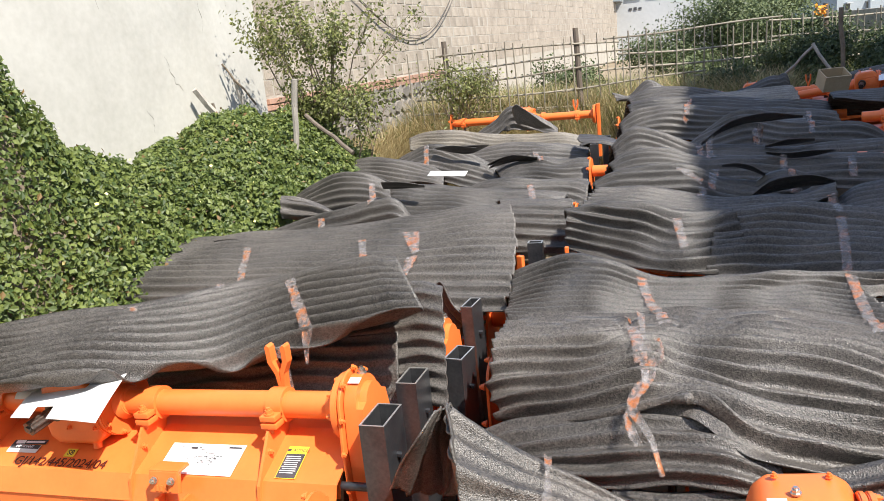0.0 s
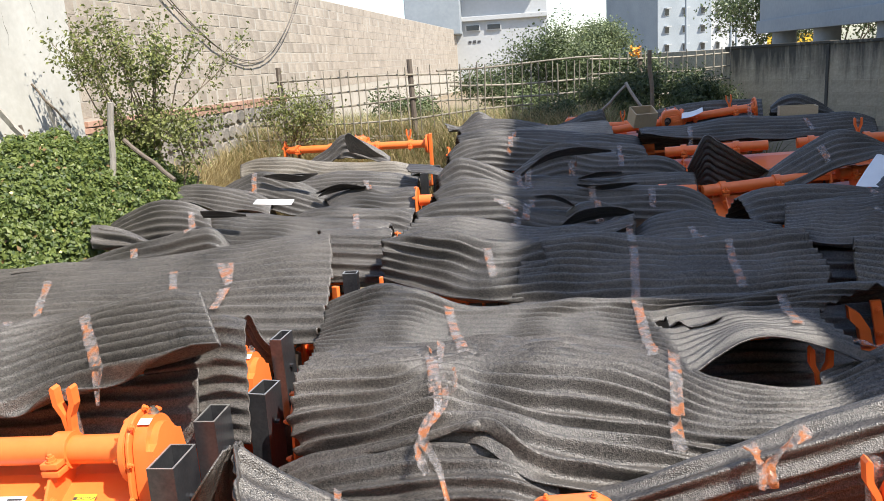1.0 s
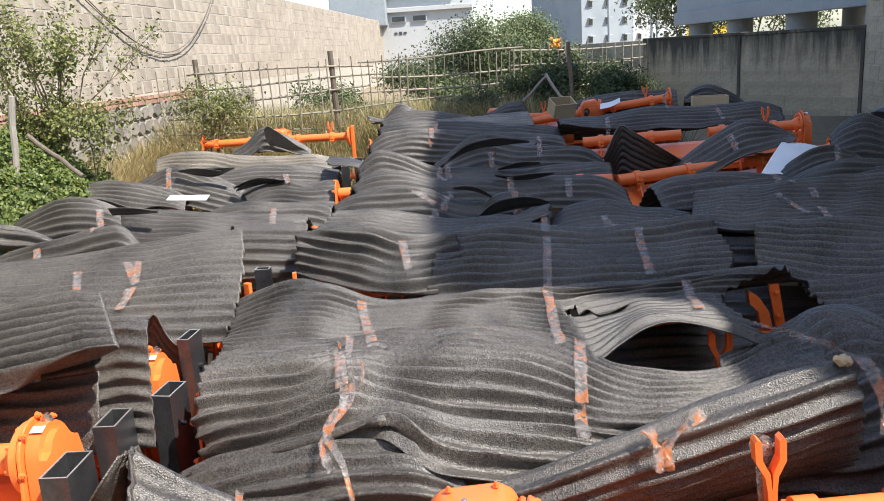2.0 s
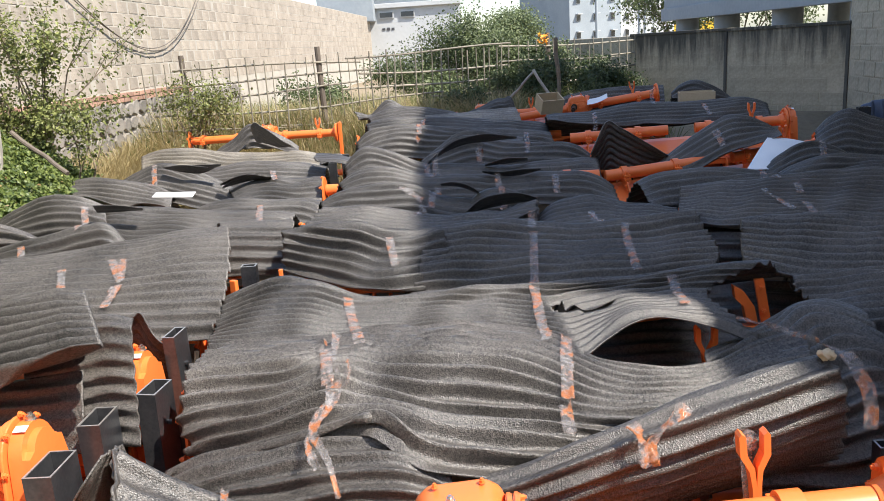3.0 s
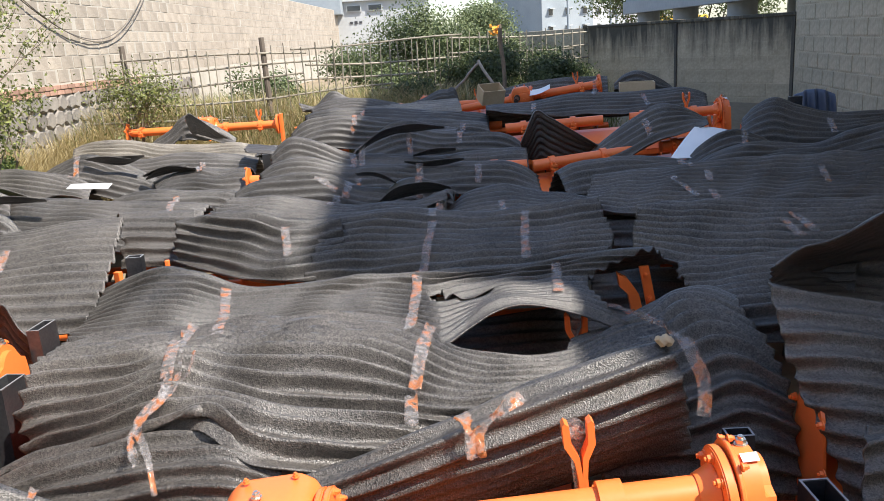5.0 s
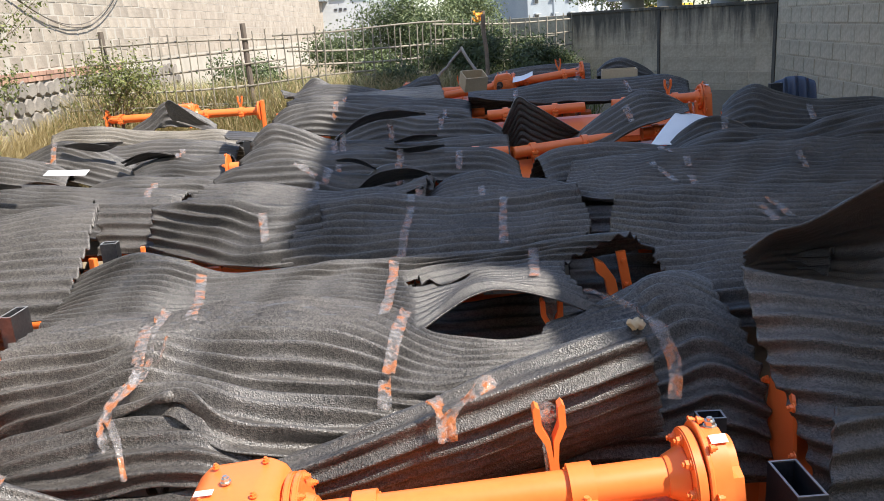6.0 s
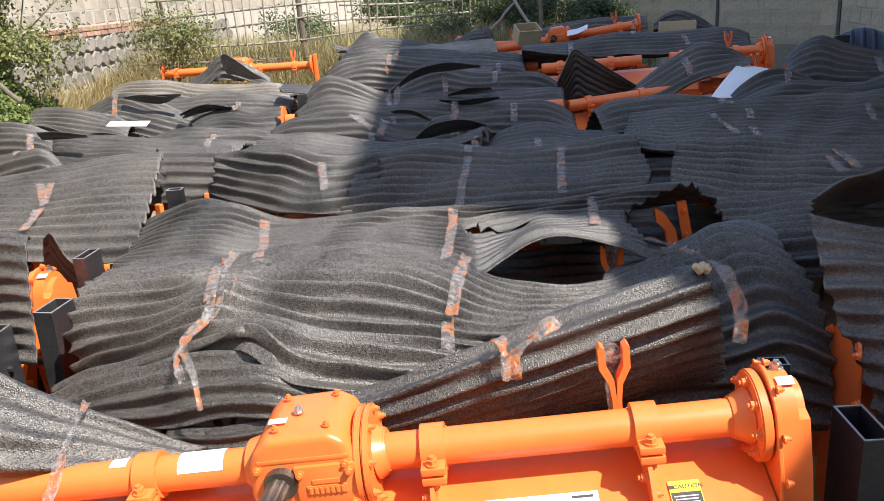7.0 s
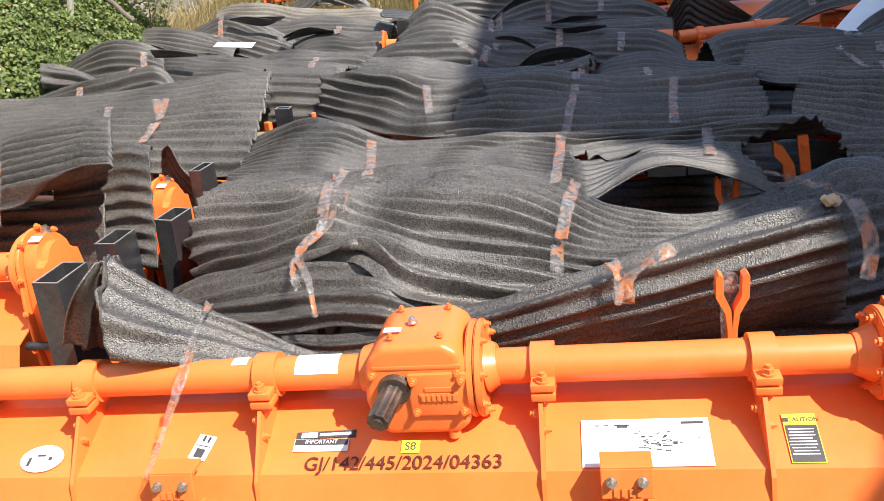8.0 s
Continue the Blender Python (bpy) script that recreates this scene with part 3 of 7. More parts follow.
def grey_building():
    """Storeys on round columns, beyond the yard wall; it throws the shade over the yard."""
    b = empty("grey_building", pose(8.45, 1.63, 0, 0, 0, 5.7), "pale grey building raised on round columns", "building")
    part("wall", storey_block(2.9, 13.9), GREY_PAINT, b)
    part("roof", storey_block(13.9, 14.15), GREY_PAINT, b)
    part("wall", box(bmesh.new(), (9.0, 16.4, 2.5), (4.5, 18.2, 4.15), bevel=0.03), GREY_PAINT, b)
    part("roof", box(bmesh.new(), (9.2, 16.4, 0.2), (4.5, 18.2, 5.5), bevel=0.03), GREY_PAINT, b)
    part("beam", box(bmesh.new(), (0.24, 26.4, 0.36), (0.03, 13.2, 2.78), bevel=0.02), GREY_PAINT, b)
    for y in (25.6, 22.6, 19.2, 16.0, 11.4, 8.0, 4.6, 0.8):
        for x in (0.45, 5.0):
            part("column", rod(bmesh.new(), (x, y, 0), (x, y, 2.95), 0.32, sides=24), GREY_PAINT, b, smooth=True)


def white_building():
    b = empty("white_building", pose(-5.42, 44, -1.0, 0, 0, 3) @ Matrix.Scale(1.45, 4), "white two storey building with a projecting upper room", "building")
    part("wall", box(bmesh.new(), (3.2, 7, 5.6), (1.6, 3.5, 2.8), bevel=0.03), WHITE_PAINT, b)
    part("upper_room", box(bmesh.new(), (1.9, 4.2, 2.4), (-0.7, 1.4, 4.45), bevel=0.03), GREY_PAINT, b)
    part("roof", box(bmesh.new(), (5.6, 8.0, 0.2), (0.8, 3.2, 5.8), bevel=0.03), GREY_PAINT, b)
    for i, (x, z) in enumerate(((0.62, 3.45), (1.35, 3.45))):
        w = part("window", box(bmesh.new(), (0.52, 0.1, 0.24), (x, -0.01, z)), WHITE_PAINT, b)
        part("pane", box(bmesh.new(), (0.44, 0.04, 0.16), (x, -0.06, z)), GLASS_DARK, w)
    part("beam", box(bmesh.new(), (3.2, 0.16, 0.16), (1.6, -0.06, 3.75), bevel=0.02), WHITE_PAINT, b)
    bm = bmesh.new()
    for i in range(3):
        box(bm, (0.1, 0.02, 0.07 + 0.03 * (i % 2)), (0.5 + i * 0.16, -0.012, 2.98))
    part("sign_marks", bm, PRINT, b)


def apartment_block(x, y, width, height, mat, trim, cols, label, storey=1.55):
    b = empty("apartment_building", pose(x, y, 0, 0, 0, 24), label, "building", "far apartment blocks")
    part("wall", box(bmesh.new(), (width, 10, height), (0, 0, height / 2), bevel=0.03), mat, b)
    part("roof", box(bmesh.new(), (width + 0.4, 10.4, 0.3), (0, 0, height + 0.15), bevel=0.03), trim, b)
    cells = []
    for s in range(int(height / storey)):
        for c in range(cols):
            cells.append((-width / 2 + width * (c + 0.5) / cols, 0.9 + s * storey))
    window_set(b, (width / cols * 0.22, storey * 0.32), cells, -5.0)
    return b


def small_truck(x, y, turn=0, scale=1.0):
    """A parked yellow lorry."""
    t = empty("yellow_truck", pose(x, y, 0, 0, 0, turn), "yellow truck parked far behind the yard wall", "truck", "trucks in the distance")
    body = part("body", box(bmesh.new(), (5.6 * scale, 2.2, 1.5), (0.9, 0, 2.25), bevel=0.08), VEHICLE_YELLOW, t)
    part("load_rail", box(bmesh.new(), (5.7 * scale, 2.3, 0.12), (0.9, 0, 3.05), bevel=0.03), VEHICLE_YELLOW, body)
    cab = part("cab", box(bmesh.new(), (1.9, 2.1, 1.9), (-3.0, 0, 2.1), bevel=0.2), VEHICLE_YELLOW, t)
    part("windscreen", box(bmesh.new(), (1.5, 2.16, 0.7), (-3.05, 0, 2.5), bevel=0.1), GLASS_DARK, cab)
    for wx in (-2.9, 1.2, 2.6):
        w = part("wheel", rod(bmesh.new(), (wx, -1.1, 0.5), (wx, 1.1, 0.5), 0.5, sides=20), CABLE, t, smooth=True)
        part("rim", rod(bmesh.new(), (wx, -1.13, 0.5), (wx, 1.13, 0.5), 0.26, sides=16), GREY_PAINT, w, smooth=True)
    part("chassis", box(bmesh.new(), (7.6, 1.0, 0.3), (-0.2, 0, 1.2), bevel=0.03), DUSKY, t)


def pole(x, y, h):
    p = empty("utility_pole", pose(x, y, 0), "slender utility pole in the distance", "pole", "utility poles")
    part("shaft", rod(bmesh.new(), (0, 0, 0), (0, 0, h), 0.13, 0.09), GREY_PAINT, p, smooth=True)
    part("cross_arm", box(bmesh.new(), (1.5, 0.1, 0.1), (0, 0, h - 0.4)), DUSKY, p)
    for i in (-0.6, 0.6):
        part("insulator", rod(bmesh.new(), (i, 0, h - 0.35), (i, 0, h - 0.15), 0.05, sides=8), GREY_PAINT, p)


# ---- plants ----
def leaf_mesh(name, points, out, size, mat, parent=None, seed=0, spread=0.8, aspect=0.62, droop=0.0):
    """Many folded leaves: at each point a small pointed blade that faces roughly along out."""
    r = np.random.RandomState(seed)
    k = len(points)
    n = out + r.normal(0, spread, (k, 3))
    n /= np.linalg.norm(n, axis=1, keepdims=True)
    a = np.cross(n, r.normal(0, 1, (k, 3)))
    a[:, 2] -= droop
    a /= np.linalg.norm(a, axis=1, keepdims=True)
    b = np.cross(n, a)
    s = size * r.uniform(0.6, 1.35, (k, 1))
    base, tip = points - a * s * 0.5, points + a * s * 0.55
    wide = s * aspect * 0.5
    left, right = points - b * wide + n * s * 0.10 - a * s * 0.08, points + b * wide + n * s * 0.10 - a * s * 0.08
    verts = np.stack([base, right, tip, left], 1).reshape(-1, 3)
    i = np.arange(k)[:, None] * 4
    faces = np.concatenate([i + np.array([[0, 1, 2]]), i + np.array([[0, 2, 3]])])
    return raw(name, verts, faces, mat, parent)


def blade_mesh(name, roots, height, mat, parent=None, seed=0, lean=0.35, width=0.008):
    """Grass blades: bent narrow strips."""
    r = np.random.RandomState(seed)
    k = len(roots)
    h = height * r.uniform(0.45, 1.15, (k, 1))
    d = np.c_[r.normal(0, 1, (k, 2)), np.zeros(k)]
    d /= np.linalg.norm(d, axis=1, keepdims=True)
    side = np.c_[-d[:, 1], d[:, 0], np.zeros(k)] * width
    bow = lean * r.uniform(0.2, 1.3, (k, 1)) * h
    up = np.array([[0, 0, 1.0]])
    mid = roots + up * h * 0.6 + d * bow * 0.35
    tip = roots + up * h * 0.95 + d * bow
    verts = np.stack([roots - side, roots + side, mid + side * 0.8, mid - side * 0.8, tip], 1).reshape(-1, 3)
    i = np.arange(k)[:, None] * 5
    faces = [tuple(f) for f in (i + np.array([[0, 1, 2, 3]])).tolist()] + [tuple(f) for f in (i + np.array([[3, 2, 4]])).tolist()]
    return raw(name, verts, faces, mat, parent)


def ivy_top(x, y):
    """Height of the creeper mound over the plan."""
    def hill(cx, cy, rx, ry, h):
        return h * np.exp(-((x - cx) / rx) ** 2 - ((y - cy) / ry) ** 2)
    z = 0.55 + hill(-4.5, 5.5, 0.75, 1.1, 2.4) + hill(-4.9, 9.2, 1.4, 1.5, 1.05) + hill(-4.2, 7.6, 0.9, 1.4, 0.75) + hill(-4.3, 10.3, 0.8, 0.9, 0.45)
    return z + 0.07 * np.sin(x * 5 + 1) * np.sin(y * 4.2) + 0.04 * np.sin(x * 11 + y * 9)


def ivy_mound():
    r = np.random.RandomState(3)
    k = 300000
    x, y = r.uniform(-5.25, -2.6, k), r.uniform(4.95, 11.2, k)
    keep = (x < -3.05 - 0.05 * (y - 5) + 0.18 * np.sin(y * 3.1))
    x, y = x[keep], y[keep]
    z = ivy_top(x, y)
    e = 0.05
    nx, ny = (ivy_top(x - e, y) - ivy_top(x + e, y)) / (2 * e), (ivy_top(x, y - e) - ivy_top(x, y + e)) / (2 * e)
    out = np.stack([nx, ny, np.ones_like(nx)], -1)
    out /= np.linalg.norm(out, axis=1, keepdims=True)
    depth = r.uniform(-0.2, 0.06, len(x)) + 0.05 * np.sin(x * 23) * np.sin(y * 19)
    pts = np.stack([x, y, z], -1) + out * depth[:, None]
    root = empty("ivy_mound", pose(0, 0, 0), "dense green creeper heaped against the white wall", "creeper", kind="stuff")
    leaf_mesh("foliage", pts, out * np.array([[1, 1, 0.8]]) + np.array([[0.25, -0.25, 0.1]]), 0.040, IVY, root, 4, spread=0.62, aspect=0.72)
    pick = r.rand(len(pts)) < 0.005
    leaf_mesh("withered_leaves", pts[pick] + out[pick] * 0.03, out[pick], 0.045, IVY_DRY, root, 5, spread=0.7)
    pick = r.rand(len(pts)) < 0.0012
    leaf_mesh("blossoms", pts[pick] + out[pick] * 0.06, out[pick], 0.028, BLOSSOM, root, 6, spread=0.4, aspect=1.0)
    # dark soil and stems inside the heap
    gx, gy = np.meshgrid(np.linspace(-5.22, -2.75, 40), np.linspace(5.0, 11.3, 90), indexing="ij")
    gz = ivy_top(gx, gy) - 0.2
    limit = -3.1 - 0.05 * (gy - 5)
    gz = np.where(gx > limit, np.minimum(gz, 0.2), gz)
    g = np.arange(gx.size).reshape(gx.shape)
    q = np.stack([g[:-1, :-1], g[1:, :-1], g[1:, 1:], g[:-1, 1:]], -1).reshape(-1, 4)
    raw("stems", np.stack([gx, gy, gz], -1).reshape(-1, 3), q, BARK, root, smooth=True)


def branching(bm, start, way, length, radius, depth, r, tips, split=3, spread=0.6):
    """Adds a tapering limb with its smaller limbs, and gathers the twig ends."""
    a = Vector(start)
    way = Vector(way).normalized()
    for s in range(3):
        b = a + way * length / 3
        r2 = radius * 0.82
        rod(bm, a, b, radius, r2, sides=6, caps=False)
        a, radius = b, r2
        way = (way + Vector(r.normal(0, 0.13, 3))).normalized()
        if depth <= 1:
            tips.append((a.copy(), way.copy()))
    if depth > 0:
        for _ in range(split):
            w = (way + Vector(r.normal(0, spread, 3)) + Vector((0, 0, 0.15))).normalized()
            branching(bm, a, w, length * r.uniform(0.6, 0.85), radius * 0.7, depth - 1, r, tips, split, spread)


def shrub(name, at, height, limbs, leaf, count, mat, label, category, seed, spread=0.6, depth=2, tall=0.45, reach=0.09, group=""):
    r = np.random.RandomState(seed)
    root = empty(name, pose(*at), label, category, group)
    bm, tips = bmesh.new(), []
    for _ in range(limbs):
        w = Vector((r.normal(0, spread * 0.6), r.normal(0, spread * 0.6), 1))
        branching(bm, (r.uniform(-0.1, 0.1), r.uniform(-0.1, 0.1), 0), w, height * tall, height * 0.009 + 0.006, depth, r, tips, 3, spread)
    part("trunk", bm, BARK, root)
    ends = np.array([t for t, _ in tips])
    pick = r.randint(len(ends), size=count)
    pts = ends[pick] + r.normal(0, reach * height, (count, 3))
    out = pts - pts.mean(0)
    out /= np.maximum(np.linalg.norm(out, axis=1, keepdims=True), 1e-6)
    leaf_mesh("crown", pts, out + np.array([[0, 0, 0.4]]), leaf, mat, root, seed + 1, spread=0.8)
    return root


def grass_patch(name, x0, x1, y0, y1, count, height, mat, label, seed):
    r = np.random.RandomState(seed)
    x, y = r.uniform(x0, x1, count), r.uniform(y0, y1, count)
    clump = 0.5 + 0.5 * np.sin(x * 3.1 + seed) * np.sin(y * 2.7)
    ok = r.rand(count) < 0.35 + 0.65 * clump
    x, y = x[ok], y[ok]
    ob = blade_mesh(name, np.stack([x, y, ground_height(x, y)], -1), height, mat, None, seed, lean=0.9, width=0.006)
    tagged(ob, label, "grass", kind="stuff")


# ---- bamboo fence ----
def bamboo_fence():
    """Split bamboo: five rails tied to uprights, on wooden posts."""
    r = np.random.RandomState(21)
    line = [(-4.95, 14.75), (-4.2, 14.55), (-2.15, 14.8), (-0.5, 15.9), (1.64, 17.3), (3.35, 18.2)]
    plan = curve_through([(x, y, 0) for x, y in line], 200)
    run = np.r_[0, np.cumsum(np.hypot(*np.diff(plan, axis=0).T[:2]))]
    root = empty("bamboo_fence", pose(0, 0, 0), "see-through fence of tied bamboo poles on wooden posts", "fence")

    def at(s):
        return np.array([np.interp(s, run, plan[:, 0]), np.interp(s, run, plan[:, 1])])

    total = run[-1]
    levels = [1.28, 1.50, 1.73, 1.96, 2.22]
    for k, z in enumerate(levels):
        s = 0.0 + 0.15 * k
        while s < total - 0.3:
            e = min(s + r.uniform(2.4, 3.4), total)
            bm = bmesh.new()
            steps = np.linspace(s, e, 7)
            lift = r.uniform(-0.035, 0.035)
            pts = [Vector((*at(t), z + lift * (t - s) + 0.02 * math.sin(t * 1.7 + k))) for t in steps]
            for a, b in zip(pts, pts[1:]):
                rod(bm, a, b, 0.016, 0.014, sides=8)
                rod(bm, b - (b - a) * 0.03, b, 0.019, sides=8)
            part("rail", bm, BAMBOO, root, smooth=True)
            s = e - 0.25
    s, n = 0.05, 0
    while s < total:
        p = at(s)
        h = r.uniform(2.2, 2.33)
        low = float(ground_height(p[0], p[1]))
        part("upright", rod(bmesh.new(), (p[0] + r.uniform(-0.02, 0.02), p[1] - 0.03, low), (p[0] + r.uniform(-0.04, 0.04), p[1] - 0.03, h), r.uniform(0.007, 0.012), sides=7), BAMBOO, root, smooth=True)
        s += r.uniform(0.10, 0.22)
        n += 1
    for s in (0.75, 2.85, 7.3):
        p = at(s)
        part("post", rod(bmesh.new(), (p[0] + 0.04, p[1] + 0.06, 0.7), (p[0], p[1] + 0.06, 2.42), 0.05, 0.042, sides=9), DARK_WOOD, root, "weathered wooden post", smooth=True)


# ---- rotary tiller ----
AXIS = 0.88


def hex_bolt(parent, at, toward, size=0.014, mat=ORANGE, label=""):
    a = Vector(at)
    d = Vector(toward).normalized()
    bm = rod(bmesh.new(), a, a + d * size * 0.4, size * 1.25, sides=14)
    rod(bm, a + d * size * 0.4, a + d * size * 1.3, size, sides=6)
    rod(bm, a + d * size * 1.3, a + d * size * 1.9, size * 0.55, sides=8)
    return part("bolt", bm, mat, parent, label)


def arc(cx, cz, r, a0, a1, k):
    return [(cx + r * math.cos(radians(a0 + (a1 - a0) * i / k)), cz + r * math.sin(radians(a0 + (a1 - a0) * i / k))) for i in range(k + 1)]


def side_slab(bm, outline, x, thick):
    """A plate in the y-z plane at x, outline in y and z."""
    return slab(bm, outline, thick, pose(x, 0, 0, 0, 0, 90))


PLATE = [(0.12, -0.10), (0.03, -0.115), (-0.21, -0.215), (-0.255, -0.31), (-0.245, -0.325)]
PLATE_UP = Vector((0, 0.24, 0.10)).normalized()
PLATE_OUT = Vector((0, -0.10, 0.24)).normalized()


def on_plate(x, s, lift=0.004):
    """A pose lying on the sloping cover: x along the machine, s from 0 (top) to 1 (fold)."""
    p = Vector((x, 0.03 - 0.24 * s, AXIS - 0.115 - 0.10 * s)) + PLATE_OUT * lift
    rot = Matrix((Vector((1, 0, 0)), PLATE_UP, PLATE_OUT)).transposed().to_4x4()
    return Matrix.Translation(p) @ rot


def tiller(m, label, left=-1.335, right=1.20):
    """An orange rotary tiller: gearbox, cross tube in four clamps, sloping cover, chain case, fork. Origin on the ground under the gearbox."""
    t = empty("rotary_tiller", m, label, "rotary tiller", "stored tillers")
    Z = AXIS
    # gearbox
    bm = bmesh.new()
    slab(bm, [(-0.13, -0.19), (-0.18, -0.15), (-0.195, -0.04), (-0.188, 0.06), (-0.165, 0.13), (-0.115, 0.175), (0.09, 0.18), (0.14, 0.145), (0.163, 0.08), (0.168, -0.04), (0.155, -0.15), (0.11, -0.19)], 0.30)
    bmesh.ops.bevel(bm, geom=list(bm.edges), offset=0.028, segments=3, affect="EDGES", profile=0.6)
    bmesh.ops.translate(bm, vec=(0, 0, Z), verts=bm.verts)
    gear = part("gearbox", bm, ORANGE, t, "cast orange gearbox", smooth=True)
    bm = rod(bmesh.new(), (0.155, 0, Z - 0.01), (0.178, 0, Z - 0.01), 0.175, sides=28)
    rod(bm, (0.182, 0, Z - 0.01), (0.205, 0, Z - 0.01), 0.175, sides=28)
    rod(bm, (0.205, 0, Z - 0.005), (0.25, 0, Z), 0.10, 0.075, sides=24)
    bmesh.ops.bevel(bm, geom=[e for e in bm.edges if e.calc_face_angle(0) > 1], offset=0.005, segments=2, affect="EDGES")
    flange = part("flange", bm, ORANGE, gear, smooth=True)
    for i in range(8):
        a = 2 * math.pi * (i + 0.5) / 8
        hex_bolt(gear, (0.205, 0.155 * math.cos(a), Z - 0.01 + 0.155 * math.sin(a)), (1, 0, 0), 0.012)
    bm = rod(bmesh.new(), (-0.225, 0, Z), (-0.17, 0, Z), 0.085, 0.10, sides=24)
    part("collar", bm, ORANGE, gear, smooth=True)
    bm = box(bmesh.new(), (0.20, 0.022, 0.17), (0.062, -0.152, Z - 0.015), bevel=0.008)
    cover = part("front_cover", bm, ORANGE, gear, smooth=True)
    for x in (-0.018, 0.142):
        for z in (-0.08, 0.045):
            hex_bolt(gear, (x, -0.162, Z + z), (0, -1, 0), 0.012)
    bm = box(bmesh.new(), (0.30, 0.03, 0.018), (-0.005, -0.138, Z + 0.092), bevel=0.006)
    part("casting_rib", bm, ORANGE, gear, smooth=True)
    for x in (-0.155, 0.13):
        hex_bolt(gear, (x, -0.147, Z + 0.068), (0, -1, 0), 0.013)
    for x in (-0.11, 0.10):
        for y in (-0.10, 0.10):
            hex_bolt(gear, (x * 0.8, y, Z + 0.184), (0, 0, 1), 0.010)
    part("drain_plug", rod(bmesh.new(), (0.09, -0.12, Z - 0.18), (0.09, -0.125, Z - 0.215), 0.022, sides=12), ORANGE, gear, smooth=True)
    # raised maker's mark: plain bars
    bm = box(bmesh.new(), (0.13, 0.006, 0.034), (0.062, -0.164, Z - 0.022), bevel=0.002)
    box(bm, (0.09, 0.005, 0.018), (0.062, -0.164, Z + 0.010), bevel=0.002)
    for i in range(7):
        box(bm, (0.009, 0.005, 0.024), (0.009 + i * 0.0175, -0.168, Z - 0.022), bevel=0.001)
    tagged(part("cast_mark", bm, ORANGE, gear), kind="stuff")
    bm = rod(bmesh.new(), (-0.083, -0.13, Z + 0.012), (-0.085, -0.172, Z + 0.010), 0.062, 0.055, sides=24)
    part("shaft_boss", bm, DARK_IRON, gear, smooth=True)
    bm = bmesh.new()
    ring = [((0.039 if i % 4 < 2 else 0.035) * math.cos(math.pi * i / 16), (0.039 if i % 4 < 2 else 0.035) * math.sin(math.pi * i / 16)) for i in range(32)]
    slab(bm, ring, 0.15, pose(-0.102, -0.228, Z - 0.006, 10, 0, -10))
    shaft = part("drive_shaft", bm, DARK_IRON, t, "greased dark splined steel drive shaft")
    part("shaft_end", rod(bmesh.new(), (-0.114, -0.295, Z - 0.018), (-0.116, -0.31, Z - 0.021), 0.02, sides=14), DARK_IRON, shaft)
    hex_bolt(gear, (-0.03, 0.0, Z + 0.185), (0, 0, 1), 0.014, ZINC, "pale zinc filler plug")
    part("oil_label", box(bmesh.new(), (0.06, 0.03, 0.002), (-0.09, -0.05, Z + 0.188)), PAPER, gear)
    for o in (gear, shaft):
        o.matrix_basis = Matrix.Translation((-0.005, 0, Z + 0.008)) @ Matrix.Diagonal((0.85, 0.88, 0.79, 1)) @ Matrix.Translation((0, 0, -Z))
    # cross tube
    part("cross_tube", rod(bmesh.new(), (0.18, 0, Z), (right - 0.01, 0, Z), 0.053, sides=32), ORANGE, t, smooth=True)
    part("cross_tube", rod(bmesh.new(), (left + 0.015, 0, Z), (-0.14, 0, Z), 0.053, sides=32), ORANGE, t, smooth=True)
    for x in (0.335, 0.93, -0.50, -1.10):
        bm = rod(bmesh.new(), (x - 0.034, 0, Z), (x + 0.034, 0, Z), 0.068, sides=28)
        box(bm, (0.068, 0.06, 0.022), (x, -0.085, Z - 0.012), bevel=0.004)
        box(bm, (0.068, 0.06, 0.022), (x, -0.085, Z - 0.042), bevel=0.004)
        box(bm, (0.068, 0.06, 0.05), (x, 0.075, Z - 0.02), bevel=0.004)
        clamp = part("clamp", bm, ORANGE, t, smooth=True)
        hex_bolt(clamp, (x, -0.093, Z), (0, 0, 1), 0.015)
        hex_bolt(clamp, (x, -0.093, Z - 0.055), (0, 0, -1), 0.013)
        bm = bmesh.new()
        side_slab(bm, [(0.05, -0.05), (-0.05, -0.05), (-0.11, -0.06), (-0.14, -0.10), (-0.235, -0.225), (-0.262, -0.335), (-0.24, -0.34), (0.02, -0.13)], x - 0.01, 0.012)
        bmesh.ops.translate(bm, vec=(0, 0, Z), verts=bm.verts)
        rib = part("rib", bm, ORANGE, t)
        hex_bolt(rib, (x - 0.016, -0.10, Z - 0.10), (-1, 0, 0), 0.014)
        hex_bolt(rib, (x - 0.004, -0.13, Z - 0.135), (1, 0, 0), 0.011)
    # cover: front slope with a fold, rear board
    bm = bent(bmesh.new(), [(y, Z + z) for y, z in PLATE], left + 0.005, right, 0.005)
    part("front_cover_plate", bm, ORANGE, t)
    bm = bent(bmesh.new(), [(0.40, Z - 0.66), (0.36, Z - 0.45), (0.26, Z - 0.22), (0.12, Z - 0.10)], left + 0.005, right, 0.005)
    part("rear_board", bm, ORANGE, t)
    bm = box(bmesh.new(), (right - left, 0.05, 0.05), ((right + left) / 2, -0.222, Z - 0.345), bevel=0.006)
    part("front_bar", bm, ORANGE, t)
    # lower hitch brackets
    for x in (0.545, -0.74):
        bm = box(bmesh.new(), (0.135, 0.02, 0.085), (x, -0.285, Z - 0.195), (-12, 0, 0), bevel=0.004)
        box(bm, (0.135, 0.07, 0.015), (x, -0.25, Z - 0.155), bevel=0.003)
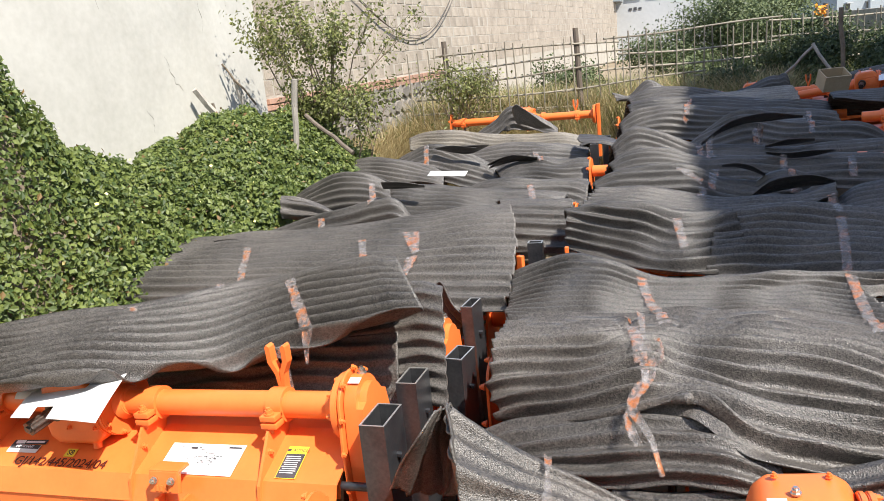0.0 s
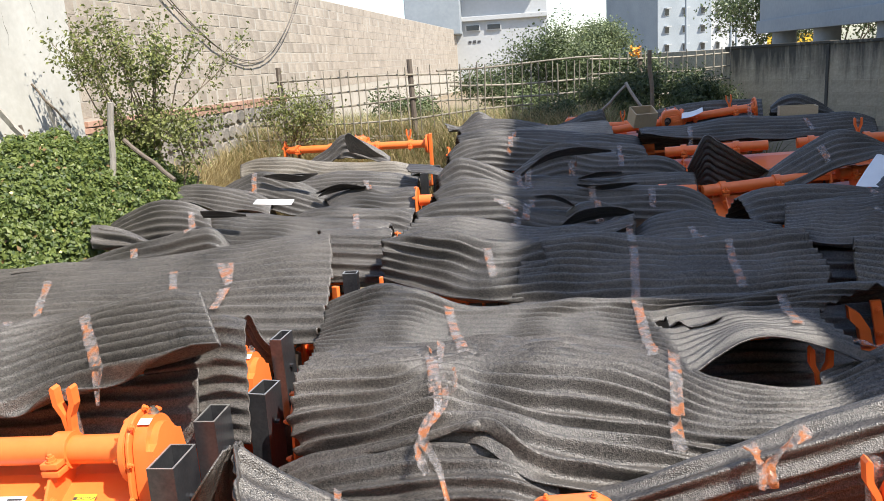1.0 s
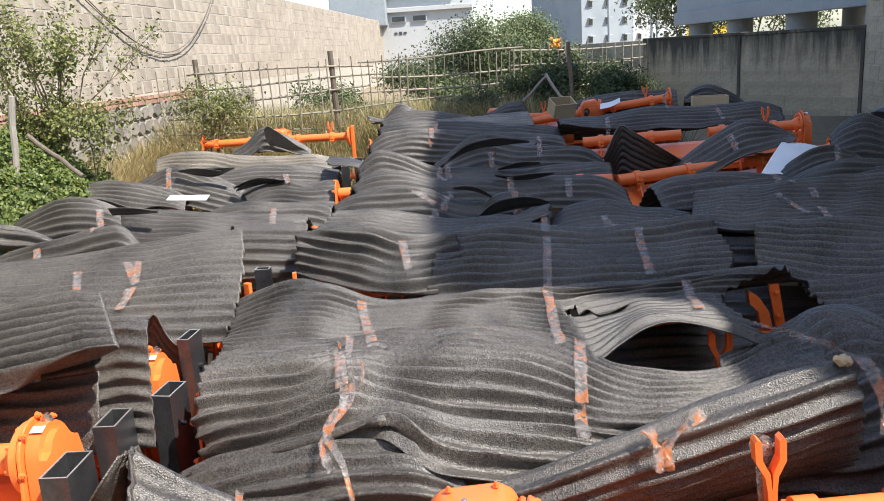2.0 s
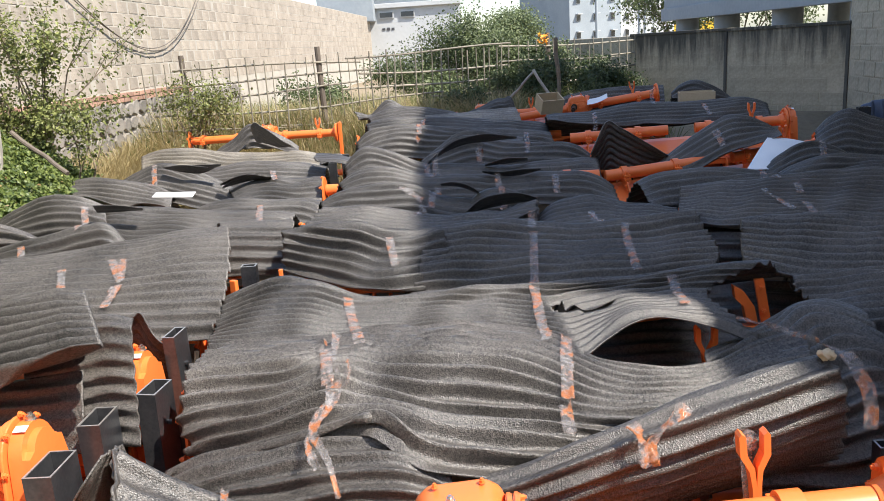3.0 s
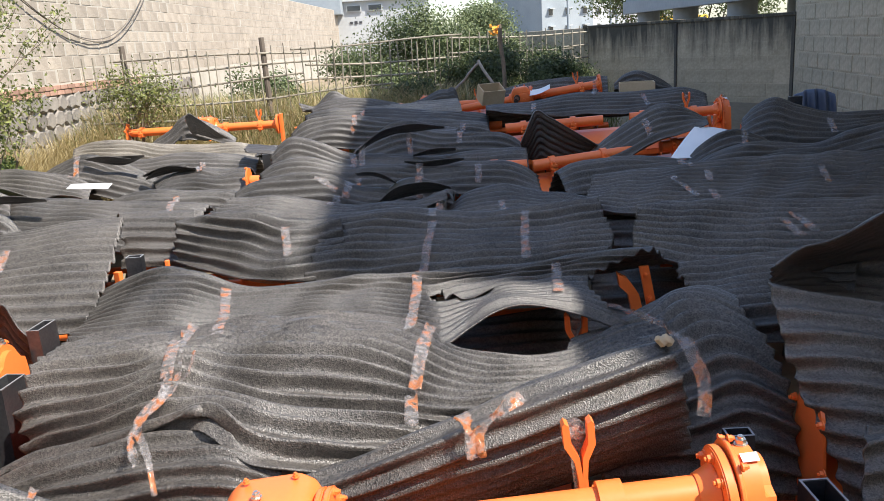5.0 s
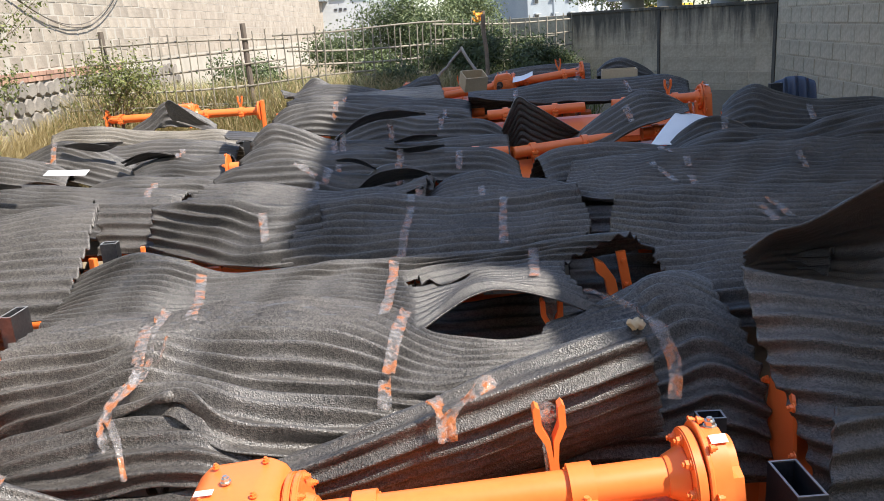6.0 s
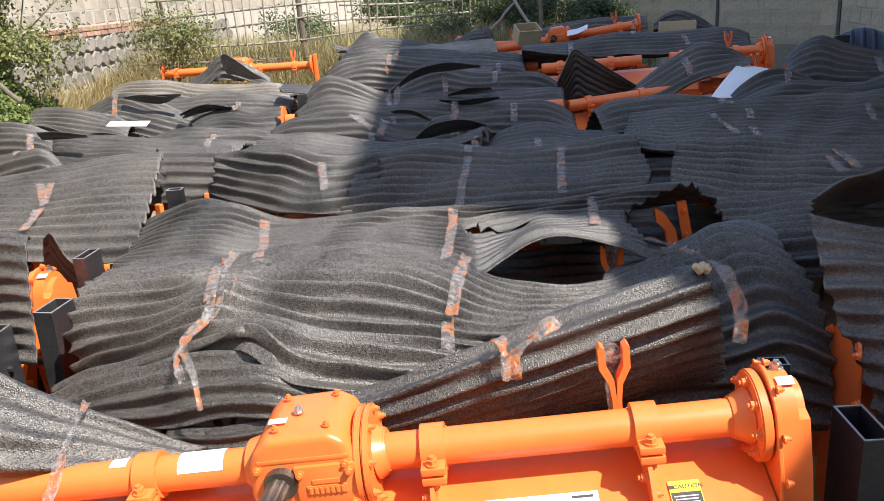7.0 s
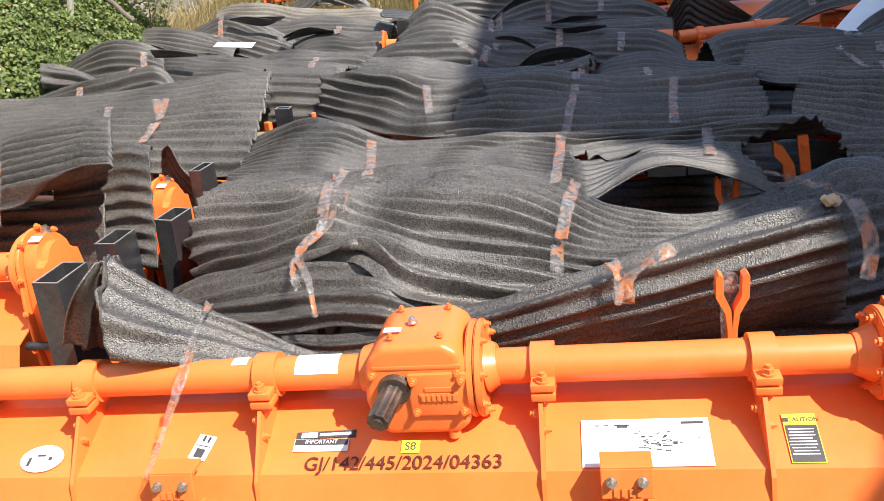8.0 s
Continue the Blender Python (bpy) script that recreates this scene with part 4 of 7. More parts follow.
        for s in (-1, 1):
            side_slab(bm, [(-0.29, Z - 0.27), (-0.24, Z - 0.27), (-0.22, Z - 0.45), (-0.30, Z - 0.50), (-0.36, Z - 0.46)], x + s * 0.06, 0.014)
        br = part("hitch_bracket", bm, ORANGE, t)
        for s in (-0.04, 0.04):
            hex_bolt(br, (x + s, -0.296, Z - 0.185), (0, -1, 0.2), 0.012, ZINC, "zinc hexagon bolt")
        bm = bmesh.new()
        for i in range(4):
            box(bm, (0.011, 0.004, 0.022), (x - 0.03 + i * 0.02, -0.302, Z - 0.215), (-12, 0, 0))
        tagged(part("cast_number", bm, ORANGE, br), kind="stuff")
    # chain case at the right end: a bolted disc, a thin rim plate and a narrower domed cover
    bm = rod(bmesh.new(), (right - 0.028, 0, Z), (right, 0, Z), 0.128, sides=36)
    rod(bm, (right - 0.085, 0, Z), (right - 0.028, 0, Z), 0.056, 0.082, sides=26)
    bmesh.ops.bevel(bm, geom=[e for e in bm.edges if e.calc_face_angle(0) > 1], offset=0.004, segments=2, affect="EDGES")
    disc = part("end_flange", bm, ORANGE, t, smooth=True)
    for i in range(8):
        a = 2 * math.pi * i / 8
        hex_bolt(disc, (right - 0.028, 0.103 * math.cos(a), Z + 0.103 * math.sin(a)), (-1, 0, 0), 0.013)
    case_line = arc(0, 0.0, 0.126, 165, 15, 12) + [(0.15, -0.10), (0.175, -0.45)] + arc(0.03, -0.55, 0.15, 0, -180, 10) + [(-0.155, -0.30), (-0.145, -0.10)]
    case_line = [(y * 0.84, z) for y, z in case_line]
    bm = bmesh.new()
    side_slab(bm, case_line, right + 0.062, 0.076)
    bmesh.ops.bevel(bm, geom=[e for e in bm.edges if min(v.co.x for v in e.verts) > right + 0.09], offset=0.028, segments=4, affect="EDGES")
    bmesh.ops.translate(bm, vec=(0, 0, Z), verts=bm.verts)
    case = part("chain_case", bm, ORANGE, t, smooth=True)
    bm = bmesh.new()
    side_slab(bm, [(y * 1.19, z * 1.06 + 0.012) for y, z in case_line], right + 0.012, 0.013)
    bmesh.ops.translate(bm, vec=(0, 0, Z), verts=bm.verts)
    bmesh.ops.bevel(bm, geom=list(bm.edges), offset=0.003, segments=1, affect="EDGES")
    part("case_rim", bm, ORANGE, case)
    for y, z in ((-0.135, 0.0), (-0.16, -0.12), (-0.17, -0.26), (0.13, 0.05), (-0.085, 0.118), (0.02, 0.146), (0.10, 0.105)):
        hex_bolt(case, (right + 0.019, y, Z + z), (1, 0, 0), 0.010)
    hex_bolt(case, (right + 0.055, 0.02, Z + 0.122), (0, 0, 1), 0.015, ZINC, "pale zinc breather plug")
    part("case_label", box(bmesh.new(), (0.045, 0.03, 0.002), (right + 0.055, -0.045, Z + 0.121), (20, 0, 0)), PAPER, case)
    part("pin", rod(bmesh.new(), (right, -0.17, Z - 0.24), (right + 0.17, -0.17, Z - 0.24), 0.016, sides=14), STEEL, t, "bare steel pin", smooth=True)
    # plain plate at the left end
    bm = bmesh.new()
    side_slab(bm, [(y, z) for y, z in case_line], left, 0.012)
    bmesh.ops.translate(bm, vec=(0, 0, Z), verts=bm.verts)
    end = part("end_plate", bm, ORANGE, t)
    for y, z in ((0.0, 0.12), (0.11, 0.04), (-0.11, 0.04), (-0.14, -0.12), (-0.15, -0.3), (0.15, -0.2)):
        hex_bolt(end, (left - 0.007, y, Z + z), (-1, 0, 0), 0.013)
    # rotor and skids
    bm = rod(bmesh.new(), (left + 0.005, 0.03, Z - 0.56), (right + 0.03, 0.03, Z - 0.56), 0.045, sides=14)
    rotor = part("rotor", bm, ORANGE, t, smooth=True)
    for i in range(9):
        bm = bmesh.new()
        for j in range(4):
            a = 90 * j + 20 * i
            mm = pose(-1.15 + i * 0.28, 0.03, Z - 0.56, a, 0, 0)
            box(bm, (0.012, 0.05, 0.20), (0, 0, 0.13))
            bmesh.ops.transform(bm, matrix=mm, verts=bm.verts[-8:])
            part("blade", bm, DARK_IRON, rotor)
            bm = bmesh.new()
        bm.free()
    for x in (left, right + 0.10):
        bm = box(bmesh.new(), (0.06, 0.55, 0.012), (x, 0.03, 0.008), bevel=0.003)
        box(bm, (0.012, 0.30, 0.16), (x, 0.03, 0.085))
        part("skid", bm, ORANGE, t)
    # fork of the rear board's spring rod, with its wrapped knob
    bm = bmesh.new()
    for s in (-1, 1):
        line = [(0.012, -0.06), (0.014, 0.05), (0.020, 0.10), (0.045, 0.15), (0.046, 0.215), (0.038, 0.225), (0.026, 0.215), (0.024, 0.155), (0.004, 0.11), (0.0, 0.05), (0.0, -0.06)]
        slab(bm, [(0.875 + s * x, Z + z) for x, z in line], 0.042, pose(0, 0.125, -0.02))
    part("fork", bm, ORANGE, t, "orange two-pronged spring fork")
    bm = rod(bmesh.new(), (0.87, 0.17, Z - 0.1), (0.87, 0.17, Z + 0.15), 0.018, sides=10)
    bmesh.ops.create_icosphere(bm, subdivisions=2, radius=0.035, matrix=pose(0.87, 0.17, Z + 0.15))
    for v in bm.verts:
        v.co += Vector((math.sin(v.co.z * 90) * 0.005, math.cos(v.co.x * 110) * 0.005, 0))
    part("wrapped_rod", bm, TAPE, t, "spring rod wrapped in crinkled clear plastic", smooth=True)
    return t


def lettering(text, size, m, mat, parent, name="lettering"):
    """Words in the built-in font, flat on a surface, turned into a mesh."""
    cu = bpy.data.curves.new(name, "FONT")
    cu.body, cu.size, cu.extrude = text, size, 0.0006
    cu.align_x, cu.align_y = "CENTER", "CENTER"
    tmp = bpy.data.objects.new(name, cu)
    scene.collection.objects.link(tmp)
    me = bpy.data.meshes.new_from_object(tmp.evaluated_get(bpy.context.evaluated_depsgraph_get()))
    bpy.data.objects.remove(tmp)
    bpy.data.curves.remove(cu)
    me.materials.clear()
    me.materials.append(mat)
    ob = new(name, me)
    ob.parent = parent
    ob.matrix_basis = m
    return ob


def sticker(parent, name, size, m, mat, label="", thick=0.0012):
    ob = part(name, box(bmesh.new(), (*size, thick)), mat, parent, label)
    ob.matrix_basis = m
    return ob


def bars(parent, m, rows, mat=PRINT, name="print"):
    """Small print that cannot be read: plain bars, rows of (x, y, width, height)."""
    bm = bmesh.new()
    for x, y, w, h in rows:
        box(bm, (w, h, 0.0008), (x, y, 0.001))
    ob = tagged(part(name, bm, mat, parent), kind="stuff" if len(rows) > 1 else "")
    ob.matrix_basis = m
    return ob


def dress(t, serial, mark):
    """Labels and stencil on the sloping cover of a tiller that stands uncovered."""
    r = np.random.RandomState(len(serial))
    big = sticker(t, "instruction_label", (0.348, 0.15), on_plate(0.605, 0.68), PAPER, "white instruction label with a small drawing")
    rows = [(-0.12 + 0.02 * i + r.uniform(-0.01, 0.01), 0.055, 0.012, 0.004) for i in range(5)] + [(0.13, 0.06, 0.06, 0.008), (-0.06, 0.052, 0.03, 0.010)]
    for i in range(60):
        rows.append((r.normal(0.035, 0.035), r.normal(0, 0.018), r.uniform(0.003, 0.016), r.uniform(0.0012, 0.004)))
    bars(big, Matrix.Identity(4), rows)
    cau = sticker(t, "caution_label", (0.086, 0.15), on_plate(1.015, 0.66), YELLOW, "yellow and black caution label")
    blk = bars(cau, Matrix.Identity(4), [(0, -0.017, 0.081, 0.112)], PRINT, "black_panel")
    bars(blk, pose(0, 0, 0.0009), [(r.uniform(-0.006, 0.0), 0.026 - 0.0095 * i, r.uniform(0.055, 0.072), 0.003) for i in range(9)], PAPER, "small_print")
    lettering("CAUTION", 0.018, pose(0.01, 0.056, 0.0012), PRINT, cau)
    bars(cau, Matrix.Identity(4), [(-0.036, 0.056, 0.014, 0.012)], PRINT, "warning_sign")
    imp = sticker(t, "notice_label", (0.17, 0.042), on_plate(-0.335, 0.64), PAPER, "black and white notice label")
    pan = bars(imp, Matrix.Identity(4), [(0, 0.010, 0.165, 0.020)], PRINT, "black_panel")
    lettering("IMPORTANT", 0.018, pose(0, 0.010, 0.0022), PAPER, pan)
    strip_label = sticker(t, "strip_label", (0.185, 0.024), on_plate(-0.325, 0.50) @ pose(0, 0, 0, 0, 0, 2), PRINT, "narrow black strip label with a white field")
    bars(strip_label, Matrix.Identity(4), [(-0.052, 0, 0.05, 0.018), (0.03, 0.0, 0.10, 0.009)], PAPER, "white_field")
    sq = sticker(t, "size_mark", (0.055, 0.042), on_plate(-0.06, 0.68), YELLOW, "small yellow mark sticker")
    lettering(mark, 0.036, pose(0, 0, 0.0012), PRINT, sq)
    lettering(serial, 0.061, on_plate(-0.08, 0.89, 0.0065), RED_INK, t, "stencilled_code")
    small = sticker(t, "diagram_label", (0.06, 0.085), on_plate(-0.715, 0.64) @ pose(0, 0, 0, 0, 0, -12), PAPER, "small diagram label")
    bars(small, Matrix.Identity(4), [(-0.008, 0.03, 0.008, 0.022), (0.01, 0.028, 0.008, 0.02), (0, -0.02, 0.03, 0.03), (0, 0.005, 0.05, 0.003)])
    bm = bmesh.new()
    bmesh.ops.create_circle(bm, cap_ends=True, segments=24, radius=0.06, matrix=Matrix.Diagonal((1.25, 0.8, 1, 1)))
    rnd = part("round_label", bm, PAPER, t, "white rounded label")
    rnd.matrix_basis = on_plate(-1.25, 0.76, 0.007)
    bars(rnd, Matrix.Identity(4), [(-0.005, 0.01, 0.03, 0.006), (0.03, 0.0, 0.012, 0.012), (-0.04, -0.012, 0.01, 0.03)])
    for x, w, span in ((-0.335, 0.135, 95), (-0.585, 0.05, 55)):
        bm = bmesh.new()
        k = 8
        for i in range(k + 1):
            a = radians(60 + span * i / k)
            for s in (-1, 1):
                bm.verts.new((x + s * w / 2, 0.0545 * math.cos(a), AXIS + 0.0545 * math.sin(a)))
        bm.verts.ensure_lookup_table()
        for i in range(k):
            bm.faces.new([bm.verts[j] for j in (2 * i, 2 * i + 1, 2 * i + 3, 2 * i + 2)])
        part("tube_label", bm, PAPER, t, "white paper label round the tube", smooth=True)


# ---- the rubber sheets, row by row ----
rubber_sheet(5.5, [(-3.65, 1.08, 4.98), (-3.42, 1.11, 5), (-2.97, 1.16, 5.12), (-2.57, 1.16, 5.28), (-2.2, 1.2), (-1.7, 1.29), (-1.38, 1.34)], 4.92, [(-3.07, 1.01, 4.48), (-2.87, 1.05, 4.48), (-2.45, 1.09, 4.54), (-2.17, 1.07, 4.74), (-1.95, 1.04, 4.86), (-1.71, 1.1), (-1.42, 1.19), (-1.03, 1.3)], seed=1, back=0.05, amp=0.03, lam=0.088, sway=0.012, lift=0.005)
rubber_sheet(5.22, [(-2.76, 0.89), (-1.9, 1.01), (-1.29, 1.09)], 5.06, [(-2.68, 0.67), (-1.85, 0.74), (-1.25, 0.79)], seed=2, amp=0.005, lam=0.068)
rubber_sheet(5.32, [(-1.63, 1.18), (-1.36, 1.25), (-1.21, 1.28), (-1.09, 1.27)], 5.12, [(-1.47, 0.76), (-1.3, 0.79), (-1.17, 0.78), (-1.04, 0.79)], seed=3, back=0.08, amp=0.009, lam=0.068)
rubber_sheet(5.95, [(-4.83, 0.96), (-4.51, 1), (-4.2, 1.04), (-3.86, 1.05), (-3.65, 1.01), (-3.51, 0.94)], 5.63, [(-4.54, 0.76), (-3.96, 0.82), (-3.26, 0.91)], seed=4, back=0.5)
rubber_sheet(7.45, [(-3.44, 1), (-3.2, 1.06), (-2.89, 1.14), (-2.59, 1.21), (-2.36, 1.25), (-2.2, 1.24), (-2.07, 1.07)], 7.16, [(-3.37, 0.99), (-2.78, 0.98), (-2.33, 0.98), (-1.95, 1.05)], seed=6, back=0.5)
rubber_sheet(8.3, [(-3.54, 1.15), (-3.33, 1.25), (-3.1, 1.33), (-2.88, 1.33), (-2.63, 1.24)], 7.89, [(-3.18, 1.02), (-2.96, 1.04), (-2.7, 1.08), (-2.45, 1.1)], seed=7, back=0.5)
rubber_sheet(7.75, [(-3.36, 1.26), (-3.12, 1.22), (-2.89, 1.14)], 7.66, [(-3.33, 1.1), (-3.1, 1.08), (-2.86, 1.07)], seed=8, back=0.1)
rubber_sheet(8.4, [(-2.9, 1.14), (-2.62, 1.19), (-2.31, 1.18), (-1.87, 1.13), (-1.6, 1.12), (-1.14, 1.07)], 7.59, [(-2.47, 1.01), (-2.21, 0.98), (-1.7, 0.96), (-1.47, 0.91), (-1.07, 0.86)], seed=9, back=0.5)
rubber_sheet(8.95, [(-2.32, 0.97), (-2.04, 1.08), (-1.77, 1.12), (-1.47, 1.09), (-1.05, 1.06)], 8.51, [(-2.26, 0.87), (-1.69, 0.94), (-1.02, 0.83)], seed=10, back=0.5)
rubber_sheet(9.6, [(-3.62, 1.24), (-3.43, 1.27), (-3.12, 1.26), (-2.88, 1.2), (-2.59, 1.1)], 9.19, [(-3.35, 1.16), (-2.99, 1.09), (-2.47, 1.04)], seed=11, back=0.5)
rubber_sheet(10.2, [(-3.46, 1.09), (-3.17, 1.24), (-2.95, 1.31), (-2.71, 1.26), (-2.47, 1.16), (-2.12, 0.97)], 9.68, [(-3.27, 1.05), (-2.71, 0.99), (-2.01, 0.9)], seed=12, back=0.5)
rubber_sheet(9.9, [(-2.15, 1.06), (-1.91, 1.12), (-1.68, 1.15), (-1.45, 1.12), (-1.19, 1.14)], 9.38, [(-1.92, 0.97), (-1.6, 0.95), (-1.14, 0.93)], seed=13, back=0.5)
rubber_sheet(11, [(-3.24, 1.18), (-2.65, 1.13), (-2.31, 1.17), (-1.99, 1.16), (-1.39, 1.09)], 10.54, [(-3.08, 0.97), (-2.35, 0.97), (-1.34, 0.94)], seed=14, back=0.5)
rubber_sheet(12, [(-3.92, 1.2), (-3.64, 1.26), (-3.33, 1.26), (-2.88, 1.19), (-2.36, 1.15), (-1.86, 1.14), (-1.55, 1.06)], 11.54, [(-3.74, 1.08), (-2.84, 0.99), (-1.46, 0.96)], seed=15, back=0.5, mat=DUSTY_SUNLIT, label="dust-greyed corrugated rubber sheet over stored tillers")
rubber_sheet(12.3, [(-3.08, 1.16), (-2.8, 1.32), (-2.6, 1.49), (-2.41, 1.42), (-1.99, 1.18)], 12.13, [(-3.01, 1.12), (-2.58, 1.21), (-1.96, 1.13)], seed=16, back=0.05)
rubber_sheet(11.9, [(-1.65, 1.06), (-1.43, 1.09), (-1.16, 1)], 11.61, [(-1.59, 1.01), (-1.4, 1.04), (-1.14, 0.99)], seed=17, back=0.1)
draped_sheet(
    [(-3.73, 7.05, 1.07), (-3.3, 7.05, 1.08), (-2.4, 7.1, 1.15), (-1.92, 7.1, 1.2), (-1.52, 7.1, 1.26), (-1.25, 7.1, 1.26)],
    [(-3.69, 6.85, 1.11), (-3.32, 6.88, 1.14), (-2.27, 6.85, 1.17), (-1.81, 6.85, 1.21), (-1.41, 6.8, 1.25), (-1.13, 6.75, 1.24)],
    [(-3.63, 6.4, 1.08), (-1.62, 6.4, 1.13), (-1.28, 6.4, 1.15), (-1.04, 6.4, 1.15)],
    [(-3.57, 6.12, 1.03), (-1.9, 6.12, 1.04), (-1.5, 6.1, 1.03), (-1, 6.1, 1.03)],
    [(-3.48, 5.95, 0.92), (-1.35, 5.95, 0.94), (-1.15, 5.95, 0.92), (-1.01, 5.95, 0.93)],
    seed=5, lam=0.085, amp=0.019)
draped_sheet(
    [(-1.46, 7.5, 1.21), (-1.2, 7.5, 1.22), (-0.93, 7.5, 1.21)],
    [(-1.39, 7.35, 1.22), (-1.16, 7.35, 1.22), (-0.89, 7.35, 1.2)],
    [(-1.32, 7.2, 1.11), (-1.13, 7.2, 1.11), (-0.87, 7.2, 1.1)],
    [(-1.31, 7.1, 0.95), (-1.12, 7.1, 0.95), (-0.9, 7.1, 0.94)],
    seed=27, lam=0.08, amp=0.014)
draped_sheet(
    [(-0.91, 7.15, 1.16), (-0.48, 7.15, 1.2), (-0.23, 7.15, 1.13), (0.1, 7.15, 1.11)],
    [(-0.85, 6.92, 1.25), (-0.68, 6.95, 1.27), (-0.51, 6.95, 1.28), (-0.2, 6.95, 1.21), (0.13, 6.95, 1.22)],
    [(-0.84, 6.85, 1.18), (-0.64, 6.85, 1.18), (-0.42, 6.8, 1.16), (-0.25, 6.75, 1.12), (-0.15, 6.7, 1.1), (0.02, 6.75, 1.11), (0.17, 6.75, 1.12)],
    [(-0.83, 6.78, 1.11), (-0.62, 6.7, 1.08), (-0.22, 6.5, 1.03), (-0.09, 6.48, 1.03), (0.03, 6.55, 1.04), (0.2, 6.6, 1.05)],
    [(-0.82, 6.74, 1.06), (-0.61, 6.64, 1.02), (-0.19, 6.42, 0.99), (0.2, 6.5, 0.99)],
    seed=29, lam=0.085, amp=0.027)
draped_sheet(
    [(0.07, 7.3, 1.08), (0.38, 7.3, 1.1), (0.75, 7.3, 1.07), (1.25, 7.25, 1.1), (1.72, 7.25, 1.13)],
    [(0.08, 7.05, 1.2), (0.39, 7.05, 1.22), (1.04, 7.03, 1.18), (1.22, 7, 1.2), (1.66, 7, 1.23)],
    [(0.02, 6.8, 1.13), (0.39, 6.82, 1.16), (0.72, 6.8, 1.14), (1.49, 6.75, 1.15), (1.67, 6.78, 1.16)],
    [(0, 6.55, 1.05), (0.38, 6.55, 1.08), (0.69, 6.5, 1.1), (1.42, 6.45, 1.12), (1.66, 6.5, 1.12)],
    [(-0.03, 6.4, 0.97), (0.19, 6.38, 0.98), (0.56, 6.3, 1.02), (1.37, 6.22, 1.08), (1.58, 6.27, 1.09)],
    seed=30, lam=0.085, amp=0.026)
draped_sheet(
    [(0.74, 8.3, 0.9), (1.02, 8.3, 1.05), (1.32, 8.3, 1), (1.81, 8.2, 0.95)],
    [(0.73, 7.92, 1), (0.85, 7.95, 1.1), (1, 8, 1.15), (1.14, 8, 1.17), (1.3, 8, 1.12), (1.55, 7.9, 1.09), (1.74, 7.85, 1.07)],
    [(0.71, 7.7, 1.03), (0.89, 7.65, 1.1), (1.12, 7.65, 1.12), (1.34, 7.6, 1.1), (1.69, 7.6, 1.08)],
    [(0.68, 7.35, 1.07), (1.12, 7.35, 1.09), (1.31, 7.3, 1.1), (1.63, 7.3, 1.1)],
    seed=32, lam=0.085, amp=0.026)
draped_sheet(
    [(-0.93, 8.2, 1.09), (-0.58, 8.2, 1.09), (-0.06, 8.2, 1), (0.76, 8.2, 1.05)],
    [(-0.81, 7.9, 1.19), (-0.53, 7.95, 1.19), (-0.28, 7.95, 1.15), (-0.03, 7.9, 1.1), (0.26, 7.85, 1.11), (0.54, 7.85, 1.12), (0.75, 7.85, 1.18)],
    [(-0.84, 7.65, 1.18), (-0.48, 7.65, 1.18), (-0.01, 7.6, 1.11), (0.74, 7.6, 1.13)],
    [(-0.9, 7.35, 1.16), (-0.44, 7.32, 1.15), (0.01, 7.3, 1.1), (0.7, 7.3, 1.08)],
    seed=31, lam=0.085, amp=0.023)
draped_sheet(
    [(1.82, 8.1, 1.12), (2.63, 8.2, 1.14), (3.49, 8.3, 1.15), (4.21, 8.3, 1.14)],
    [(1.75, 7.82, 1.22), (2.12, 7.85, 1.24), (2.45, 7.9, 1.25), (4.05, 8.05, 1.24)],
    [(1.7, 7.6, 1.19), (2.02, 7.5, 1.21), (2.38, 7.5, 1.2), (3.74, 7.5, 1.15)],
    [(1.62, 7.3, 1.17), (1.94, 7.2, 1.17), (2.6, 7.15, 1.16), (3.53, 7.15, 1.12)],
    [(1.57, 7.1, 1.15), (1.88, 7, 1.14), (2.53, 6.98, 1.11), (3.44, 6.98, 1.07)],
    seed=54, lam=0.085, amp=0.027)
draped_sheet(
    [(1.91, 6.95, 1.15), (2.2, 6.98, 1.13), (3.45, 7, 1.09)],
    [(1.82, 6.66, 1.25), (2.43, 6.75, 1.22), (2.76, 6.8, 1.19), (3.32, 6.8, 1.18)],
    [(1.76, 6.45, 1.19), (2, 6.4, 1.19), (2.29, 6.4, 1.18), (3.08, 6.4, 1.15)],
    [(1.7, 6.2, 1.13), (1.88, 6.05, 1.1), (2.12, 6, 1.08), (2.36, 5.95, 1.07), (2.83, 5.95, 1.05)],
    seed=55, lam=0.085, amp=0.029)
draped_sheet(
    [(1.59, 7.3, 1.15), (1.81, 7.25, 1.15), (2.06, 7.2, 1.14)],
    [(1.61, 7.1, 1.06), (1.79, 7.05, 1.06), (2.01, 7, 1.07)],
    [(1.67, 7, 0.92), (1.84, 6.95, 0.93), (1.99, 6.9, 0.93)],
    [(1.69, 6.95, 0.81), (1.86, 6.9, 0.82), (1.99, 6.85, 0.83)],
    seed=62, lam=0.085, amp=0.014)
# Filler sheet added behind the lift arms so that their gap stays dark.
draped_sheet(
    [(1.52, 6.4, 0.99), (1.79, 6.38, 0.99), (2.08, 6.36, 0.97)],
    [(1.5, 6.22, 0.85), (1.77, 6.2, 0.85), (2.05, 6.2, 0.84)],
    [(1.51, 6.12, 0.68), (1.77, 6.1, 0.67), (2.05, 6.1, 0.65)],
    seed=65, lam=0.085, amp=0.012)
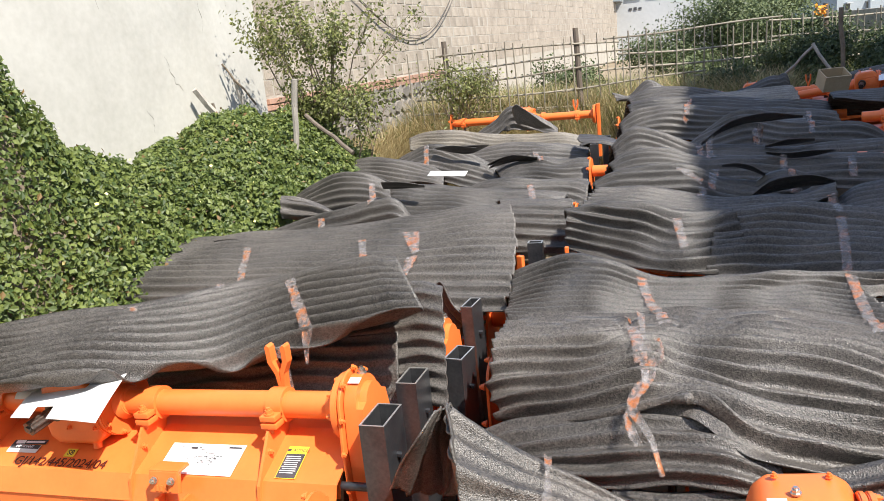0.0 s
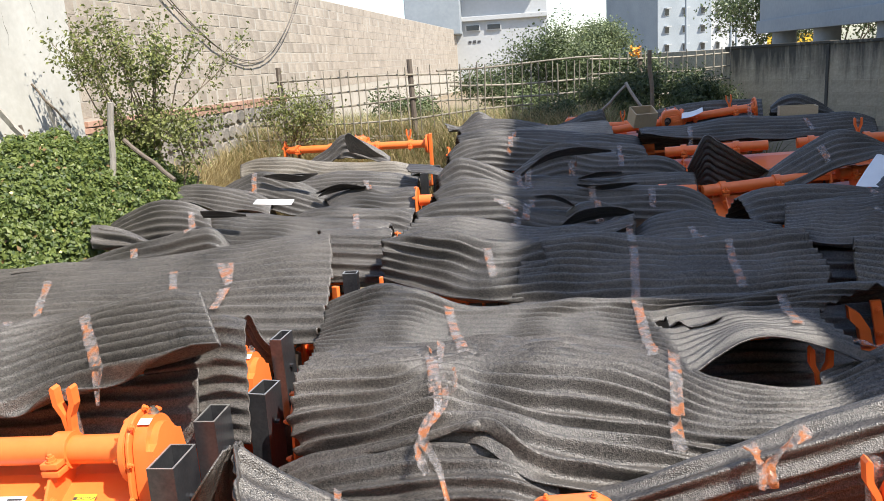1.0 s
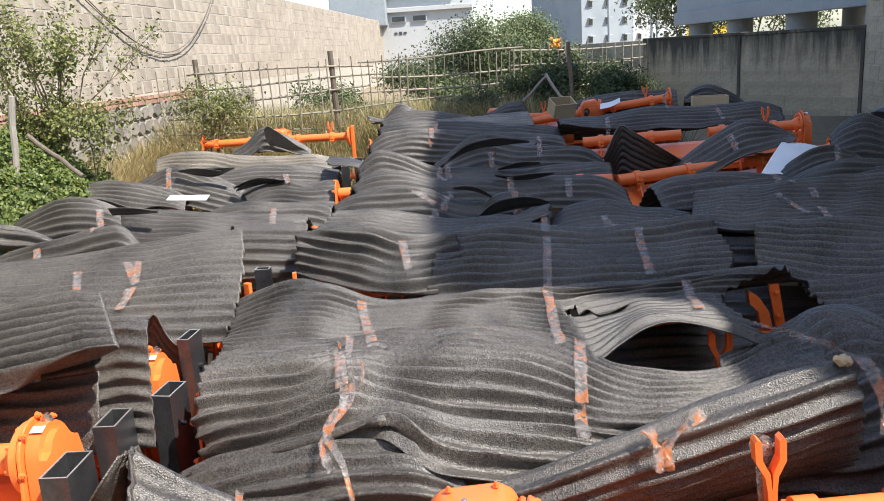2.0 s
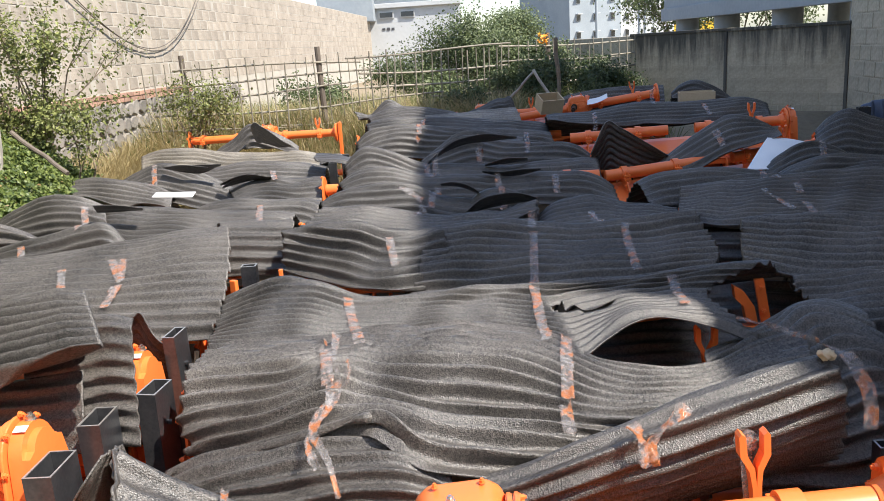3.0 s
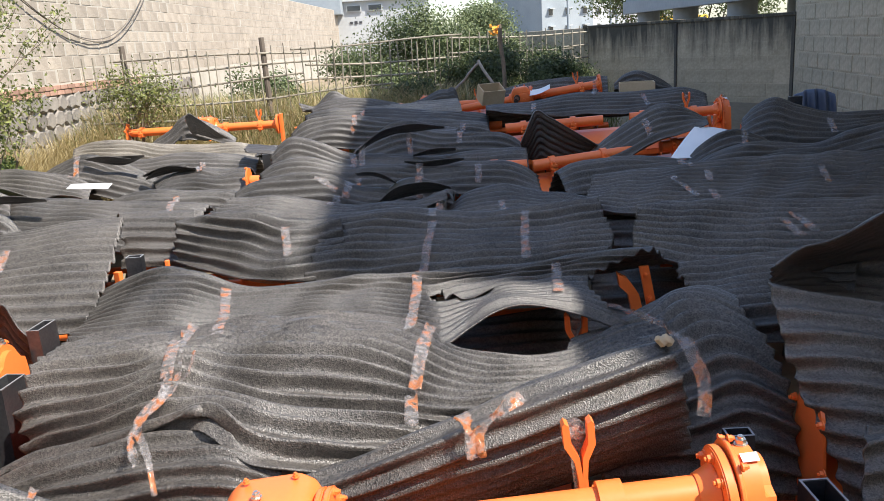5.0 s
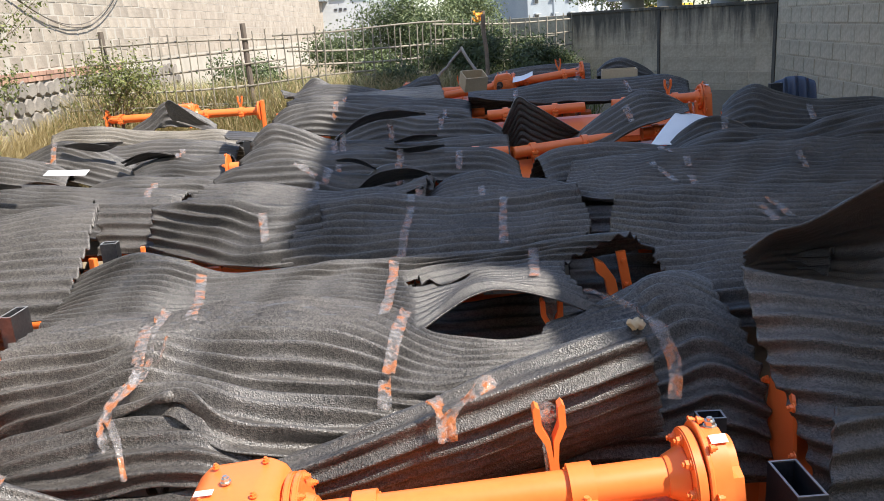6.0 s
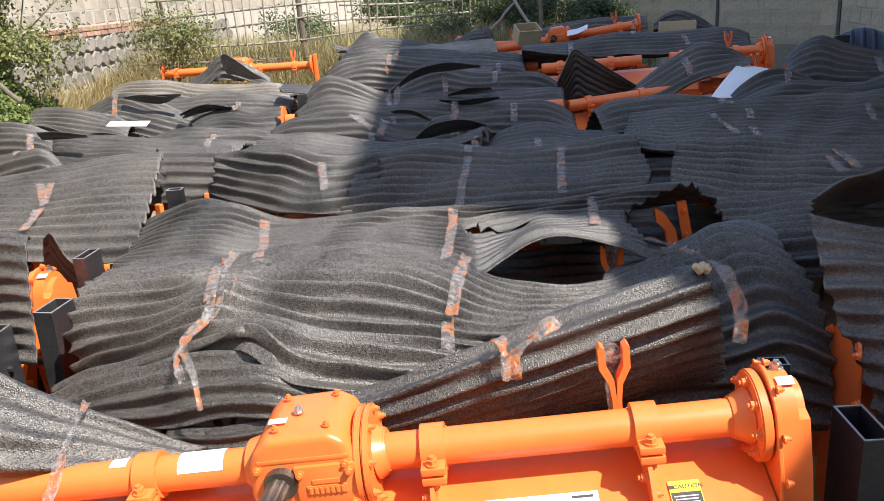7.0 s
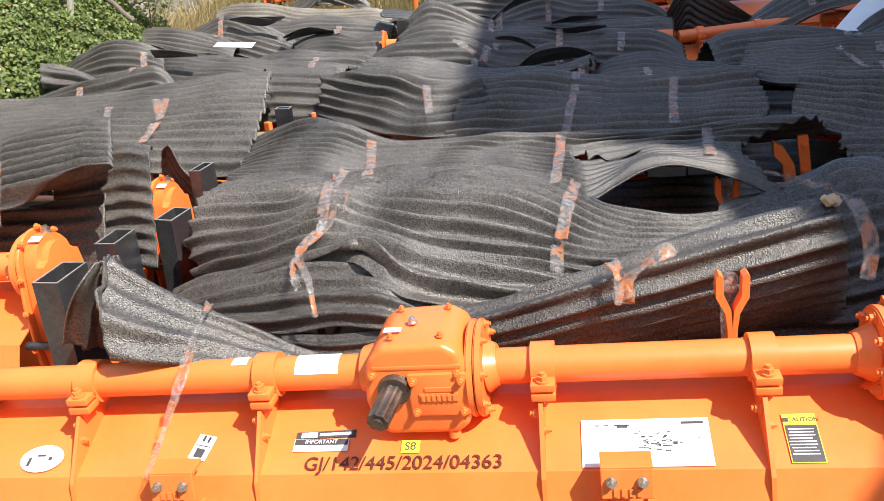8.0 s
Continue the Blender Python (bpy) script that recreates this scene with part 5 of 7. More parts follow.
draped_sheet(
    [(-1.47, 10.95, 1.25), (-1.23, 10.9, 1.23), (-0.95, 10.85, 1.13)],
    [(-1.45, 10.7, 1.23), (-1.18, 10.65, 1.22), (-0.93, 10.6, 1.15)],
    [(-1.41, 10.6, 1.21), (-1.17, 10.55, 1.19), (-0.93, 10.5, 1.13)],
    seed=63, lam=0.09, amp=0.006, label="black rubber flap bent over an orange bar")
# Pale colour stands in for sun reaching this dusty sheet.
draped_sheet(
    [(-0.41, 13, 1.41), (0.23, 13, 1.43), (0.79, 13, 1.45)],
    [(-0.43, 12.7, 1.37), (0.23, 12.7, 1.39), (0.82, 12.7, 1.4)],
    [(-0.44, 12.4, 1.3), (0.24, 12.4, 1.32), (0.84, 12.4, 1.34)],
    seed=64, lam=0.1, amp=0.018, mat=DUSTY_SUNLIT, label="dusty corrugated rubber sheet at the back of the stack, paled for sunlight")
draped_sheet(
    [(1.93, 6.2, 1), (2.44, 6.3, 1.02), (2.95, 6.35, 1.03)],
    [(1.86, 6, 1.09), (2.35, 6.1, 1.11), (2.83, 6.15, 1.12)],
    [(1.85, 5.8, 1.06), (2.29, 5.8, 1.09), (2.63, 5.8, 1.1)],
    [(1.84, 5.6, 1.04), (2.17, 5.45, 1.05), (2.44, 5.45, 1.03)],
    [(1.9, 5.5, 0.92), (2.02, 5.4, 0.94), (2.19, 5.38, 0.94), (2.44, 5.38, 0.92)],
    seed=57, lam=0.085, amp=0.024, ragged=0.012)
draped_sheet(
    [(-1.03, 6.42, 0.9), (-0.82, 6.4, 0.98), (-0.55, 6.35, 1), (-0.3, 6.32, 0.95), (0.19, 6.32, 0.96), (1.24, 6.28, 1.01), (1.6, 6.22, 1.03), (1.86, 6.15, 1.07)],
    [(-1.05, 6.29, 1.03), (-0.9, 6.27, 1.1), (-0.51, 6.16, 1.16), (-0.31, 6.1, 1.09), (-0.02, 6.1, 1.07), (0.21, 6.1, 1.09), (1.2, 6.08, 1.12), (1.47, 6.05, 1.16), (1.73, 5.95, 1.21)],
    [(-0.98, 6.05, 1.03), (-0.83, 6.03, 1.08), (-0.49, 5.97, 1.12), (-0.32, 5.95, 1.07), (-0.01, 5.92, 1.06), (0.36, 5.95, 1.07), (0.94, 5.97, 1.08), (1.17, 5.92, 1.09), (1.44, 5.87, 1.11)],
    [(-0.94, 5.8, 1.02), (-0.58, 5.75, 1.1), (-0.25, 5.72, 1.05), (0.36, 5.72, 1.07), (0.65, 5.75, 1.06), (0.9, 5.72, 1.07), (1.04, 5.65, 1.11), (1.35, 5.57, 1.12), (1.44, 5.5, 1.1)],
    [(-0.86, 5.5, 1.05), (-0.33, 5.44, 1.07), (-0.16, 5.5, 1.06), (0.43, 5.45, 1.06), (0.67, 5.32, 1.07), (0.77, 5.2, 1.08), (0.87, 5.27, 1.12), (0.96, 5.31, 1.17), (1.31, 5.34, 1.14), (1.51, 5.33, 1.05)],
    seed=23, lam=0.066, amp=0.016, fine=1.7, holes=[[(0.68, 5.90), (0.74, 5.93), (0.77, 5.83), (1.0, 5.79), (0.86, 5.74), (0.70, 5.79)]])
draped_sheet(
    [(-0.87, 5.55, 1.04), (-0.58, 5.52, 1.07), (-0.34, 5.52, 1.07), (-0.18, 5.6, 1.06), (0.13, 5.6, 1.08), (0.43, 5.55, 1.08), (0.71, 5.35, 1.08), (0.83, 5.18, 1.06), (0.97, 5.12, 1.06), (1.12, 5.1, 1.04), (1.25, 5.1, 1.06), (1.45, 5.2, 1.09), (1.64, 5.25, 1.11)],
    [(-0.83, 5.2, 1.07), (-0.6, 5.18, 1.1), (-0.36, 5.18, 1.12), (-0.2, 5.15, 1.12), (-0.02, 5.2, 1.11), (0.16, 5.2, 1.12), (0.43, 5.14, 1.12), (0.96, 5.05, 1.05), (1.16, 5, 1.05), (1.4, 5, 1.09), (1.58, 4.98, 1.13)],
    [(-0.81, 5.02, 1.02), (-0.56, 5.03, 1.03), (-0.34, 5.05, 1.09), (-0.16, 4.95, 1.12), (-0.04, 5, 1.09), (0.13, 5, 1.09), (0.43, 4.97, 1.08), (0.68, 4.95, 1.04), (1.14, 4.9, 1.04), (1.55, 4.86, 1.11)],
    [(-0.8, 4.97, 0.93), (-0.54, 4.92, 0.97), (-0.3, 4.88, 1.06), (-0.14, 4.82, 1.08), (-0.04, 4.85, 1.07), (0.1, 4.85, 1.04), (0.66, 4.82, 0.99), (0.91, 4.78, 1.01), (1.32, 4.75, 1.06), (1.5, 4.72, 1.09)],
    [(-0.75, 4.9, 0.85), (-0.52, 4.83, 0.92), (-0.28, 4.75, 1.01), (-0.12, 4.72, 1.05), (-0.01, 4.7, 1.08), (0.1, 4.7, 1.06), (0.66, 4.76, 0.96), (1.15, 4.78, 0.97), (1.52, 4.78, 1.01)],
    [(-0.74, 4.88, 0.79), (-0.52, 4.83, 0.87), (-0.13, 4.71, 1.03), (-0.01, 4.68, 1.08), (0.15, 4.6, 1.01), (0.27, 4.62, 0.98), (0.42, 4.64, 0.96), (0.65, 4.7, 0.92), (1.33, 4.77, 0.95), (1.52, 4.77, 0.98)],
    [(-0.75, 4.9, 0.75), (-0.29, 4.78, 0.92), (-0.14, 4.75, 0.98), (-0.02, 4.7, 1.04), (0.19, 4.57, 0.94), (0.41, 4.58, 0.89), (0.65, 4.68, 0.85), (1.52, 4.76, 0.93)],
    seed=22, lam=0.066, amp=0.023)
draped_sheet(
    [(-0.81, 4.86, 0.8), (-0.7, 4.86, 0.86), (-0.51, 4.84, 0.91), (-0.09, 4.76, 1.02), (0.05, 4.74, 1.01), (0.24, 4.68, 0.90)],
    [(-0.81, 4.78, 0.8), (-0.67, 4.77, 0.87), (-0.47, 4.76, 0.92), (-0.07, 4.71, 1.02), (0.06, 4.69, 1.01), (0.26, 4.62, 0.90)],
    [(-0.74, 4.68, 0.81), (-0.39, 4.63, 0.92), (-0.04, 4.59, 0.98), (0.07, 4.58, 0.99), (0.27, 4.54, 0.91)],
    [(-0.63, 4.6, 0.82), (-0.29, 4.56, 0.88), (-0.14, 4.54, 0.91), (-0.01, 4.53, 0.92), (0.11, 4.5, 0.93), (0.28, 4.5, 0.885)],
    [(-0.55, 4.56, 0.82), (-0.26, 4.52, 0.82), (-0.01, 4.5, 0.87), (0.1, 4.47, 0.88), (0.28, 4.46, 0.86)],
    seed=21, lam=0.075, amp=0.017)
draped_sheet(
    [(-0.76, 4.38, 1.15), (-0.66, 4.4, 1.08), (-0.11, 4.46, 0.78)],
    [(-0.73, 4.3, 1.1), (-0.39, 4.39, 0.9), (-0.1, 4.42, 0.78)],
    [(-0.67, 4.16, 1.06), (-0.57, 4.21, 0.99), (-0.2, 4.33, 0.83), (-0.06, 4.35, 0.79)],
    [(-0.64, 4.13, 0.92), (-0.16, 4.28, 0.81), (-0.03, 4.3, 0.79)],
    seed=19, lam=0.075, amp=0.009)
draped_sheet(
    [(-0.77, 4.395, 1.16), (-0.71, 4.28, 1.115), (-0.66, 4.17, 1.04), (-0.64, 4.16, 0.95)],
    [(-0.79, 4.50, 1.12), (-0.80, 4.53, 1.0), (-0.82, 4.53, 0.86), (-0.84, 4.52, 0.72)],
    [(-0.80, 4.41, 1.145), (-0.86, 4.33, 1.055), (-0.95, 4.36, 0.93), (-1.02, 4.40, 0.80)],
    seed=20, lam=0.07, amp=0.004, ragged=0.02)
roll_crest = [(-0.26, 4.53, 0.80, 0.5), (-0.04, 4.50, 0.82, 0.55), (0.35, 4.51, 0.915, 0.7), (0.71, 4.545, 1.02, 0.85), (1.21, 4.60, 1.19, 1.0), (1.51, 4.64, 1.25, 1.0)]
draped_sheet(
    *[[(x + dx * k, y + dy * k, z + dz * k) for x, y, z, k in roll_crest] for dx, dy, dz in ((0, 0.10, -0.035), (0, 0.04, -0.002), (0, -0.025, -0.005), (0.01, -0.06, -0.05), (0.03, -0.05, -0.13), (0.06, 0.02, -0.25), (0.09, 0.11, -0.36), (0.12, 0.22, -0.46))],
    seed=18, lam=0.058, amp=0.0125, sway=0.002, fine=1.2)
draped_sheet(
    [(1.28, 5.3, 1.02), (1.51, 5.5, 1.01), (1.7, 5.68, 1.03), (1.83, 5.75, 1.05), (1.92, 5.72, 1.07), (2, 5.55, 1.07)],
    [(1.25, 5.12, 1.04), (1.63, 5.42, 1.07), (1.76, 5.5, 1.1), (1.86, 5.5, 1.1), (1.98, 5.4, 1.08)],
    [(1.27, 5.02, 1.03), (1.45, 5.08, 1.03), (1.75, 5.15, 1.06), (1.86, 5.15, 1.06), (2.01, 5.15, 1)],
    [(1.3, 4.95, 0.96), (1.64, 4.95, 0.97), (1.81, 4.97, 0.97), (2.01, 4.98, 0.93)],
    [(1.32, 4.92, 0.81), (1.63, 4.88, 0.79), (2.01, 4.88, 0.79)],
    [(1.34, 4.92, 0.55), (1.68, 4.88, 0.54), (2.04, 4.88, 0.53)],
    seed=58, lam=0.085, amp=0.021)
draped_sheet(
    [(1.94, 5.02, 1.32), (2.16, 5.02, 1.26), (2.54, 5.02, 1.19)],
    [(1.94, 4.92, 1.21), (2.03, 4.87, 1.19), (2.28, 4.85, 1.14), (2.46, 4.85, 1.12)],
    [(1.96, 4.85, 1.07), (2.04, 4.77, 1.05), (2.4, 4.72, 1)],
    [(2, 4.75, 0.94), (2.13, 4.62, 0.88), (2.35, 4.6, 0.86)],
    [(2.05, 4.66, 0.78), (2.12, 4.52, 0.74), (2.32, 4.5, 0.72)],
    [(2.06, 4.6, 0.59), (2.12, 4.46, 0.6), (2.31, 4.45, 0.57)],
    seed=59, lam=0.085, amp=0.014)
draped_sheet(
    [(1.97, 5.08, 1.35), (2.08, 5.1, 1.41), (2.18, 5.1, 1.43), (2.36, 5.1, 1.53), (2.53, 5.1, 1.6)],
    [(2.01, 5.2, 1.29), (2.29, 5.6, 1.19), (2.52, 5.8, 1.14), (2.76, 5.85, 1.18), (3.01, 5.9, 1.21)],
    [(2.01, 5.2, 1.26), (2.28, 5.55, 1.14), (2.75, 5.8, 1.03), (2.98, 5.8, 1.02)],
    [(1.96, 5.07, 1.28), (2.31, 5.3, 1.12), (2.53, 5.35, 1.06), (2.76, 5.4, 1.02)],
    seed=60, lam=0.09, amp=0.006, ragged=0.03)
draped_sheet(
    [(2.05, 4.5, 1.01), (2.16, 4.52, 1), (2.31, 4.55, 0.98)],
    [(2.02, 4.44, 1.03), (2.12, 4.44, 1.02), (2.25, 4.44, 1.02)],
    [(1.99, 4.38, 0.91), (2.1, 4.38, 0.91), (2.23, 4.38, 0.9)],
    [(1.98, 4.34, 0.67), (2.11, 4.34, 0.67), (2.24, 4.34, 0.66)],
    seed=61, lam=0.085, amp=0.014)
rubber_sheet(5.9, [(0.60, 0.95), (0.92, 0.91), (1.18, 0.93), (1.43, 0.93), (1.69, 0.89)], 5.62, [(0.67, 0.80), (0.91, 0.79), (1.15, 0.78), (1.39, 0.77), (1.62, 0.76)], seed=24, back=0.1, amp=0.009, lam=0.07)
rubber_sheet(5.78, [(-1.31, 1.13), (-1.27, 1.15), (-1.23, 1.05), (-1.17, 0.97)], 5.98, [(-1.51, 0.41), (-1.43, 0.41), (-1.35, 0.41), (-1.29, 0.4)], seed=26, back=0, amp=0.006, lift=0, lam=0.068)
rubber_sheet(8.4, [(-0.92, 1.15), (-0.74, 1.22), (-0.56, 1.26), (-0.34, 1.27), (-0.17, 1.24), (0, 1.15), (0.26, 1.11), (0.57, 1.07)], 8.05, [(-0.83, 1.07), (-0.37, 1.03), (-0.04, 1.01), (0.58, 0.95)], seed=33, back=0.5)
rubber_sheet(8.35, [(0.16, 1.01), (0.27, 1.1), (0.36, 1.16), (0.49, 1.18), (0.66, 1.13), (0.79, 1.07)], 8.21, [(0.19, 1.01), (0.45, 0.99), (0.76, 1.0)], seed=34, back=0.05)
rubber_sheet(8.15, [(0.19, 1.04), (0.45, 1.05), (0.62, 1.09), (0.75, 1.14), (0.78, 1.11)], 7.95, [(0.21, 0.99), (0.54, 0.97), (0.78, 1.04)], seed=35, back=0.5)
rubber_sheet(9.1, [(-0.9, 1.18), (-0.7, 1.27), (-0.5, 1.3), (-0.17, 1.21), (0.12, 1.2), (0.51, 1.18), (0.99, 1.18), (1.27, 1.15), (1.48, 1.04)], 8.72, [(-0.77, 1.13), (-0.13, 1.06), (0.42, 1.01), (0.98, 0.98), (1.48, 0.94)], seed=36, back=0.5)
rubber_sheet(9.9, [(-0.99, 1.23), (-0.77, 1.4), (-0.64, 1.38), (-0.48, 1.32), (-0.25, 1.21), (0.04, 1.18), (0.37, 1.15), (0.58, 1.13), (0.96, 1.16), (1.45, 1.17)], 9.49, [(-0.89, 1.14), (-0.22, 1.07), (0.59, 1.04), (1.44, 1.0)], seed=37, back=0.5)
rubber_sheet(10.6, [(-0.29, 1.14), (-0.13, 1.22), (0.05, 1.3), (0.23, 1.34), (0.57, 1.3), (0.92, 1.26), (1.32, 1.2), (1.47, 1.11)], 10.25, [(-0.22, 1.08), (0.35, 1.04), (1.44, 1.0)], seed=38, back=0.5)
rubber_sheet(10.9, [(-0.3, 1.1), (-0.1, 1.25), (0.09, 1.36), (0.33, 1.38), (0.57, 1.32), (0.8, 1.29)], 10.78, [(-0.24, 1.09), (0.1, 1.27), (0.34, 1.28), (0.78, 1.26)], seed=39, back=0.03)
rubber_sheet(11.5, [(-1.12, 1.27), (-0.93, 1.4), (-0.73, 1.43), (-0.4, 1.43), (0.17, 1.35), (0.81, 1.3), (1.12, 1.27)], 11.09, [(-1.02, 1.15), (-0.37, 1.09), (0.31, 1.11), (1.18, 1.07)], seed=40, back=0.5)
rubber_sheet(12.5, [(-1.14, 1.39), (-0.89, 1.43), (-0.6, 1.44), (0.11, 1.38), (0.82, 1.31), (1.17, 1.26)], 11.98, [(-1.01, 1.25), (-0.47, 1.2), (0.28, 1.21), (1.16, 1.15)], seed=41, back=0.5)
rubber_sheet(13.6, [(-1.27, 1.37), (-0.98, 1.48), (-0.58, 1.49), (-0.27, 1.43), (0.19, 1.31)], 13.08, [(-1.13, 1.31), (-0.53, 1.29), (0.23, 1.26)], seed=42, back=0.5)
rubber_sheet(13.4, [(0.01, 1.34), (0.29, 1.43), (0.64, 1.54), (0.77, 1.48), (0.81, 1.3)], 12.99, [(0.04, 1.27), (0.45, 1.26), (0.81, 1.24)], seed=43, back=0.5)
rubber_sheet(14.2, [(-1.56, 1.44), (-1.33, 1.36), (-1.04, 1.57), (-0.82, 1.47), (-0.41, 1.41)], 13.97, [(-1.46, 1.31), (-1.04, 1.37), (-0.39, 1.33)], seed=44, back=0.03)
rubber_sheet(13.6, [(1.22, 1.44), (1.53, 1.51), (1.77, 1.55), (2.08, 1.58), (2.54, 1.58), (2.84, 1.58)], 13.19, [(1.21, 1.31), (1.87, 1.3), (2.78, 1.32)], seed=45, back=0.5)
rubber_sheet(13.2, [(2.86, 1.51), (2.99, 1.6), (3.14, 1.64), (3.36, 1.56), (3.62, 1.42)], 13.03, [(2.83, 1.43), (3.18, 1.43), (3.62, 1.37)], seed=46, back=0.5)
rubber_sheet(12.2, [(1.13, 1.4), (1.64, 1.4), (2.19, 1.47), (2.73, 1.45), (3.26, 1.46), (3.53, 1.46), (3.77, 1.39)], 11.68, [(1.12, 1.39), (1.6, 1.29), (2.12, 1.27), (2.63, 1.25), (3.14, 1.28), (3.65, 1.31)], seed=47, back=0.5)
rubber_sheet(9.92, [(1.39, 1.21), (1.47, 1.37), (1.54, 1.5), (1.66, 1.45), (1.87, 1.32), (2.12, 1.16)], 10.12, [(1.43, 1.05), (1.51, 1.03), (1.61, 1.02), (1.73, 1.01), (1.94, 1.02), (2.15, 1.1)], seed=48, back=0, amp=0.008, lift=0, lam=0.068)
rubber_sheet(10, [(1.97, 1), (2.3, 1.25), (2.51, 1.38), (2.7, 1.48), (2.85, 1.47), (3.15, 1.33)], 9.56, [(2.0, 1.01), (2.28, 1.07), (2.53, 1.16), (2.77, 1.25), (3.04, 1.35)], seed=49, back=0.05)
rubber_sheet(9.6, [(3.35, 1.35), (3.49, 1.46), (3.61, 1.51), (3.81, 1.44), (4.11, 1.36), (4.44, 1.35), (4.79, 1.34)], 9.08, [(3.16, 1.18), (3.67, 1.15), (4.22, 1.15), (4.55, 1.14)], seed=50, back=0.5)
rubber_sheet(9, [(2.7, 1.11), (2.85, 1.24), (2.98, 1.32), (3.12, 1.34), (3.24, 1.29), (3.4, 1.21)], 8.71, [(2.64, 1.11), (2.86, 1.1), (3.3, 1.14)], seed=51, back=0.5)
rubber_sheet(8.6, [(2.67, 1.14), (2.82, 1.21), (3.03, 1.27), (3.33, 1.26), (3.59, 1.24), (3.84, 1.32), (3.96, 1.34), (4.34, 1.4)], 8.19, [(2.56, 1.12), (3.11, 1.13), (3.43, 1.13), (4.15, 1.11)], seed=52, back=0.5)
rubber_sheet(8.5, [(1.58, 1.16), (1.71, 1.21), (1.93, 1.23), (2.36, 1.22), (2.75, 1.14)], 8.09, [(1.62, 1.02), (1.82, 1.02), (2.27, 1.11), (2.63, 1.13)], seed=53, back=0.5)
# Strips added at the dark gaps between rows, tilted down to stay in shade.
rubber_sheet(9.78, [(-0.17, 1.239), (-0.04, 1.341), (0.08, 1.421), (0.25, 1.466), (0.39, 1.481), (0.69, 1.441)], 9.88, [(-0.16, 1.213), (-0.02, 1.305), (0.2, 1.382), (0.39, 1.395), (0.56, 1.408), (0.69, 1.413)], seed=101, back=0.0, amp=0.002, sway=0.0, lift=0.0, bend=1.0, near=True, label="black rubber strip added and tilted down as the shaded underside of a lifted edge")
rubber_sheet(9.76, [(0.38, 1.197), (0.56, 1.243), (0.78, 1.239)], 9.86, [(0.38, 1.167), (0.56, 1.181), (0.79, 1.204)], seed=102, back=0.0, amp=0.002, sway=0.0, lift=0.0, bend=1.0, near=True, label="black rubber strip added and tilted down as the shaded underside of a lifted edge")
rubber_sheet(8.97, [(0.36, 1.261), (0.53, 1.244), (0.67, 1.253), (0.86, 1.255)], 9.07, [(0.37, 1.23), (0.54, 1.19), (0.7, 1.193), (0.86, 1.225)], seed=103, back=0.0, amp=0.002, sway=0.0, lift=0.0, bend=1.0, near=True, label="black rubber strip added and tilted down as the shaded underside of a lifted edge")
rubber_sheet(8.31, [(0.04, 1.282), (0.15, 1.287), (0.26, 1.256), (0.34, 1.201)], 8.41, [(0.05, 1.247), (0.15, 1.239), (0.26, 1.204), (0.34, 1.165)], seed=104, back=0.0, amp=0.002, sway=0.0, lift=0.0, bend=1.0, near=True, label="black rubber strip added and tilted down as the shaded underside of a lifted edge")
rubber_sheet(7.95, [(0.24, 1.119), (0.34, 1.199), (0.5, 1.243), (0.66, 1.237), (0.76, 1.201)], 8.05, [(0.25, 1.085), (0.38, 1.119), (0.55, 1.148), (0.71, 1.159), (0.77, 1.17)], seed=105, back=0.0, amp=0.002, sway=0.0, lift=0.0, bend=1.0, near=True, label="black rubber strip added and tilted down as the shaded underside of a lifted edge")
rubber_sheet(7.53, [(0.61, 1.154), (0.67, 1.176), (0.72, 1.189)], 7.63, [(0.64, 1.085), (0.69, 1.099), (0.73, 1.153)], seed=106, back=0.0, amp=0.002, sway=0.0, lift=0.0, bend=1.0, near=True, label="black rubber strip added and tilted down as the shaded underside of a lifted edge")
rubber_sheet(9.76, [(-2.19, 1.151), (-2.01, 1.217), (-1.87, 1.234), (-1.68, 1.193)], 9.86, [(-2.22, 1.124), (-2.05, 1.146), (-1.9, 1.158), (-1.71, 1.161)], seed=107, back=0.0, amp=0.002, sway=0.0, lift=0.0, bend=1.0, near=True, label="black rubber strip added and tilted down as the shaded underside of a lifted edge")
rubber_sheet(7.9, [(-2.52, 1.326), (-2.35, 1.32), (-2.15, 1.285)], 8, [(-2.55, 1.254), (-2.38, 1.252), (-2.19, 1.254)], seed=108, back=0.0, amp=0.002, sway=0.0, lift=0.0, bend=1.0, near=True, label="black rubber strip added and tilted down as the shaded underside of a lifted edge")
rubber_sheet(9.76, [(-2.17, 1.119), (-2.04, 1.202), (-1.86, 1.227), (-1.7, 1.197)], 9.86, [(-2.21, 1.092), (-2.07, 1.126), (-1.9, 1.157), (-1.72, 1.166)], seed=109, back=0.0, amp=0.002, sway=0.0, lift=0.0, bend=1.0, near=True, label="black rubber strip added and tilted down as the shaded underside of a lifted edge")
rubber_sheet(9.88, [(-2.78, 1.326), (-2.6, 1.339), (-2.33, 1.307)], 9.98, [(-2.79, 1.294), (-2.61, 1.273), (-2.36, 1.277)], seed=110, back=0.0, amp=0.002, sway=0.0, lift=0.0, bend=1.0, near=True, label="black rubber strip added and tilted down as the shaded underside of a lifted edge")
rubber_sheet(6.77, [(-3.34, 1.146), (-3.2, 1.16), (-3.03, 1.149)], 6.87, [(-3.4, 1.104), (-3.27, 1.098), (-3.1, 1.112)], seed=111, back=0.0, amp=0.002, sway=0.0, lift=0.0, bend=1.0, near=True, label="black rubber strip added and tilted down as the shaded underside of a lifted edge")
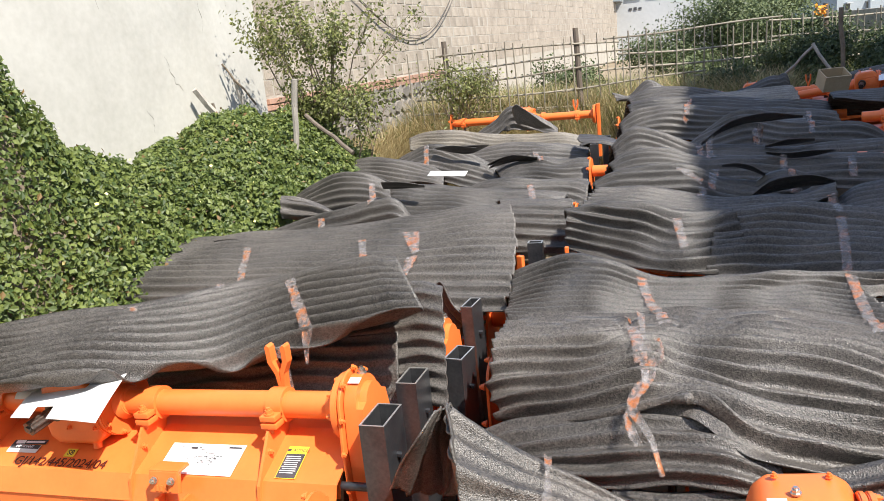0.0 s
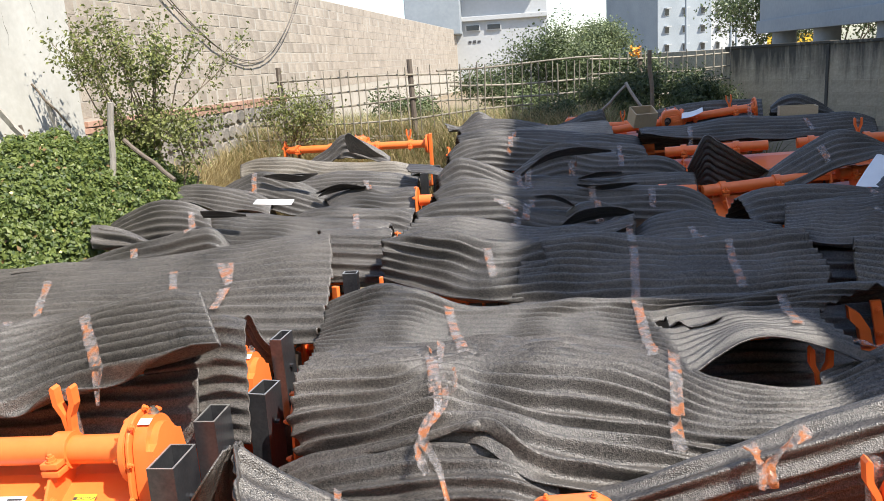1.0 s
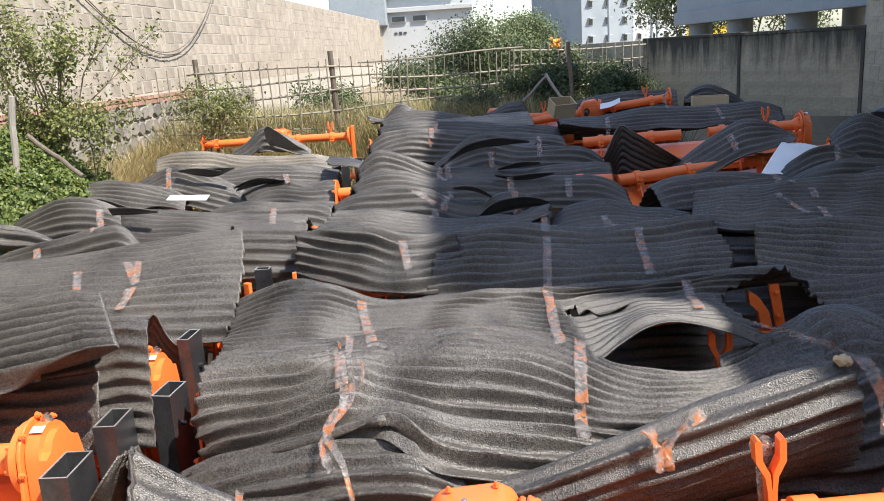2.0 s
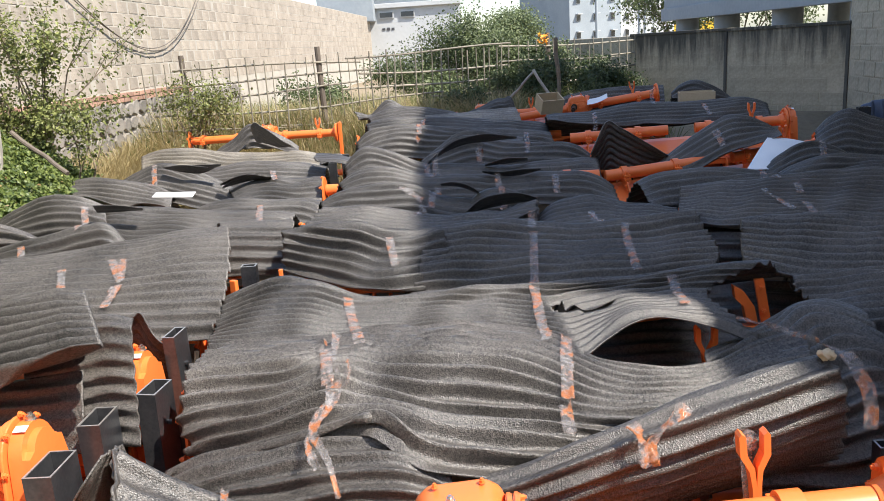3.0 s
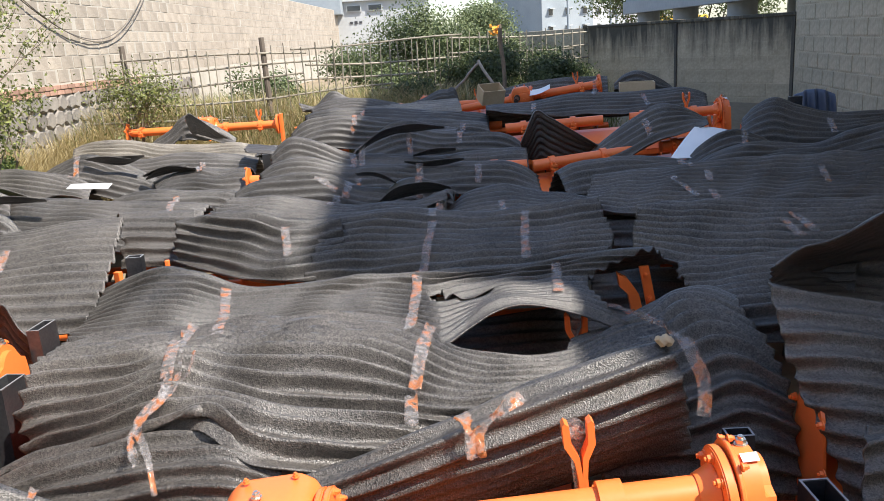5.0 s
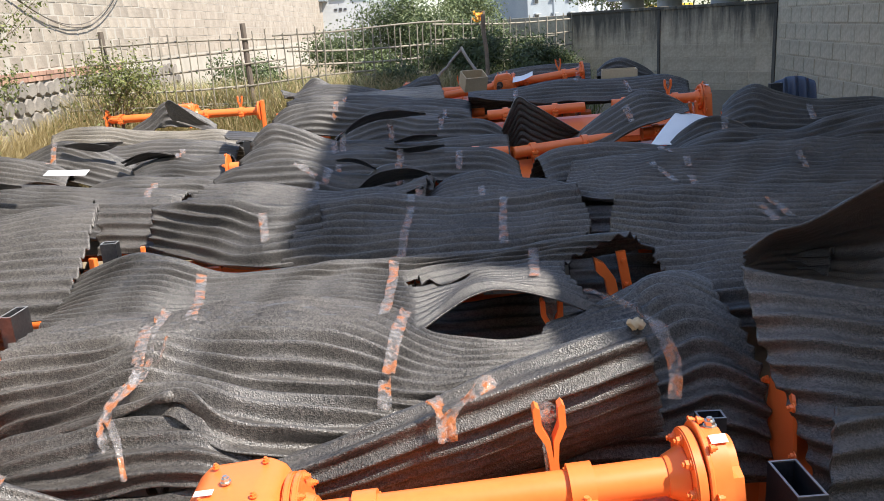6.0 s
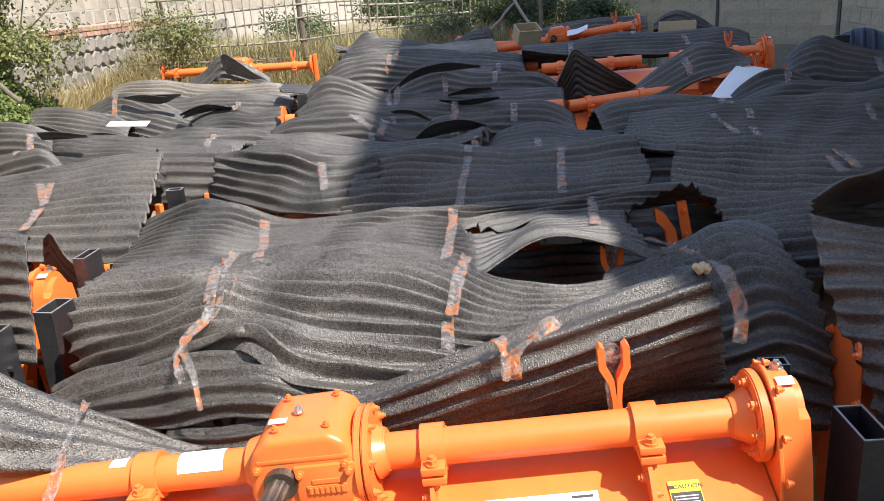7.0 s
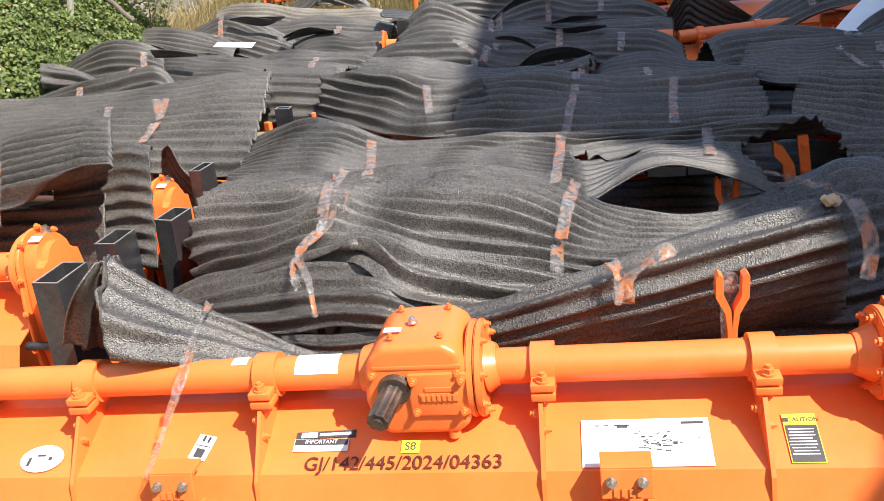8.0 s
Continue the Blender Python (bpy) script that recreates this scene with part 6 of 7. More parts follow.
rubber_sheet(11.98, [(-2.48, 1.517), (-2.44, 1.548), (-2.35, 1.497), (-2.23, 1.403), (-2.12, 1.316), (-2, 1.241)], 12.08, [(-2.51, 1.456), (-2.48, 1.346), (-2.38, 1.286), (-2.26, 1.245), (-2.15, 1.225), (-2.03, 1.218)], seed=113, back=0.0, amp=0.002, sway=0.0, lift=0.0, bend=1.0, near=True, label="black rubber strip added and tilted down as the shaded underside of a lifted edge")
rubber_sheet(9.89, [(-2.77, 1.327), (-2.61, 1.334), (-2.4, 1.332), (-2.19, 1.33)], 9.99, [(-2.81, 1.304), (-2.64, 1.262), (-2.43, 1.238), (-2.24, 1.303)], seed=114, back=0.0, amp=0.002, sway=0.0, lift=0.0, bend=1.0, near=True, label="black rubber strip added and tilted down as the shaded underside of a lifted edge")


# ---- the tillers in their rows ----
near_tiller = tiller(pose(0.39, 4.24, 0.0, 0, -4.0, 2.0), "bright orange rotary tiller standing uncovered in front of the sheets", -1.53, 1.245)
bare_tiller = tiller(pose(-2.50, 5.58, 0.02), "bright orange rotary tiller mostly hidden under rubber sheets", right=1.235)
left_tiller = copy_thing(bare_tiller, pose(-2.57, 4.73, -0.02, 0, -2.5, 0) @ Matrix.Diagonal((1.06, 1.05, 1.05, 1)))
tagged(left_tiller, "bright orange rotary tiller half covered by a rubber sheet")



def strip(t, *names):
    """Takes off parts that pierce the sheets or don't fit the camera's view."""
    for c in [c for c in t.children if c.name.startswith(names)]:
        for o in (*c.children_recursive, c):
            bpy.data.objects.remove(o)


def covered_tiller(at, fork=True, label="bright orange rotary tiller mostly hidden under rubber sheets"):
    t = copy_thing(bare_tiller, at)
    tagged(t, label)
    if not fork:
        strip(t, "fork", "wrapped_rod", "gearbox", "drive_shaft")
    return t


for x, y, z, lean, turn, fork in (
    (-2.56, 6.75, 0.0, 0, 0, False), (-3.1, 7.75, -0.04, 0, 2, False), (-2.9, 9.0, -0.04, 0, 0, False),
    (0.478, 5.305, -0.02, -2, 0, True), (0.10, 6.45, -0.16, 0, 0, False), (0.35, 8.0, 0.08, 0, 0, False), (0.2, 9.6, 0.18, 0, 0, False), (0.1, 12.4, 0.26, 0, 0, False),
    (3.36, 4.82, 0.0, 0, 0, False), (3.7, 7.0, 0.03, 0, 0, False), (3.6, 8.4, 0.10, 0, 0, False),
):
    t = covered_tiller(pose(x, y, z, 0, lean, turn), fork)
    if x < 1:
        strip(t, "chain_case", "end_flange", "pin", "rear_board", "front_cover_plate")
    if fork:
        strip(t, "gearbox", "drive_shaft", "chain_case", "end_flange", "pin", "front_cover_plate", "rear_board", "hitch_bracket", "front_bar")
for x, y, z, lean, turn, wide, whole in ((-2.64, 13.2, 0.37, 0, 1, 0.8, True), (2.58, 9.72, 0.25, -4, 8, 0.8, False), (2.50, 11.0, 0.40, -2, -4, 0.88, False), (1.75, 13.25, 0.52, -7, -3, 0.85, True), (0.35, 14.0, 0.42, 0, 0, 0.8, True)):
    t = covered_tiller(pose(x, y, z, 0, lean, turn) @ Matrix.Diagonal((wide, 1, 1, 1)), True, "bright orange rotary tiller showing between rubber sheets")
    if not whole:
        strip(t, "gearbox", "drive_shaft", "end_plate")
    if y > 13:
        strip(t, "chain_case", "pin")
    if x < -2:
        strip(t, "front_cover_plate", "hitch_bracket", "front_bar", "rib", "rear_board")
        part("end_post", box(bmesh.new(), (0.05, 0.10, 0.72), (1.28, 0.0, 0.66), bevel=0.008), ORANGE, t, "flat orange end post")
strip(bare_tiller, "fork", "wrapped_rod", "gearbox", "drive_shaft")
dress(near_tiller, "GJ/142/445/2024/04363", "S8")
dress(left_tiller, "GJ/142/445/2024/04", "S8")


def steel_post(x, y, top, turn=0, lean=(0, 0), size=(0.10, 0.05)):
    """An open-topped rectangular steel tube standing on end."""
    w, d, t = size[0] / 2, size[1] / 2, 0.007
    bm = bmesh.new()
    rings = []
    for z in (0, top):
        rings.append([bm.verts.new((sx * w, sy * d, z)) for sx, sy in ((-1, -1), (1, -1), (1, 1), (-1, 1))])
    inner = [[bm.verts.new((sx * (w - t), sy * (d - t), z)) for sx, sy in ((-1, -1), (1, -1), (1, 1), (-1, 1))] for z in (top, 0.3)]
    for lo, hi in ((rings[0], rings[1]), (inner[1], inner[0])):
        for i in range(4):
            bm.faces.new((lo[i], lo[(i + 1) % 4], hi[(i + 1) % 4], hi[i]))
    bm.faces.new(inner[1])
    bm.faces.new(rings[0])
    ob = part("steel_post", bm, STEEL)
    ob.matrix_world = pose(x, y, float(ground_height(x, y)), *lean, turn)
    tagged(ob, "dark open-topped rectangular steel tube standing on end", "steel post", "steel posts between the tillers")
    bm = bmesh.new()
    for sx in (-1, 1):
        box(bm, (t, 2 * d, 0.004), (sx * (w - t / 2), 0, top - 0.001))
    for sy in (-1, 1):
        box(bm, (2 * (w - t), t, 0.004), (0, sy * (d - t / 2), top - 0.001))
    part("rim", bm, CUT_STEEL, ob, "bright sawn rim")
    bm = rod(bmesh.new(), (w, -0.0, top - 0.16), (w + 0.02, 0, top - 0.16), 0.012, sides=6)
    part("bolt", bm, STEEL, ob)
    return ob


for x, y, top, turn, lean, size in (
    (-1.115, 4.60, 0.995, 2, (0, 0), (0.10, 0.19)), (-1.16, 5.03, 0.966, 2, (0, 0), (0.09, 0.17)), (-1.115, 5.80, 1.035, -2, (0, -1), (0.06, 0.15)), (-1.05, 5.29, 0.972, -4, (0, 1), (0.085, 0.16)),
    (-0.955, 6.52, 1.165, 4, (0, 0), (0.085, 0.06)), (1.865, 4.31, 0.915, 3, (0, 0), (0.085, 0.19)), (-1.38, 11.3, 0.85, 0, (0, 0), (0.09, 0.06)), (-1.28, 11.6, 0.9, 0, (0, 0), (0.09, 0.06)),
    (1.76, 4.75, 0.89, 0, (0, 0), (0.09, 0.06)), (4.2, 10.6, 1.2, 0, (0, 0), (0.12, 0.07)),
):
    steel_post(x, y, top, turn, lean, size)


def lift_bracket(x, y, z):
    """Two orange lift arms of a covered tiller, one curved and one straight, on a cross piece."""
    t = empty("lift_bracket", pose(x, y, z), "orange lift arms of a tiller standing out between rubber sheets", "bracket")
    curve = [(-0.11, 0.165), (-0.06, 0.135), (-0.01, 0.06), (0.01, -0.03), (-0.045, -0.02), (-0.06, 0.06), (-0.10, 0.10)]
    part("curved_arm", slab(bmesh.new(), curve, 0.05), ORANGE, t)
    arm = part("straight_arm", slab(bmesh.new(), [(0.0, 0.18), (0.045, 0.183), (0.085, -0.03), (0.04, -0.04)], 0.02, pose(0, 0.03, 0)), ORANGE, t)
    for h in (0.14, 0.02):
        hex_bolt(arm, (0.035 + (0.14 - h) * 0.12, 0.018, h), (0, -1, 0), 0.012)
    part("cross_piece", box(bmesh.new(), (0.34, 0.06, 0.04), (0.0, 0.0, -0.06), bevel=0.006), ORANGE, t)
    part("upright", box(bmesh.new(), (0.05, 0.05, z - 0.07), (0.0, 0.0, -z / 2 - 0.035), bevel=0.006), ORANGE, t)


lift_bracket(1.69, 5.97, 0.93)


def flat_upright(x, y, top, width=0.07, turn=12):
    """A flat orange bar standing on end between the rows."""
    low = float(ground_height(x, y))
    bm = box(bmesh.new(), (width, 0.03, top - low), (0, 0, (top - low) / 2), bevel=0.005)
    ob = part("upright_bar", bm, ORANGE)
    ob.matrix_world = pose(x, y, low, 0, 0, turn)
    tagged(ob, "flat orange steel bar standing between the covered tillers", "bar")
    hex_bolt(ob, (0, -0.015, top - low - 0.12), (0, -1, 0), 0.013)


flat_upright(-1.10, 10.75, 1.17)
flat_upright(-1.035, 6.46, 1.10, 0.04, -20)
flat_upright(-0.77, 6.5, 1.14, 0.022, 5)


# ---- walls, buildings, plants ----
block_wall()
right_wall()
grey_building()
white_building()
apartment_block(8.4, 84, 5.4, 9.5, GREY_PAINT, DUSKY, 3, "grey and blue apartment block in the distance")
apartment_block(14.6, 92, 6.4, 10, WHITE_PAINT, GREY_PAINT, 4, "white apartment block in the distance")
apartment_block(22.5, 110, 7.0, 7, WHITE_PAINT, GREY_PAINT, 4, "low white apartment block in the distance")
for x, y, turn in ((12.0, 88, 4), (17.0, 92, -3), (22.0, 90, 178)):
    small_truck(x, y, turn)
for x, y, h in ((9.3, 70, 6.5), (13.4, 74, 7), (14.6, 78, 6.2), (18.6, 82, 7)):
    pole(x, y, h)
ivy_mound()
bamboo_fence()
shrub("creeper_tree", (-4.25, 10.3, 0.6), 2.7, 5, 0.042, 5000, SHRUB, "straggling small tree grown through with creeper", "tree", 31, spread=0.17, tall=0.38, reach=0.026)
shrub("bush", (-3.62, 13.2, 0.7), 1.3, 7, 0.045, 2600, SHRUB, "loose green bush before the bamboo fence", "bush", 32, spread=0.35, reach=0.07)
shrub("creeper_column", (-3.95, 10.1, 0.75), 1.4, 5, 0.042, 3600, SHRUB, "leafy climbing stems beside the stake", "creeper", 35, spread=0.3, tall=0.42, reach=0.05)
for i, (x, y, h, c) in enumerate(((0.2, 19.3, 1.9, 16000), (-1.3, 19.6, 1.4, 6000), (1.5, 18.4, 1.3, 13000), (2.4, 18.6, 0.9, 7000), (-0.6, 18.2, 0.9, 6000), (0.7, 18.0, 0.8, 6000), (-2.9, 17.2, 1.0, 3000))):
    shrub("roadside_tree", (x, y, 0.9), h, 5, 0.055, c, TREE_LEAF, "dense green shrub behind the bamboo fence", "tree", 60 + i, spread=0.55, reach=0.10, group="shrubs behind the fence")
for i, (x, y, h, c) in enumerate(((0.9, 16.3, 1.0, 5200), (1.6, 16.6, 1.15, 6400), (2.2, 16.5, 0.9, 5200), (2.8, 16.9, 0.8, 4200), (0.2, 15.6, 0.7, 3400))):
    shrub("fence_shrub", (x, y, 0.9), h, 5, 0.05, c, SHADE_LEAF, "leafy shrub before the bamboo fence, leaf colour darkened for shade", "bush", 160 + i, spread=0.6, reach=0.11, group="shrubs before the fence")
shrub("far_tree", (7.2, 33, 0.9), 3.6, 5, 0.11, 9000, TREE_LEAF, "dark leafy tree beside the grey building", "tree", 71, spread=0.5)
shrub("far_tree", (9.8, 33, 0.9), 4.0, 5, 0.11, 9000, TREE_LEAF, "dark leafy tree behind the columns", "tree", 72, spread=0.5)
shrub("far_tree", (1.6, 45, 0.9), 3.0, 5, 0.13, 9000, TREE_LEAF, "pale green tree before the apartment blocks", "tree", 73, spread=0.5)
grass_patch("dry_grass", -5.2, -2.4, 11.0, 14.6, 30000, 0.55, STRAW, "tall dry yellow grass", 81)
grass_patch("green_grass", -5.2, 3.2, 14.0, 19.0, 16000, 0.6, GREEN_GRASS, "rough grass along the fence", 82)
grass_patch("fence_straw", -5.0, 1.0, 13.4, 16.0, 15000, 0.65, STRAW, "dry grass at the foot of the fence", 83)


# ---- packing tape over the sheets ----
bpy.context.view_layer.update()
DEPTHS = bpy.context.evaluated_depsgraph_get()


def drop(x, y):
    """Height of whatever lies uppermost at a point of the plan."""
    hit, place, *_ = scene.ray_cast(DEPTHS, (x, y, 1.75), (0, 0, -1))
    return place.z if hit else 1.0


def tape(a, b, width=0.05, slack=0.0, seed=0, lift=0.006):
    """A strip of clear tape pressed onto the sheets between two points of the plan, wrinkled along its length."""
    r = np.random.RandomState(seed * 7 + 3)
    a, b = np.array(a, float), np.array(b, float)
    k = max(8, int(np.linalg.norm(b - a) / 0.018))
    side = np.array([-(b - a)[1], (b - a)[0]])
    side = side / np.linalg.norm(side) * width / 2
    rows = []
    wander = r.normal(0, 0.0015, k).cumsum()
    for i in range(k):
        p = a + (b - a) * i / (k - 1) + side * 2 / width * wander[i] * 0.5
        pinch = 1 + 0.05 * math.sin(i * 0.37 + seed) + r.uniform(-0.02, 0.02)
        row = []
        for j in range(5):
            q = p + side * (j / 2 - 1) * pinch
            row.append((q[0], q[1], drop(q[0], q[1])))
        rows.append(row)
    top = np.array(rows)
    flat = top[..., 2]
    # the film bridges the grooves
    for _ in range(12):
        pad = np.pad(flat, ((1, 1), (0, 0)), mode="edge")
        flat = np.maximum(flat, (pad[:-2] + pad[1:-1] + pad[2:]) / 3)
    top[..., 2] = flat + lift + r.uniform(0, 0.004, flat.shape) + slack * np.sin(np.linspace(0, np.pi, k))[:, None]
    ob = strip_mesh("packing_tape", top, 0.0008, TAPE)
    return tagged(ob, "crinkled clear packing tape with brown print, stuck across rubber sheets", "tape", "strips of packing tape")


def loose_tape(points, width, seed=0, facing=(0.2, -1, 0.3)):
    """A free length of twisted tape through a few points."""
    r = np.random.RandomState(seed)
    line = curve_through(points, 40)
    way = np.gradient(line, axis=0)
    side = np.cross(way, facing)
    side /= np.linalg.norm(side, axis=1, keepdims=True)
    out = np.cross(side, way)
    out /= np.linalg.norm(out, axis=1, keepdims=True)
    turn = 0.6 * np.sin(np.linspace(0, 5, 40) + seed) + r.normal(0, 0.08, 40)
    across = side * np.cos(turn)[:, None] + out * np.sin(turn)[:, None]
    j = np.linspace(-0.5, 0.5, 5)[None, :, None]
    w = width * (0.75 + 0.3 * np.sin(np.linspace(0, 9, 40) + seed))[:, None, None]
    top = line[:, None] + across[:, None] * j * w + out[:, None] * (0.15 * w * (np.abs(j) * 2) ** 2) + r.normal(0, 0.0015, (40, 5, 3))
    ob = strip_mesh("packing_tape", top, 0.0008, TAPE)
    return tagged(ob, "loose twisted length of clear and brown packing tape", "tape", "strips of packing tape")


tape((-0.31, 6.03), (-0.13, 5.31), 0.048, seed=0)
tape((-0.26, 5.22), (-0.19, 4.89), 0.048, seed=1)
tape((0.63, 6.05), (0.64, 5.29), 0.048, seed=2)
tape((0.73, 5.38), (0.68, 4.87), 0.048, seed=3)
tape((0.67, 4.87), (0.68, 4.73), 0.048, seed=4)
tape((1.30, 6.02), (1.26, 5.57), 0.048, seed=5)
tape((-0.20, 6.92), (-0.13, 6.63), 0.048, seed=6)
tape((0.68, 6.91), (0.63, 6.11), 0.048, seed=7)
tape((1.22, 6.93), (1.18, 6.26), 0.048, seed=8)
tape((-1.85, 6.71), (-1.65, 6.38), 0.048, seed=10)
tape((-1.65, 6.38), (-1.64, 6.13), 0.048, seed=11)
tape((-2.96, 6.61), (-2.35, 5.43), 0.048, seed=12)
tape((-2.12, 6.64), (-1.92, 6.22), 0.048, seed=13)
tape((-1.93, 5.41), (-1.58, 4.92), 0.048, seed=14)
tape((-2.72, 8.16), (-2.40, 7.40), 0.055, seed=15)
tape((-1.54, 8.83), (-1.31, 7.98), 0.055, seed=16)
tape((-2.10, 8.62), (-2.06, 8.53), 0.055, seed=17)
tape((-2.98, 10.18), (-2.78, 9.57), 0.055, seed=18)
tape((-1.94, 10.78), (-1.65, 9.80), 0.055, seed=20)
tape((-0.30, 8.36), (-0.09, 8.22), 0.055, seed=21)
tape((-0.09, 8.22), (-0.09, 7.81), 0.055, seed=22)
tape((-0.01, 8.90), (-0.03, 8.15), 0.055, seed=23)
tape((-0.19, 9.87), (-0.09, 9.05), 0.055, seed=24)
tape((-0.10, 9.87), (-0.03, 9.07), 0.055, seed=25)
tape((-0.39, 12.41), (-0.36, 11.30), 0.055, seed=26)
tape((-0.42, 11.30), (-0.35, 11.24), 0.055, seed=27)
tape((-0.26, 10.91), (-0.24, 10.54), 0.055, seed=28)
tape((1.11, 7.66), (1.12, 7.06), 0.048, seed=29)
tape((0.98, 9.05), (0.97, 8.77), 0.055, seed=30)
tape((0.49, 8.98), (0.55, 7.94), 0.055, seed=31)
tape((0.31, 10.46), (0.35, 9.79), 0.055, seed=32)
tape((0.70, 7.58), (0.67, 6.93), 0.048, seed=33)
tape((0.85, 11.45), (0.81, 10.37), 0.055, seed=34)
tape((1.70, 12.09), (1.61, 11.27), 0.055, seed=35)
tape((2.41, 12.09), (2.65, 13.49), 0.055, seed=36)
tape((2.98, 12.11), (2.99, 11.74), 0.055, seed=37)
tape((2.53, 9.89), (2.55, 9.61), 0.055, seed=38)
tape((2.50, 7.70), (2.45, 7.48), 0.048, seed=39)
tape((2.41, 7.32), (2.38, 6.90), 0.048, seed=40)
tape((2.23, 7.60), (2.29, 7.16), 0.048, seed=41)
tape((3.26, 7.75), (3.17, 7.36), 0.048, seed=42)
tape((4.06, 9.48), (3.98, 9.17), 0.055, seed=43)
tape((3.19, 9.05), (3.10, 8.74), 0.055, seed=44)
tape((2.51, 6.47), (2.54, 6.21), 0.048, seed=45)
tape((2.60, 6.55), (2.61, 6.23), 0.048, seed=46)
tape((2.52, 8.50), (2.40, 7.78), 0.055, seed=47)
tape((-1.77, 6.72), (-1.65, 6.38), 0.048, seed=48)
tape((-1.65, 6.38), (-1.67, 6.29), 0.048, seed=49)
tape((-2.82, 7.40), (-2.67, 7.13), 0.048, seed=50)
tape((-2.65, 5.16), (-2.81, 5.17), 0.048, seed=51)
loose_tape([(1.06, 4.60, 1.140), (0.98, 4.52, 1.127), (0.92, 4.47, 1.097), (0.89, 4.45, 1.057), (0.89, 4.43, 1.012)], 0.06, 11)
loose_tape([(0.85, 4.53, 1.107), (0.87, 4.47, 1.083), (0.89, 4.43, 1.016)], 0.055, 12)
loose_tape([(-0.27, 5.45, 1.077), (-0.22, 5.24, 1.101), (-0.18, 5.06, 1.113), (-0.14, 4.90, 1.100)], 0.105, 13, (0, -0.3, 1))
loose_tape([(-0.34, 5.45, 1.070), (-0.21, 5.50, 1.061), (-0.09, 5.45, 1.059)], 0.04, 14, (0, -0.3, 1))
loose_tape([(-0.24, 5.36, 1.15), (-0.20, 5.10, 1.15), (-0.15, 4.85, 1.11), (-0.19, 4.62, 1.07), (-0.12, 4.50, 1.02), (-0.08, 4.42, 0.94)], 0.04, 2)
loose_tape([(-0.20, 5.00, 1.14), (-0.17, 4.72, 1.09), (-0.21, 4.60, 1.05), (-0.16, 4.50, 1.00)], 0.03, 5)
loose_tape([(-0.44, 4.42, 0.98), (-0.40, 4.20, 0.955), (-0.38, 4.06, 0.90), (-0.42, 3.98, 0.77), (-0.46, 3.92, 0.66)], 0.038, 3)
loose_tape([(1.47, 5.62, 1.06), (1.55, 5.2, 1.14), (1.54, 4.74, 1.25), (1.56, 4.6, 1.24), (1.58, 4.54, 1.16), (1.57, 4.5, 1.08)], 0.042, 6)


def tape_knot(x, y, z):
    """A balled-up end of packing tape."""
    bm = bmesh.new()
    bmesh.ops.create_icosphere(bm, subdivisions=3, radius=0.022, matrix=pose(x, y, z) @ Matrix.Diagonal((1.3, 0.9, 0.8, 1)))
    for v in bm.verts:
        v.co += Vector((math.sin(v.co.z * 260) * 0.004, math.cos(v.co.x * 240) * 0.004, math.sin(v.co.x * 300) * 0.004))
    tagged(part("tape_knot", bm, CARDBOARD, smooth=True), "pale crumpled knot at the end of a packing tape", "tape knot")


tape_knot(1.49, 4.645, 1.268)


# ---- papers, boxes and boards lying about ----
def bent_sheet(name, corners, mat, label, category, sag=0.02, thick=0.003, notch=None):
    """A stiff sheet between four corners (two by two), slightly sagging."""
    a, b, c, d = [np.array(p, float) for p in corners]
    u, v = np.meshgrid(np.linspace(0, 1, 31), np.linspace(0, 1, 31), indexing="ij")
    keep = None
    if notch:
        keep = ~((u > notch[0]) & (u < notch[1]) & (v < notch[2]))[:-1, :-1]
    u, v = u[..., None], v[..., None]
    top = a * (1 - u) * (1 - v) + b * u * (1 - v) + c * u * v + d * (1 - u) * v
    top[..., 2:] -= sag * (np.sin(np.pi * u) * 0.6 + np.sin(np.pi * v) * 0.4)
    return tagged(strip_mesh(name, top, thick, mat, keep=keep), label, category)


bent_sheet("paper_sheet", [(-2.77, 4.42, 0.960), (-2.29, 4.40, 0.978), (-2.33, 4.66, 1.079), (-2.88, 4.66, 0.976)], PAPER, "white paper sheet laid over a tiller's gearbox, notched round its shaft", "paper", -0.01, notch=(0.22, 0.42, 0.3))
bent_sheet("white_board", [(2.55, 8.95, 1.14), (2.86, 8.95, 1.12), (3.24, 9.55, 1.27), (2.93, 9.60, 1.32)], PAPER, "white board leaning over the tillers", "board", -0.02)
bent_sheet("white_strip", [(-2.54, 8.98, 1.185), (-2.17, 8.96, 1.17), (-2.17, 9.06, 1.20), (-2.54, 9.08, 1.21)], PAPER, "narrow white strip on a rubber sheet", "strip", 0.0)
bent_sheet("crumpled_paper", [(1.72, 12.95, 1.44), (1.98, 12.9, 1.52), (2.0, 13.1, 1.56), (1.75, 13.15, 1.50)], PAPER, "crumpled white paper beside a tiller", "paper", 0.03)


def open_tray(x, y, z, size, turn, tilt, label, mat=CARDBOARD):
    """A shallow open box."""
    w, d, h = size
    t = empty("tray", pose(x, y, z, tilt, 0, turn), label, "box")
    part("base", box(bmesh.new(), (w, d, 0.012), (0, 0, 0.006), bevel=0.002), mat, t)
    for sx, sy, sw, sd in ((0, -1, w, 0.012), (0, 1, w, 0.012), (-1, 0, 0.012, d - 0.024), (1, 0, 0.012, d - 0.024)):
        part("side", box(bmesh.new(), (sw, sd, h), (sx * (w / 2 - 0.006), sy * (d / 2 - 0.006), h / 2 + 0.012), bevel=0.002), mat, t)


open_tray(3.0, 12.45, 1.44, (0.42, 0.28, 0.11), -8, 0, "brown open cardboard tray on a rubber sheet")
